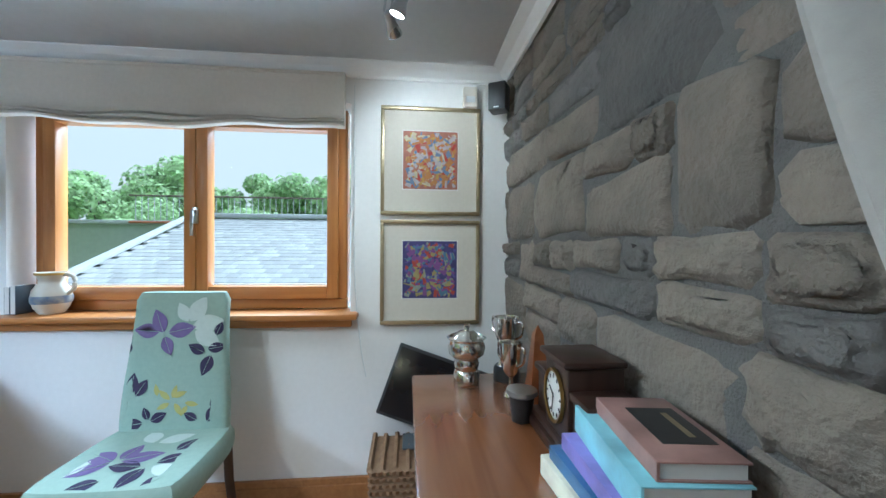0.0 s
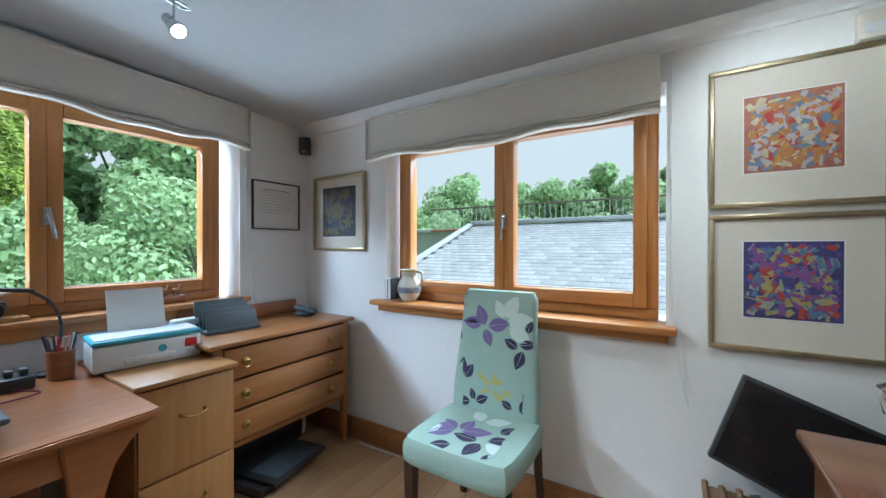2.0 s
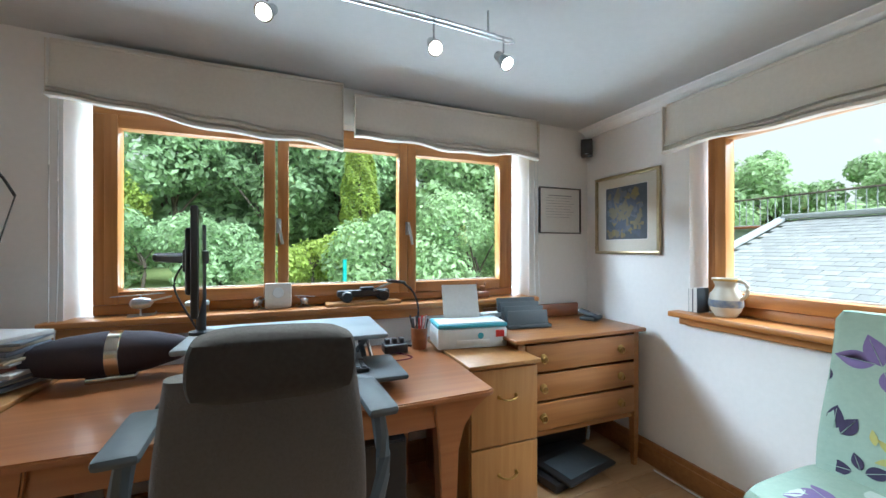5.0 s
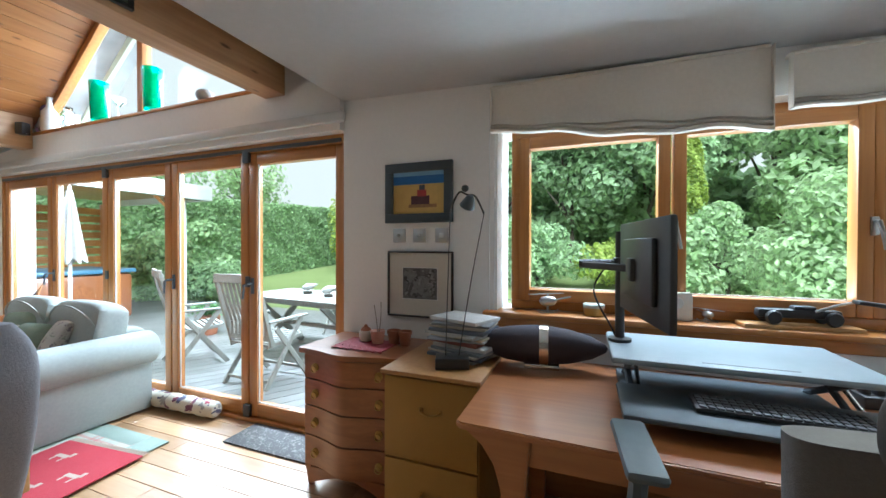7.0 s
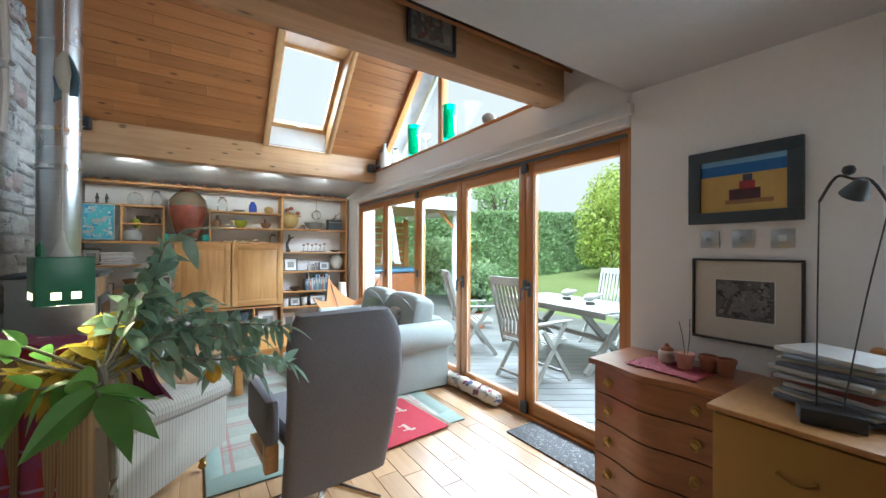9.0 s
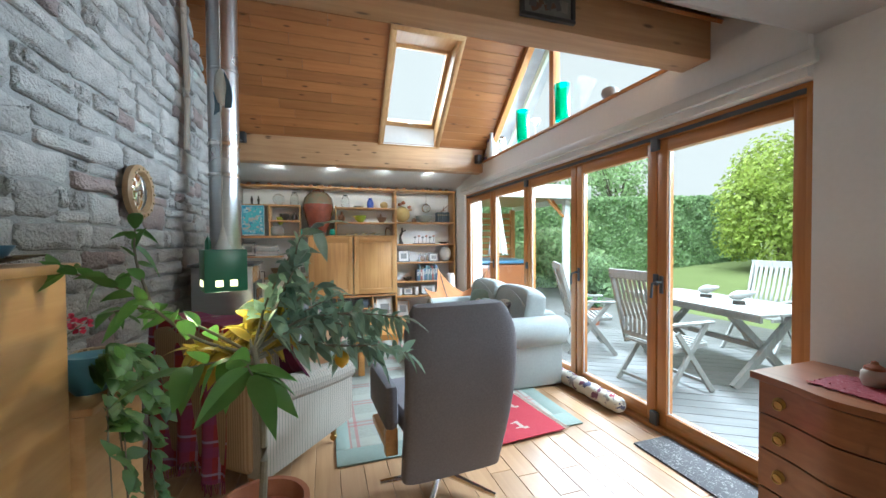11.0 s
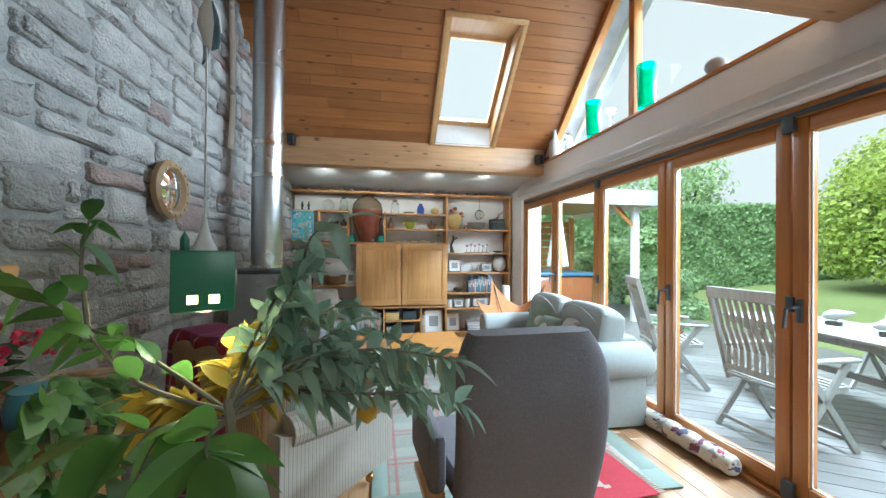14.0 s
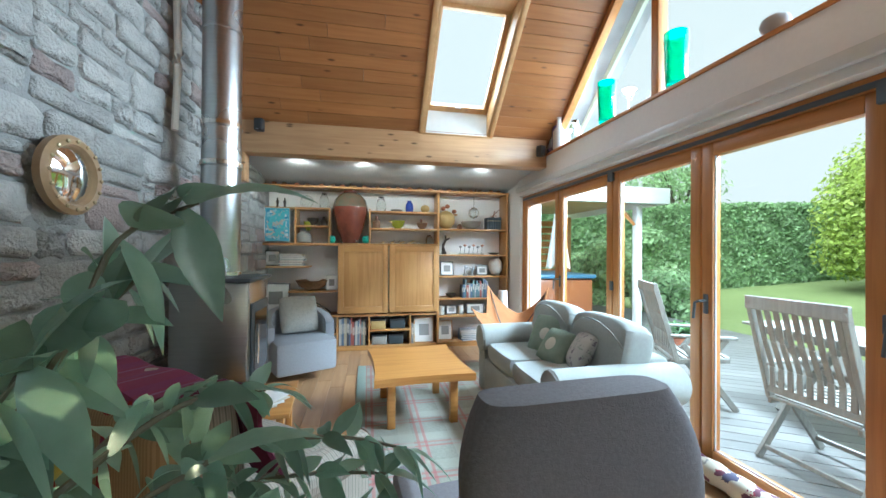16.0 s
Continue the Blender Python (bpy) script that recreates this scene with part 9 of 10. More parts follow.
for key, pts, n, ln in branches:
    n = int(n * 1.5) if key == "leaf_grey" else int(n * (2.7 if key == "leaf_yellow" else 1.3))
    line = curve_pts(pts, 5)
    br = part("branch", tube(bmesh.new(), line, 0.005, 6, 0.002), M["stem"], tree)
    b = bmesh.new()
    for i in range(n):
        t = 0.25 + 0.75 * (i + lr.random() * 0.6) / n
        k = min(int(t * (len(line) - 1)), len(line) - 2)
        p = line[k].lerp(line[k + 1], t * (len(line) - 1) - k) if t < 1 else line[-1]
        d = (line[k + 1] - line[k]).normalized()
        side = d.cross(Vector((0, 0, 1)))
        side = side.normalized() if side.length > 1e-3 else Vector((1, 0, 0))
        a = lr.uniform(0, 6.28)
        way = d * 0.35 + side * math.cos(a) * 0.95 + Vector((0, 0, 1)) * (0.7 * math.sin(a) + lr.uniform(-0.5, 0.25))
        upv = Vector((lr.uniform(-0.9, 0.9), lr.uniform(-0.9, 0.9), 1))
        size = ln * lr.uniform(0.5, 1.0) * (0.9 if key == "leaf_grey" else 1.0)
        leaf_mesh(b, p, way, upv, size, size * lr.uniform(0.19, 0.26), lr.uniform(0.05, 0.6), lr.uniform(0.05, 0.4), 7)
    leaf_mesh(b, line[-1], line[-1] - line[-2], (0, 0, 1), ln * 1.1, ln * 0.2, 0.4)
    part("leaves", b, M[key], br)
part("lemon", lathe(bmesh.new(), [(0, -0.034), (0.006, -0.03), (0.022, -0.015), (0.026, 0.002), (0.02, 0.02), (0.006, 0.032), (0, 0.036)], 18, pose(-0.22, 0.23, 0.905)), surface("ripe_lemon", (0.62, 0.40, 0.03), (0.55, 0.33, 0.02), 40, 0.4, bump=0.2), tree, "ripe lemon")

iv = thing("ivy", "trailing ivy spilling over the pine unit", "plant", -4.24, -2.84, 0.90)
for k, pts in enumerate(([(0, 0, 0.02), (0.06, 0.06, 0.05), (0.10, 0.10, -0.1), (0.08, 0.11, -0.3), (0.10, 0.12, -0.45), (0.09, 0.12, -0.55)],
                         [(0, 0, 0.02), (-0.05, 0.07, 0.02), (-0.07, 0.12, -0.1), (-0.08, 0.12, -0.28), (-0.1, 0.13, -0.45), (-0.08, 0.13, -0.52)],
                         [(0, 0, 0.02), (0.0, 0.08, 0.06), (0.04, 0.14, 0.0), (0.05, 0.14, -0.15)],
                         [(0, 0, 0.02), (0.05, 0.05, 0.08), (0.12, 0.10, 0.08), (0.18, 0.12, 0.0), (0.2, 0.12, -0.12)],
                         [(0, 0, 0.02), (-0.06, 0.05, 0.06), (-0.12, 0.09, 0.02), (-0.16, 0.12, -0.08), (-0.17, 0.12, -0.2)],
                         [(0, 0, 0.02), (0.10, 0.10, 0.10), (0.20, 0.14, 0.10), (0.26, 0.15, 0.0), (0.25, 0.15, -0.2), (0.24, 0.15, -0.36)],
                         [(0, 0, 0.02), (0.02, 0.10, 0.05), (0.0, 0.15, -0.05), (0.01, 0.15, -0.25), (-0.01, 0.15, -0.5), (0.02, 0.15, -0.62)],
                         [(0, 0, 0.02), (0.08, 0.09, 0.03), (0.16, 0.14, -0.06), (0.17, 0.15, -0.25), (0.15, 0.15, -0.42)])):
    line = curve_pts(pts, 6)
    st = part("vine", tube(bmesh.new(), line, 0.003, 5, 0.0015), M["stem"], iv)
    b = bmesh.new()
    for i in range(34):
        t = lr.random()
        p = line[min(int(t * len(line)), len(line) - 1)]
        a = lr.uniform(0, 6.28)
        leaf_mesh(b, p, (math.cos(a), 0.6 + 0.4 * math.sin(a), lr.uniform(-0.5, 0.5)), (lr.uniform(-0.5, 0.5), 1, 0.8), lr.uniform(0.035, 0.07), lr.uniform(0.016, 0.03), 0.4, 0.15, 4)
    part("leaves", b, M["ivy"], st)
ge = thing("geranium", "crimson geranium in bloom behind the ivy", "plant", -4.36, -3.08, 0.839)
part("pot", lathe(bmesh.new(), [(0.05, 0), (0.07, 0.1), (0.064, 0.1), (0, 0.09)], 20), M["terracotta"], ge)
b = bmesh.new()
for i in range(46):
    a, r = lr.uniform(0, 6.28), lr.uniform(0.02, 0.14)
    leaf_mesh(b, (r * 0.5 * math.cos(a), r * 0.5 * math.sin(a), 0.10 + lr.uniform(0, 0.12)), (math.cos(a), math.sin(a), lr.uniform(-0.2, 0.5)), (0, 0, 1), 0.06, 0.032, 0.3, 0.1, 4)
part("leaves", b, M["ivy"], ge)
for hx, hy, hz in ((0.02, 0.04, 0.26), (0.06, 0.09, 0.20), (-0.05, 0.08, 0.22), (-0.1, 0.1, 0.19), (0.10, 0.02, 0.25)):
    s_ = part("flower_stalk", tube(bmesh.new(), [(0, 0, 0.09), (hx, hy, hz)], 0.002, 5), M["stem"], ge)
    b = bmesh.new()
    for i in range(26):
        v_ = Vector((lr.gauss(0, 1), lr.gauss(0, 1), lr.gauss(0, 0.7))).normalized()
        leaf_mesh(b, Vector((hx, hy, hz)) + v_ * 0.018, v_ + Vector((0, 0, 0.3)), (lr.random(), lr.random(), 1), 0.018, 0.010, 0.1, 0.1, 3)
    part("flower_head", b, M["petal"], s_)

# green house-shaped pendant lamp
pl = thing("pendant_lamp", "green house-shaped pendant lamp with lit windows", "lamp", -4.13, -2.455, 1.168, 112)
pl.scale = (0.74, 0.74, 0.76)
part("house_body", B(-0.078, 0.078, -0.07, 0.07, 0, 0.168, 0.004), M["lamp_green"], pl)
part("metal_cone", lathe(bmesh.new(), [(0.035, 0.168), (0.02, 0.20), (0.011, 0.23), (0.006, 0.26)], 18), M["white_metal"], pl)
part("chimney", lathe(bmesh.new(), [(0.012, 0.166), (0.012, 0.2), (0, 0.225)], 4, pose(-0.05, 0.03, 0)), M["lamp_green"], pl)
part("cord", tube(bmesh.new(), [(0, 0, 0.255), (0, 0, 1.85)], 0.003, 6), M["white_metal"], pl)
for f in ("x+", "x-", "y+", "y-"):
    for q in (-0.026, 0.026):
        if f[0] == "x":
            s = 0.0785 if f[1] == "+" else -0.0785
            bb = B(min(s, s * 1.01), max(s, s * 1.01), q - 0.013, q + 0.013, 0.022, 0.046)
        else:
            s = 0.0705 if f[1] == "+" else -0.0705
            bb = B(q - 0.013, q + 0.013, min(s, s * 1.01), max(s, s * 1.01), 0.022, 0.046)
        part("lit_window", bb, M["lamp_glow"], pl, "glowing window")
part("hanging_tag", lathe(bmesh.new(), [(0, 0), (0.022, 0), (0.022, 0.006), (0, 0.006)], 20, pose(0.079, 0.0, 0.09, 0, 90)), M["paper"], pl, "round white tag on a red thread")
lampl = new("pendant_bulb", bpy.data.lights.new("pendant_bulb", "POINT"))
lampl.data.energy, lampl.data.color, lampl.data.shadow_soft_size = 1.3, (1, 0.76, 0.42), 0.012
lampl.location = (-4.13, -2.455, 1.145)

ob_ = thing("hanging_ornament", "small white and blue fabric bird hung on the lamp cord", "ornament", -4.13, -2.45, 1.74, 40)
part("body", lathe(bmesh.new(), [(0, 0.0), (0.012, 0.01), (0.024, 0.05), (0.02, 0.085), (0.008, 0.11), (0, 0.115)], 14), M["paper"], ob_)
for sx in (-1, 1):
    b = bmesh.new()
    sheet(b, lambda u, v, sx=sx: Vector((sx * (0.018 + 0.035 * u), 0.004 * math.sin(3 * v), 0.10 - 0.11 * v * (1 - 0.4 * u) - 0.05 * u)), 5, 6, 0.003)
    part("wing", b, M["blue_dish"], ob_, "blue fabric wing")
vs_ = thing("stem_vase", "green glass vase of leafy cut stems on the pine cabinet", "vase", -3.93, -3.02, 1.2625)
part("body", lathe(bmesh.new(), [(0.04, 0), (0.052, 0.02), (0.05, 0.14), (0.035, 0.19), (0.04, 0.21), (0.034, 0.21), (0.03, 0.19), (0.044, 0.13), (0.046, 0.02), (0, 0.01)], 24), M["green_glass"], vs_)
for k, pts in enumerate(([(0, 0, 0.02), (0.0, 0.0, 0.25), (-0.05, 0.02, 0.42), (-0.09, 0.03, 0.55)], [(0, 0, 0.02), (0.01, 0.01, 0.25), (0.05, 0.03, 0.40), (0.10, 0.04, 0.50)], [(0, 0, 0.02), (0, 0.01, 0.24), (0.0, 0.06, 0.38), (-0.02, 0.09, 0.44)])):
    line = curve_pts(pts, 5)
    st = part("stem", tube(bmesh.new(), line, 0.004, 5, 0.002), M["stem"], vs_)
    b = bmesh.new()
    for i in range(12):
        p = line[min(int((0.5 + 0.5 * lr.random()) * len(line)), len(line) - 1)]
        a = lr.uniform(0, 6.28)
        leaf_mesh(b, p, (math.cos(a), math.sin(a), lr.uniform(-0.2, 0.6)), (0, 0, 1), lr.uniform(0.05, 0.08), lr.uniform(0.018, 0.026), 0.3)
    part("leaves", b, M["leaf"], st)

# vases on the gable sill
for lb, x, w, h, mt_, pr_ in (("tall emerald glass vase on the gable sill", -6.60, 0.15, 0.36, "green_glass", None), ("tall emerald glass vase beside the mullion", -5.86, 0.15, 0.36, "green_glass", None)):
    t = thing("glass_vase", lb, "vase", x, 0.0, 2.426, 0, "emerald vases")
    part("body", lathe(bmesh.new(), [(0.36 * w, 0), (0.42 * w, 0.05 * h), (0.5 * w, h), (0.46 * w, h), (0.38 * w, 0.08 * h), (0, 0.07 * h)], 24), M[mt_], t)
for lb, x, w, h, mt_, prof in (("white china bottle on the gable sill", -7.42, 0.13, 0.34, "white_glaze", BOTTLE), ("purple glass bottle on the gable sill", -7.5, 0.07, 0.42, "print_purple", BOTTLE), ("clear glass tumbler on the gable sill", -7.1, 0.12, 0.2, "clear_glass", JAR), ("pale green stemmed glass", -6.32, 0.11, 0.18, "clear_glass", [(0.4, 0), (0.05, 0.05), (0.05, 0.5), (0.5, 1), (0.46, 1), (0, 0.55)]), ("round grey stone ball on the gable sill", -5.24, 0.13, 0.10, "lead", BALL)):
    t = thing("sill_vase", lb, "vase", x, 0.0, 2.426)
    part("body", lathe(bmesh.new(), [(r * w, q * h) for r, q in prof], 20), M[mt_], t)
for i in range(4):
    t = thing("sill_ball", "small purple glass ball on the gable sill", "ornament", -7.58 - 0.0 + i * 0.05, -0.03, 2.426, 0, "glass balls")
    part("ball", lathe(bmesh.new(), [(0, 0), (0.02, 0.004), (0.03, 0.025), (0.022, 0.045), (0, 0.05)], 14), M["print_purple"] if i % 2 else M["frame_slate"], t)
wl_ = thing("white_lamp", "white paper table lamp behind the butterfly chair", "lamp", -8.35, -0.28, 0)
part("pole", lathe(bmesh.new(), [(0.09, 0), (0.09, 0.015), (0.012, 0.03), (0.012, 0.62), (0, 0.62)], 18), M["white_metal"], wl_)
part("shade", lathe(bmesh.new(), [(0.07, 0.60), (0.055, 0.82), (0.053, 0.82), (0.068, 0.60)], 20, None, False), M["paper"], wl_)


# ---------------------------------------------------------------- garden
def ground_z(x, y):
    return GROUND - 0.05 + 0.085 * max(0.0, min(y - 5.5, 14.0)) + (0.02 * math.sin(x * 0.7) * math.cos(y * 0.5) if y > 5 else 0)


xs = [-300, -120, -60, -40] + [-30 + i * 1.0 for i in range(61)] + [40, 60, 120, 300]
ys = [-300, -60, -20, -8, -4] + [0.3 + i * 0.9 for i in range(45)] + [50, 70, 120, 300]
verts = [(x, y, ground_z(x, y)) for y in ys for x in xs]
faces = [(j * len(xs) + i, j * len(xs) + i + 1, (j + 1) * len(xs) + i + 1, (j + 1) * len(xs) + i) for j in range(len(ys) - 1) for i in range(len(xs) - 1)]
me = bpy.data.meshes.new("ground")
me.from_pydata(verts, [], faces)
me.materials.append(M["grass"])
tagged(new("ground", me), "mown lawn rising gently away from the house", "lawn", kind="structure")


def leaf_cloud(name, parent, mat, pts, size, seed, aspect=0.55, up=0.35):
    """Many small leaves, one lozenge each, at the given points with their outward ways."""
    r = np.random.default_rng(seed)
    p = np.asarray([q[0] for q in pts], float)
    w = np.asarray([q[1] for q in pts], float)
    n = len(p)
    w = w + r.normal(0, 0.55, (n, 3)) + np.array([0, 0, up])
    w /= np.linalg.norm(w, axis=1)[:, None] + 1e-9
    t = np.cross(w, r.normal(0, 1, (n, 3)))
    t /= np.linalg.norm(t, axis=1)[:, None] + 1e-9
    b = np.cross(w, t)
    s = size * r.uniform(0.6, 1.35, (n, 1))
    v = np.stack([p - t * s, p + b * s * aspect + w * s * 0.15, p + t * s, p - b * s * aspect + w * s * 0.15], 1).reshape(-1, 3)
    f = np.arange(4 * n).reshape(-1, 4)
    m_ = bpy.data.meshes.new(name)
    m_.from_pydata(v.tolist(), [], f.tolist())
    m_.materials.append(mat)
    o = new(name, m_)
    o.parent = parent
    return o


def crown_points(cx, cy, cz, rx, ry, rz, n, seed, lumps=9, inner=0.35):
    """Points in uneven clumps round a centre, with gaps between."""
    r = random.Random(seed)
    cl = []
    for i in range(lumps):
        v_ = Vector((r.gauss(0, 1), r.gauss(0, 1), r.gauss(0.15, 0.8))).normalized() * r.uniform(0.35, 0.85)
        cl.append((Vector((cx + v_.x * rx, cy + v_.y * ry, cz + v_.z * rz)), r.uniform(0.28, 0.52)))
    out = []
    for i in range(n):
        c, k = cl[r.randrange(lumps)]
        d = Vector((r.gauss(0, 1), r.gauss(0, 1), r.gauss(0, 1))).normalized()
        q = r.uniform(inner, 1.0) ** 0.5
        pt = c + Vector((d.x * rx, d.y * ry, d.z * rz)) * k * q
        out.append((pt, d))
    return out, cl


def tree_thing(name, label, x, y, h, r, mat, n, size, seed, lumps=10, trunk_r=0.12, cat="tree", low=False, sparse=False):
    t = thing(name, label, cat, 0, 0, 0)
    gz = ground_z(x, y)
    cz = gz + (h * 0.62 if not low else h * 0.43)
    pts, cl = crown_points(x, y, cz, r, r, h * (0.42 if not low else 0.52), n, seed, lumps)
    b = bmesh.new()
    tube(b, curve_pts([(x, y, gz - 0.1), (x + 0.05 * r, y, gz + h * 0.25), (x - 0.04 * r, y, cz)], 4), trunk_r, 8, trunk_r * 0.5)
    part("trunk", b, M["bark"], t)
    for c, k in cl[: (12 if sparse else 6)]:
        b = bmesh.new()
        mid = Vector((x, y, gz + h * 0.35)).lerp(c, 0.5) + Vector((0, 0, 0.1 * r))
        tube(b, curve_pts([(x, y, gz + h * 0.28), mid, c], 4), trunk_r * 0.45, 6, trunk_r * 0.12)
        part("limb", b, M["bark"], t)
    leaf_cloud("crown", t, mat, pts, size, seed)
    return t


# clipped hedge
hg = thing("hedge", "tall clipped beech hedge at the edge of the lawn", "hedge")
h0, h1 = Vector((-15.6, 2.5, 0)), Vector((-13.6, 14.2, 0))
hd = (h1 - h0).normalized()
hn = Vector((hd.y, -hd.x, 0))
core = bmesh.new()
ht = lambda s: 2.75 + 0.25 * s
n_h = 20
rows = []
for i in range(n_h + 1):
    s = i / n_h
    c = h0.lerp(h1, s)
    g0 = ground_z(c.x, c.y) - 0.1
    tz = ht(s) + 0.05 * math.sin(i * 2.1)
    rows.append([core.verts.new(c + hn * q + Vector((0, 0, z_))) for q, z_ in ((0.42, g0), (0.40, tz - 0.1), (0.2, tz), (-0.42, tz), (-0.42, g0))])
for a, b_ in zip(rows, rows[1:]):
    for i in range(4):
        core.faces.new((a[i], a[i + 1], b_[i + 1], b_[i]))
part("woody_core", core, M["hedge"], hg)
r_ = random.Random(5)
pts = []
for i in range(26000):
    s = r_.random()
    c = h0.lerp(h1, s)
    g0 = ground_z(c.x, c.y)
    if r_.random() < 0.86:
        z_ = g0 + (ht(s) - g0) * r_.random()
        pts.append((c + hn * (0.44 + 0.06 * math.sin(s * 60 + z_ * 5) + r_.uniform(-0.05, 0.07)) + Vector((0, 0, z_)), hn))
    else:
        pts.append((c + hn * r_.uniform(-0.4, 0.45) + Vector((0, 0, ht(s) + r_.uniform(-0.03, 0.09))), Vector((0, 0, 1))))
leaf_cloud("clipped_leaves", hg, M["hedge"], pts, 0.065, 3, 0.6, 0.0)

G = [
    ("shrub", "big rounded golden conifer by the lawn", -10.6, 10.9, 4.3, 2.1, "gold_leaf", 26000, 0.07, 11, 34, True),
    ("shrub", "golden-green rounded conifer bush", -8.0, 12.5, 3.8, 1.9, "gold_leaf", 14000, 0.075, 12, 24, True),
    ("tree", "thin garden tree with an airy crown", -20.5, 14.0, 6.6, 2.6, "foliage_pale", 2600, 0.13, 13, 16, False),
    ("tree", "spreading tree behind the hedge", -22.0, 9.0, 6.2, 2.6, "foliage", 3800, 0.13, 14, 14, False),
    ("tree", "low leafy tree behind the hedge", -21.0, 5.0, 4.6, 2.2, "foliage", 4200, 0.12, 15, 10, False),
    ("tree", "dense leafy tree at the wood edge", -6.3, 14.5, 6.0, 3.0, "foliage", 9000, 0.13, 21, 12, False),
    ("tree", "dense leafy tree beyond the lawn", -3.2, 14.0, 6.6, 3.0, "foliage", 11000, 0.13, 22, 12, False),
    ("tree", "large-leaved tree beyond the lawn", -0.4, 13.5, 6.8, 3.0, "foliage", 12000, 0.14, 23, 12, False),
    ("tree", "leafy tree at the garden corner", 2.8, 12.0, 6.2, 2.8, "foliage_pale", 10000, 0.12, 24, 12, False),
    ("tree", "leafy tree beside the garden fence", 5.8, 9.5, 5.6, 2.6, "foliage_pale", 9000, 0.12, 25, 12, False),
    ("shrub", "mixed flowering shrub at the border", -3.9, 9.3, 2.2, 1.4, "foliage", 6000, 0.075, 31, 10, True),
    ("shrub", "yellow-green leafy border shrub", -1.6, 9.0, 2.0, 1.3, "gold_leaf", 5000, 0.075, 32, 10, True),
    ("shrub", "pale leafy border shrub", 0.4, 8.0, 2.6, 1.5, "foliage_pale", 7000, 0.075, 33, 10, True),
    ("shrub", "tall pale shrub near the window", 1.7, 5.2, 3.0, 1.5, "foliage_pale", 10000, 0.06, 34, 12, True),
    ("shrub", "arching shrub near the window corner", 3.4, 4.4, 3.0, 1.4, "foliage_pale", 7000, 0.06, 35, 12, True),
    ("shrub", "dark green leafy border shrub", -5.8, 10.0, 2.3, 1.5, "foliage", 5000, 0.08, 36, 10, True),
    ("shrub", "leafy shrub behind the shelter", -12.6, 4.6, 2.4, 1.4, "foliage_pale", 6000, 0.075, 37, 10, True),
    ("shrub", "low shrub beside the shelter post", -11.2, 4.9, 1.5, 0.9, "foliage", 4000, 0.06, 38, 9, True),
    ("tree", "distant pale tree above slate roofs", 24.0, -4.5, 6.0, 3.0, "foliage_pale", 5000, 0.17, 41, 12, False),
    ("tree", "distant tree with a rounded crown", 23.0, 1.0, 6.4, 3.0, "foliage_pale", 6000, 0.17, 42, 12, False),
    ("tree", "distant tree behind the railing", 23.5, 5.5, 5.9, 3.2, "foliage_pale", 6000, 0.17, 43, 12, False),
    ("tree", "distant leafy tree beyond the outbuilding", 22.0, 10.0, 6.4, 3.0, "foliage_pale", 6000, 0.17, 46, 12, False),
    ("tree", "distant tree at the wood edge", 18.5, 12.6, 5.6, 3.0, "foliage_pale", 6000, 0.16, 47, 12, False),
    ("shrub", "wide ivy-clad bush behind the railing", 15.5, 4.2, 3.3, 2.2, "foliage_pale", 6000, 0.11, 44, 12, True),
    ("shrub", "broad bush above the outbuilding wall", 15.0, 8.6, 3.6, 2.4, "foliage_pale", 6000, 0.11, 48, 12, True),
    ("shrub", "low bush beyond the railing", 16.0, 0.4, 3.0, 2.0, "foliage_pale", 5000, 0.11, 49, 12, True),
    ("tree", "distant dark conifer above roofs", 24.0, -1.8, 6.6, 1.1, "hedge", 2500, 0.16, 45, 8, False),
]
for nm, lb, x, y, h, r, mt_, n, sz, sd, lm, low in G:
    tree_thing(nm, lb, x, y, h, r, M[mt_], n, sz, sd, lm, 0.05 if low else 0.12, nm, low, "airy" in lb)
cy = thing("cypress", "slim columnar green conifer", "tree")
pts = []
for i in range(9000):
    z_ = r_.random() ** 0.8
    rad = 0.62 * math.sin(math.pi * min(0.98, 0.12 + 0.86 * z_)) ** 0.7
    a = r_.uniform(0, 6.28)
    q = rad * (0.85 + 0.2 * math.sin(a * 5 + z_ * 30) * 0.5)
    pts.append((Vector((-0.15 + q * math.cos(a), 9.6 + q * math.sin(a), ground_z(0, 9.6) + z_ * 5.0)), Vector((math.cos(a), math.sin(a), 0.8))))
leaf_cloud("crown", cy, M["gold_leaf"], pts, 0.07, 8, 0.35, 0.6)
part("trunk", tube(bmesh.new(), [(-0.15, 9.6, ground_z(0, 9.6) - 0.1), (-0.15, 9.6, 4.5)], 0.08, 8, 0.03), M["bark"], cy)
wood_back = thing("woodland", "bank of leafy woodland beyond the garden", "woodland", kind="stuff")
pts = []
for i in range(30000):
    a = r_.uniform(radians(47), radians(118))
    d = r_.uniform(17, 21)
    pts.append((Vector((-2 + d * math.cos(a), -2 + d * math.sin(a), 0.5 + r_.random() ** 0.9 * (5.2 + 1.2 * math.sin(a * 9) + 0.7 * math.sin(a * 23)))), Vector((-math.cos(a), -math.sin(a), 0.3))))
leaf_cloud("far_leaves", wood_back, M["foliage"], pts, 0.26, 9)
wood_w = thing("woodland", "far line of trees behind the hedge", "woodland", kind="stuff")
pts = []
for i in range(9000):
    s = r_.random()
    pts.append((Vector((-30 + 3 * r_.random(), -2 + 30 * s, r_.random() * (2.9 + 0.5 * math.sin(s * 14)))), Vector((1, 0, 0.2))))
leaf_cloud("far_leaves", wood_w, M["foliage"], pts, 0.28, 10)

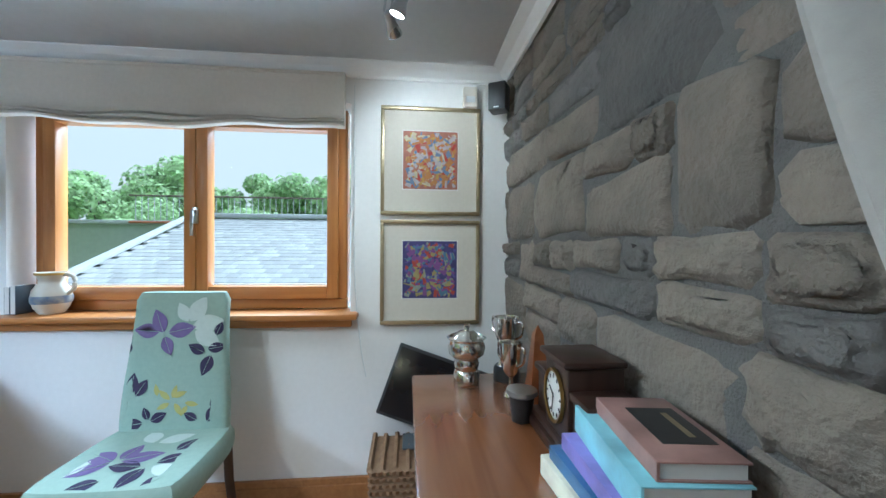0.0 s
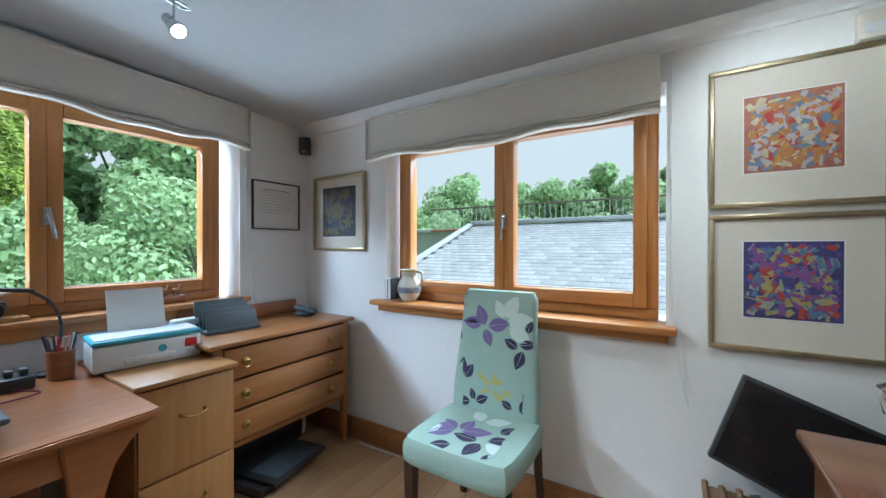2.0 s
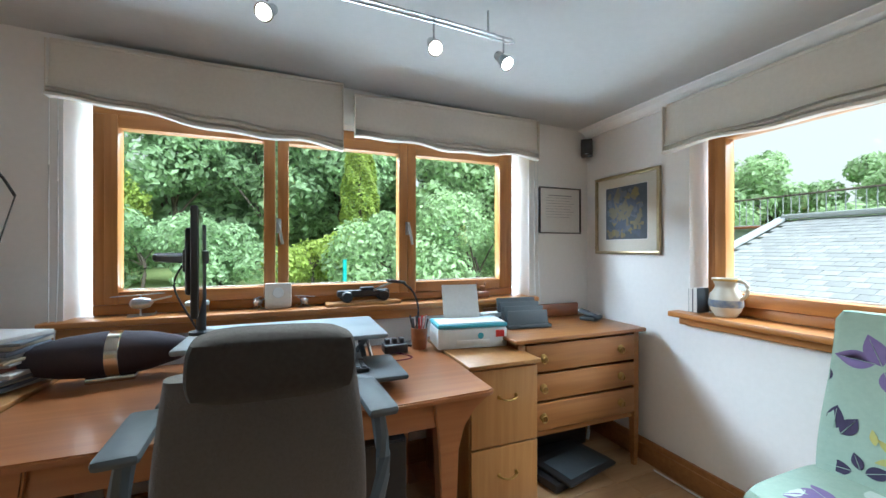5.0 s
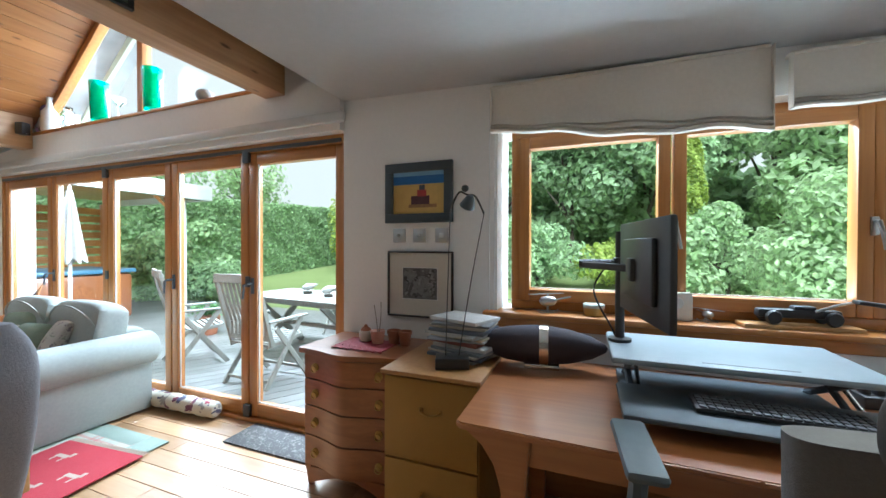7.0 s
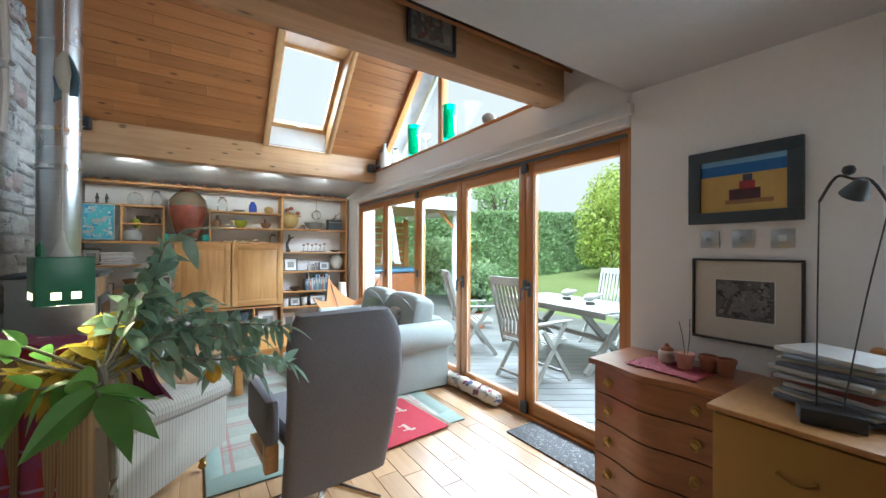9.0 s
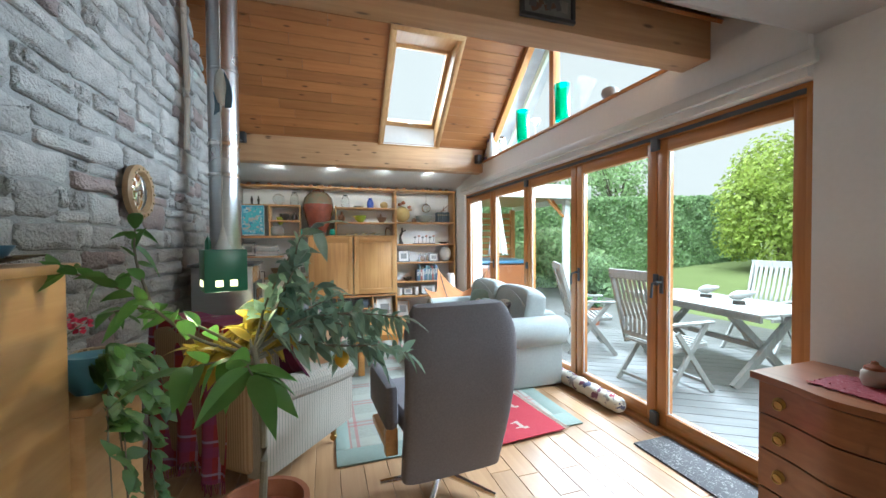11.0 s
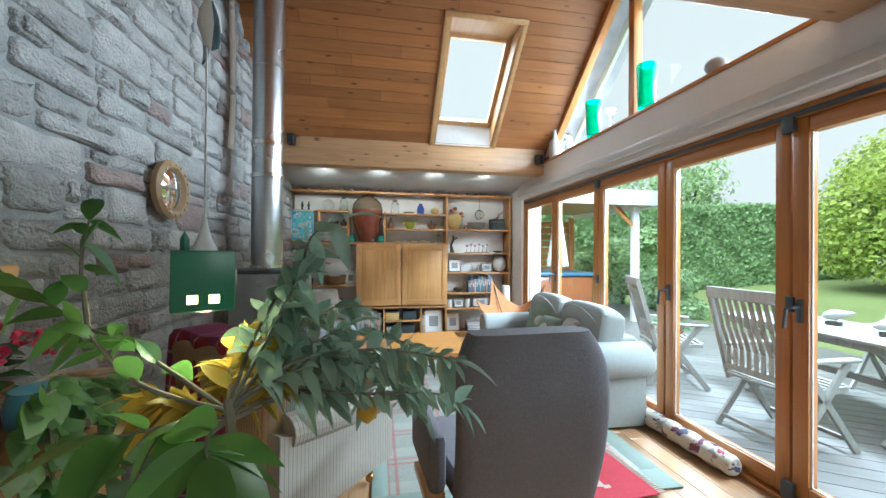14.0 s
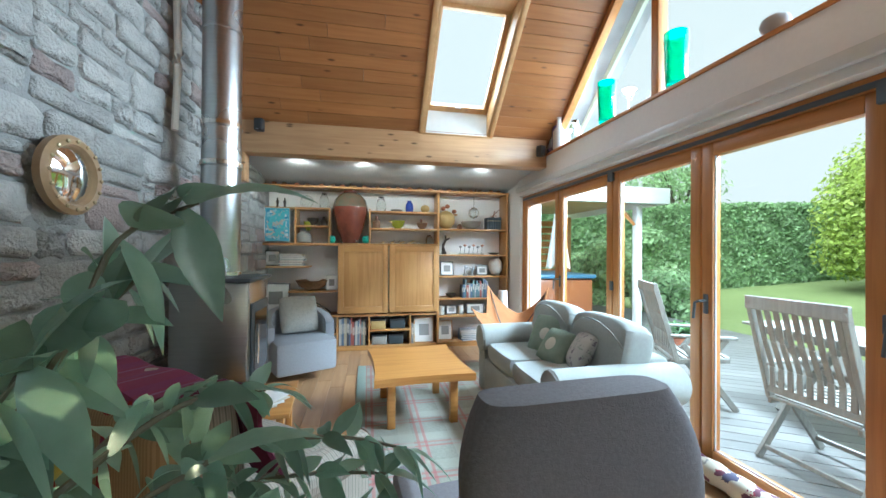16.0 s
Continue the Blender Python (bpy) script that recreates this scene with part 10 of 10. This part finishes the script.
# garden shelter, parasol, table and chairs
DECK = -0.05
sh = thing("garden_shelter", "open garden shelter with white posts and a flat roof", "shelter")
for x, y in ((-9.9, 2.95), (-9.9, 0.75), (-12.4, 2.95), (-12.4, 0.75)):
    part("post", B(x - 0.06, x + 0.06, y - 0.06, y + 0.06, DECK - 0.1, 2.2, 0.008), M["white_metal"] if x > -10 else M["frame"], sh)
part("roof", B(-12.8, -9.55, 0.45, 3.25, 2.32, 2.40, 0.01), M["cab_wood"], sh)
for a in ((-9.62, -9.5, 0.4, 3.3), (-12.85, -9.62, 3.2, 3.32), (-12.85, -9.62, 0.4, 0.5)):
    part("fascia", B(*a, 2.2, 2.48, 0.008), M["white_metal"], sh)
for x0, y0 in ((-9.9, 2.95),):
    part("brace", tube(bmesh.new(), [(x0, y0 - 0.06, 1.85), (x0, y0 - 0.5, 2.25)], 0.035, 4), M["frame"], sh)
    part("brace", tube(bmesh.new(), [(x0 - 0.06, y0, 1.85), (x0 - 0.5, y0, 2.25)], 0.035, 4), M["frame"], sh)
for i in range(12):
    part("back_slat", B(-12.46, -12.42, 0.8, 2.9, 0.1 + i * 0.17, 0.23 + i * 0.17, 0.004), M["frame_h"], sh)
tubm = thing("hot_tub", "pale turquoise hot tub under the shelter", "tub", -11.3, 1.7, DECK)
part("body", B(-0.8, 0.8, -0.75, 0.75, 0, 0.85, 0.08), M["mahogany"], tubm)
part("cover", B(-0.84, 0.84, -0.79, 0.79, 0.85, 0.93, 0.03), M["blue_dish"], tubm)
pa = thing("parasol", "closed white garden parasol on a stand", "parasol", -9.0, 0.85, DECK)
part("pole", lathe(bmesh.new(), [(0.2, 0), (0.2, 0.05), (0.022, 0.06), (0.022, 2.15), (0, 2.2)], 16), M["white_metal"], pa)


def folds(u, v):
    a = 2 * math.pi * u
    r = (0.026 + 0.12 * v) * (1 + 0.25 * math.sin(a * 8))
    return Vector((r * math.cos(a), r * math.sin(a), 2.10 - 0.95 * v - 0.04 * v * math.sin(a * 8)))


part("canopy", sheet(bmesh.new(), folds, 64, 12), M["sheer"], pa)


def garden_chair(x, y, rz):
    t = thing("garden_chair", "weathered grey slatted teak armchair on the deck", "chair", x, y, DECK, rz, "teak garden chairs")
    for sx in (-0.27, 0.27):
        part("back_leg", bar4(bmesh.new(), (sx, 0.30, 0), (sx, -0.12, 0.56), 0.025, 0.05), M["teak_grey"], t)
        part("front_leg", bar4(bmesh.new(), (sx, -0.25, 0), (sx, 0.22, 0.62), 0.025, 0.05), M["teak_grey"], t)
        part("back_stile", bar4(bmesh.new(), (sx * 0.96, -0.16, 0.40), (sx * 0.96, -0.34, 1.06), 0.03, 0.045), M["teak_grey"], t)
        part("armrest", B(sx - 0.03, sx + 0.03, -0.22, 0.30, 0.62, 0.645, 0.01), M["teak_grey"], t)
        part("seat_rail", bar4(bmesh.new(), (sx * 0.88, -0.2, 0.39), (sx * 0.88, 0.26, 0.43), 0.025, 0.04), M["teak_grey"], t)
    part("top_rail", bar4(bmesh.new(), (-0.28, -0.34, 1.05), (0.28, -0.34, 1.05), 0.03, 0.085), M["teak_grey"], t)
    part("bottom_rail", bar4(bmesh.new(), (-0.26, -0.185, 0.47), (0.26, -0.185, 0.47), 0.03, 0.05), M["teak_grey"], t)
    for i in range(9):
        sx = -0.215 + i * 0.0537
        b = bmesh.new()
        q = [(sx, -0.20, 0.49), (sx, -0.20, 0.62), (sx, -0.265, 0.80), (sx, -0.325, 1.02)]
        for p0, p1 in zip(q, q[1:]):
            bar4(b, p0, p1, 0.036, 0.012)
        part("back_slat", b, M["teak_grey"], t)
    for i in range(9):
        f = i / 8
        part("seat_slat", B(-0.235, 0.235, -0.19 + f * 0.44 - 0.019, -0.19 + f * 0.44 + 0.019, 0.405 + 0.035 * f, 0.42 + 0.035 * f, 0.004), M["teak_grey"], t)
    part("stretcher", bar4(bmesh.new(), (-0.27, 0.24, 0.09), (0.27, 0.24, 0.09), 0.025, 0.03), M["teak_grey"], t)
    part("stretcher", bar4(bmesh.new(), (-0.27, -0.2, 0.07), (0.27, -0.2, 0.07), 0.025, 0.03), M["teak_grey"], t)
    return t


g0_ = garden_chair(-5.53, 0.85, 0)
copy_thing(g0_, pose(-6.78, 0.98, DECK, 0, 0, -25))
copy_thing(g0_, pose(-4.55, 2.0, DECK, 0, 0, 100))
copy_thing(g0_, pose(-6.0, 2.95, DECK, 0, 0, 185))
gt = thing("garden_table", "weathered teak table with crossed legs on the deck", "table", -5.8, 1.85, DECK, -6)
for i in range(8):
    part("top_slat", B(-0.85, 0.85, -0.42 + i * 0.106, -0.42 + i * 0.106 + 0.1, 0.70, 0.725, 0.004), M["teak_grey"], gt)
part("top_frame", B(-0.80, 0.80, -0.36, -0.33, 0.64, 0.70, 0.004), M["teak_grey"], gt)
part("top_frame", B(-0.80, 0.80, 0.33, 0.36, 0.64, 0.70, 0.004), M["teak_grey"], gt)
for x in (-0.55, 0.55):
    for s in (-1, 1):
        part("crossed_leg", bar4(bmesh.new(), (x + 0.03 * s, -0.38 * s, 0), (x + 0.03 * s, 0.34 * s, 0.66), 0.05, 0.07), M["teak_grey"], gt)
part("stretcher", bar4(bmesh.new(), (-0.55, 0, 0.34), (0.55, 0, 0.34), 0.05, 0.05), M["teak_grey"], gt)
for x, y, rz in ((-5.45, 1.75, 40), (-5.9, 1.9, 10)):
    t = thing("stone_bird", "small pale stone bird on the garden table", "ornament", x, y, DECK + 0.726, rz, "stone birds")
    part("body", lathe(bmesh.new(), [(0, -0.09), (0.03, -0.06), (0.05, 0), (0.035, 0.06), (0.012, 0.13), (0, 0.15)], 14, pose(0, 0, 0.09, 0, 75)), M["stoneware"], t)
    part("perch", B(-0.05, 0.05, -0.03, 0.03, 0, 0.035, 0.006), M["bronze"], t)
pb = thing("plant_pot", "terracotta pot of herbs on the deck", "pot", -7.9, 2.0, DECK)
part("body", lathe(bmesh.new(), [(0.12, 0), (0.17, 0.28), (0.15, 0.28), (0, 0.25)], 20), M["terracotta"], pb)
leaf_cloud("herb_leaves", pb, M["ivy"], [(Vector((r_.gauss(0, 0.09), r_.gauss(0, 0.09), 0.3 + 0.16 * r_.random())), Vector((0, 0, 1))) for i in range(500)], 0.03, 4)

# post, feeder and edging seen through the desk window
bfd = thing("bird_feeder_post", "slim green post with a bird feeder cage", "feeder", -1.0, 6.2, ground_z(-1, 6.2))
part("post", tube(bmesh.new(), [(0, 0, -0.1), (0, 0, 1.15)], 0.045, 10), M["teal"], bfd)
ed = thing("garden_edging", "low metal hoop edging with stone finials", "edging", -2.2, 5.6, ground_z(-2, 5.6))
part("rail", tube(bmesh.new(), [(-2.5, 0, 0.35), (2.0, 0, 0.35)], 0.012, 6), M["grey_plastic"], ed)
for i in range(10):
    part("upright", tube(bmesh.new(), [(-2.5 + i * 0.5, 0, -0.05), (-2.5 + i * 0.5, 0, 0.42)], 0.01, 6), M["grey_plastic"], ed)
sk = thing("suction_feeder", "clear plastic window bird feeder", "feeder", -0.98, 0.14, 1.36)
part("tray", B(-0.09, 0.09, 0.0, 0.06, -0.06, -0.055), M["clear_glass"], sk)
part("back", B(-0.09, 0.09, 0.0, 0.004, -0.055, 0.07), M["clear_glass"], sk)
part("roof", B(-0.095, 0.095, 0.0, 0.07, 0.07, 0.075), M["clear_glass"], sk)

# neighbouring slate roof to the east
RX0, RZ0, RX1, RZ1 = 1.6, -0.17, 7.6, 1.86
rpitch = math.atan2(RZ1 - RZ0, RX1 - RX0)
nb = thing("outbuilding", "neighbouring low building with a slate roof", "building")
part("wall", B(2.6, 12.0, -9.0, 2.3, -0.6, 0.1), M["render"], nb)
b = bmesh.new()
v = [b.verts.new(p) for p in ((RX0, -9, RZ0), (RX0, 2.45, RZ0), (RX1, 2.55, RZ1), (RX1, -9, RZ1))]
b.faces.new(v)
bmesh.ops.solidify(b, geom=b.faces[:], thickness=0.06)
roofp = part("roof", b, M["slate"], nb)
part("ridge", B(RX1 - 0.1, RX1 + 0.1, -9, 2.6, RZ1 + 0.03, RZ1 + 0.13, 0.03), M["lead"], nb)
part("verge_flashing", bar4(bmesh.new(), (RX0, 2.5, RZ0 + 0.03), (RX1, 2.6, RZ1 + 0.06), 0.16, 0.06), M["lead"], nb)
rl = thing("railing", "rusty iron railing along the far ridge", "railing")
part("top_rail", tube(bmesh.new(), [(8.4, -9, 2.48), (8.4, 4.5, 2.48)], 0.025, 6), M["bark"], rl)
part("bottom_rail", tube(bmesh.new(), [(8.4, -9, 1.80), (8.4, 4.5, 1.80)], 0.035, 6), M["terracotta"], rl)
bmesh_rail = None
for i in range(90):
    if bmesh_rail is None:
        o = part("baluster", tube(bmesh.new(), [(8.4, 0, 1.80), (8.4, 0, 2.48)], 0.010, 5), M["lead"], rl)
        bmesh_rail = o.data
    else:
        o = new("baluster", bmesh_rail)
        o.parent = rl
    o.matrix_basis = pose(0, -9 + i * 0.15, 0)
ob2 = thing("outbuilding", "grey-green rendered outbuilding with a flat roof", "building")
part("wall", B(8.6, 13, 3.2, 7.5, -0.4, 1.75), M["render"], ob2)
part("roof", B(8.4, 13.2, 3.0, 7.7, 1.75, 1.85, 0.01), M["lead"], ob2)
h2 = thing("cottage", "distant cottage with steep slate roofs", "house")
part("wall", B(13.5, 18, -6.5, -2.6, -0.4, 2.2), M["white_metal"], h2)
b = bmesh.new()
v = [b.verts.new(p) for p in ((13.3, -2.4, 2.1), (13.3, -6.7, 2.1), (18.2, -6.7, 2.1), (18.2, -2.4, 2.1), (13.3, -4.5, 3.7), (18.2, -4.5, 3.7))]
for f in ((0, 3, 5, 4), (1, 4, 5, 2), (0, 4, 1), (2, 5, 3)):
    b.faces.new([v[i] for i in f])
part("roof", b, M["slate"], h2)


# ---------------------------------------------------------------- pieces: slates, stones, boards
def clip_poly(poly, nx, ny, c):
    """Keeps the side of a polygon where nx * x + ny * y <= c."""
    out = []
    for i in range(len(poly)):
        a, b_ = poly[i], poly[(i + 1) % len(poly)]
        da, db = nx * a[0] + ny * a[1] - c, nx * b_[0] + ny * b_[1] - c
        if da <= 0:
            out.append(a)
        if (da < 0) != (db < 0) and abs(da - db) > 1e-9:
            t = da / (da - db)
            out.append((a[0] + t * (b_[0] - a[0]), a[1] + t * (b_[1] - a[1])))
    return out


# roof slates: one mesh shared by all
sm = bpy.data.meshes.new("roof_slate")
b = bmesh.new()
box(b, 0, 0.26, 0.003, 0.207, 0, 0.010, 0.003, None, 1)
b.to_mesh(sm)
b.free()
sm.materials.append(M["slate"])
mr_ = Matrix.Translation((RX0, 0, RZ0)) @ Matrix.Rotation(-rpitch, 4, "Y")
sr = random.Random(3)
count = 0
far = bmesh.new()
for row in range(34):
    u0 = 0.0 + row * 0.185
    for k in range(40):
        y0 = 2.48 - 0.21 * (k + 1) - 0.105 * (row % 2)
        m = mr_ @ pose(u0, y0, 0.008 + sr.uniform(0, 0.004), 0, 1.9, sr.uniform(-1.2, 1.2))
        if count < 300 and row >= 14 and k < 22:
            o = new("slate", sm)
            o.parent = roofp
            o.matrix_basis = m
            count += 1
        else:
            t_ = bmesh.new()
            t_.from_mesh(sm)
            merge(far, t_, m)
o = part("far_slates", far, M["slate"], roofp)
tagged(o, "the rest of the roof slates", kind="stuff")


def stone_mesh(w, h, d, seed, bulge=0.4):
    """One split block: straight-sided uneven outline, chipped corners, a broad rough face."""
    r = random.Random(seed)
    k = min(w, h)
    chip = [r.uniform(0.06, 0.34) * k for _ in range(4)]
    lean = [r.uniform(-0.07, 0.07) * k for _ in range(4)]
    x0, x1, z0, z1 = -w / 2, w / 2, -h / 2, h / 2
    ring = [(x0 + chip[0], z0 + lean[0]), (r.uniform(-0.2, 0.2) * w, z0 + r.uniform(-0.01, 0.07) * k), (x1 - chip[1], z0 + lean[1]),
            (x1 + lean[2] * 0.6, z0 + chip[1] * r.uniform(0.5, 1.1)), (x1 - r.uniform(-0.01, 0.08) * k, r.uniform(-0.15, 0.15) * h), (x1 + lean[3] * 0.6, z1 - chip[2] * r.uniform(0.5, 1.1)),
            (x1 - chip[2], z1 - lean[1]), (r.uniform(-0.2, 0.2) * w, z1 - r.uniform(-0.01, 0.07) * k), (x0 + chip[3], z1 - lean[0]),
            (x0 - lean[2] * 0.6, z1 - chip[3] * r.uniform(0.5, 1.1)), (x0 + r.uniform(-0.01, 0.08) * k, r.uniform(-0.15, 0.15) * h), (x0 - lean[3] * 0.6, z0 + chip[0] * r.uniform(0.5, 1.1))]
    out = []
    for a, b_ in zip(ring, ring[1:] + ring[:1]):
        out.append(a)
        out.append(((a[0] + b_[0]) / 2 + r.uniform(-0.025, 0.025) * k, (a[1] + b_[1]) / 2 + r.uniform(-0.025, 0.025) * k))
    n = len(out)
    vs, fs = [], []
    tilt_x, tilt_z = r.uniform(-0.15, 0.15), r.uniform(-0.2, 0.2)
    for inset, y, rough in ((0.0, -0.03, 0), (0.0, d * 0.45, 0.10), (0.010, d * 0.86, 0.14), (0.026, d, 0.14), (0.32, d * 1.12, 0.12), (0.70, d * 1.18, 0.1)):
        for x, z in out:
            q = 1 - inset if inset > 0.2 else 1 - inset / max(0.04, math.hypot(x, z))
            yy = y + r.uniform(-rough, rough) * d
            if inset:
                yy += d * (tilt_x * x / w + tilt_z * z / h)
            vs.append((x * q, yy, z * q))
    vs.append((0, d * r.uniform(1.12, 1.25), 0))
    for k_ in range(5):
        for i in range(n):
            j = (i + 1) % n
            fs.append((k_ * n + i, (k_ + 1) * n + i, (k_ + 1) * n + j, k_ * n + j))
    for i in range(n):
        fs.append((5 * n + i, len(vs) - 1, 5 * n + (i + 1) % n))
    me = bpy.data.meshes.new("stone")
    me.from_pydata(vs, [], fs)
    me.polygons.foreach_set("use_smooth", [True] * len(me.polygons))
    return me


def stone_wall(parent, x0, x1, z0, z1, face, rows_h, widths, depth, mats, weights, gap, seed, near, limit):
    """Roughly coursed rubble: courses of uneven height, some blocks split in two."""
    r = random.Random(seed)
    z = z0
    made = 0
    rest = {m.name: [] for m in mats}
    while z < z1:
        h = r.uniform(*rows_h)
        x = x0 - r.uniform(0, 0.2)
        while x < x1:
            w = r.uniform(*widths) * (0.6 + 0.5 * h / rows_h[1])
            cells = [(x, z, w, h)]
            if h > (rows_h[0] + rows_h[1]) / 2 and r.random() < 0.55:
                f = r.uniform(0.35, 0.65)
                cells = [(x, z, w, h * f), (x, z + h * f, w, h * (1 - f))]
                if r.random() < 0.4:
                    g = r.uniform(0.35, 0.65)
                    cells = [cells[0], (x, z + h * f, w * g, h * (1 - f)), (x + w * g, z + h * f, w * (1 - g), h * (1 - f))]
            for cx, cz, cw, chh in cells:
                if cx + cw > x1 + 0.15:
                    cw = x1 + 0.15 - cx
                if cw < 0.05:
                    continue
                me = stone_mesh(cw - gap * r.uniform(0.5, 1.3), chh - gap * r.uniform(0.5, 1.2), depth * r.uniform(0.55, 1.25), r.random())
                mt_ = r.choices(mats, weights)[0]
                m = pose(cx + cw / 2, face, cz + chh / 2, r.uniform(-3, 3), r.uniform(-2.5, 2.5), r.uniform(-4, 4))
                if made < limit and near(cx, cz):
                    me.materials.append(mt_)
                    o = new("stone", me)
                    o.parent = parent
                    o.matrix_basis = m
                    made += 1
                else:
                    rest[mt_.name].append((me, m))
            x += w
        z += h
    for mt_ in mats:
        if rest[mt_.name]:
            b = bmesh.new()
            for me, m in rest[mt_.name]:
                me.transform(m)
                b.from_mesh(me)
                bpy.data.meshes.remove(me)
            o = part("further_stones", b, mt_, parent)
            tagged(o, "the rest of the wall stones", kind="stuff")


wall_s, wall_ss = bpy.data.objects["wall_south"], bpy.data.objects["wall_south_study"]
stone_wall(wall_s, -8.75, -4.0, 0.55, 4.25, STONE_W - 0.02, (0.07, 0.22), (0.16, 0.46), 0.036, [M["stone_grey"], M["stone_pink"]], [0.88, 0.12], 0.010, 5, lambda x, z: x > -7.6 and 0.8 < z < 3.3, 300)
stone_wall(wall_ss, -2.2, 0.0, 0.70, 2.14, STONE_E - 0.025, (0.07, 0.27), (0.15, 0.50), 0.026, [M["stone_brown"], M["stone_slate"]], [0.65, 0.35], 0.007, 9, lambda x, z: True, 220)

# oak floorboards
fr = random.Random(12)
y = -3.3
while y < -0.001:
    x = -9.1 - fr.uniform(0, 1.0)
    y1 = min(y + 0.135, 0.015)
    while x < 0:
        ln = fr.uniform(0.7, 1.5)
        a, c = max(x, -9.1), min(x + ln, -0.001)
        if c - a > 0.05:
            me = bpy.data.meshes.new("floorboard")
            hw, hl, e = (y1 - y) / 2 - 0.0008, (c - a) / 2 - 0.0008, 0.0022
            vs = [(-hl, -hw, -0.012), (hl, -hw, -0.012), (hl, hw, -0.012), (-hl, hw, -0.012), (-hl, -hw, -e), (hl, -hw, -e), (hl, hw, -e), (-hl, hw, -e),
                  (-hl + e, -hw + e, 0), (hl - e, -hw + e, 0), (hl - e, hw - e, 0), (-hl + e, hw - e, 0)]
            fs = [(0, 1, 5, 4), (1, 2, 6, 5), (2, 3, 7, 6), (3, 0, 4, 7), (4, 5, 9, 8), (5, 6, 10, 9), (6, 7, 11, 10), (7, 4, 8, 11), (8, 9, 10, 11)]
            me.from_pydata(vs, [], fs)
            me.materials.append(M["oak_floor"])
            o = new("floorboard", me)
            o.parent = floor
            o.matrix_basis = pose((a + c) / 2, (y + y1) / 2, 0)
        x += ln
    y += 0.135

# deck boards, laid on the slant
dk = setting("deck", B(-13.0, -2.6, 0.31, 4.3, DECK - 0.2, DECK - 0.05), M["bark"], "weathered grey timber deck laid on the slant")
ang = radians(57)
ux_, uy_ = math.cos(ang), math.sin(ang)
i = -60
while i < 90:
    o0 = i * 0.146
    quad_ = []
    for s, q in ((-20, o0), (20, o0), (20, o0 + 0.138), (-20, o0 + 0.138)):
        quad_.append((-6 + s * ux_ - q * uy_, 2 + s * uy_ + q * ux_))
    p = quad_
    for nx, ny, c in ((-1, 0, 13.0), (1, 0, -2.6), (0, -1, -0.31), (0, 1, 4.3)):
        p = clip_poly(p, nx, ny, c)
        if len(p) < 3:
            break
    if len(p) >= 3:
        area = abs(sum(p[k][0] * p[(k + 1) % len(p)][1] - p[(k + 1) % len(p)][0] * p[k][1] for k in range(len(p)))) / 2
        if area > 0.01:
            cx, cy_ = sum(q[0] for q in p) / len(p), sum(q[1] for q in p) / len(p)
            inv = [((q[0] - cx) * ux_ + (q[1] - cy_) * uy_, -(q[0] - cx) * uy_ + (q[1] - cy_) * ux_) for q in p]
            n = len(inv)
            vs = [(a, b_, -0.05) for a, b_ in inv] + [(a, b_, 0) for a, b_ in inv]
            fs = [tuple(range(n, 2 * n))] + [(k, (k + 1) % n, n + (k + 1) % n, n + k) for k in range(n)]
            me = bpy.data.meshes.new("deck_board")
            me.from_pydata(vs, [], fs)
            me.materials.append(M["deck"])
            o = new("deck_board", me)
            o.parent = dk
            o.matrix_basis = pose(cx, cy_, DECK, 0, 0, 57)
    i += 1
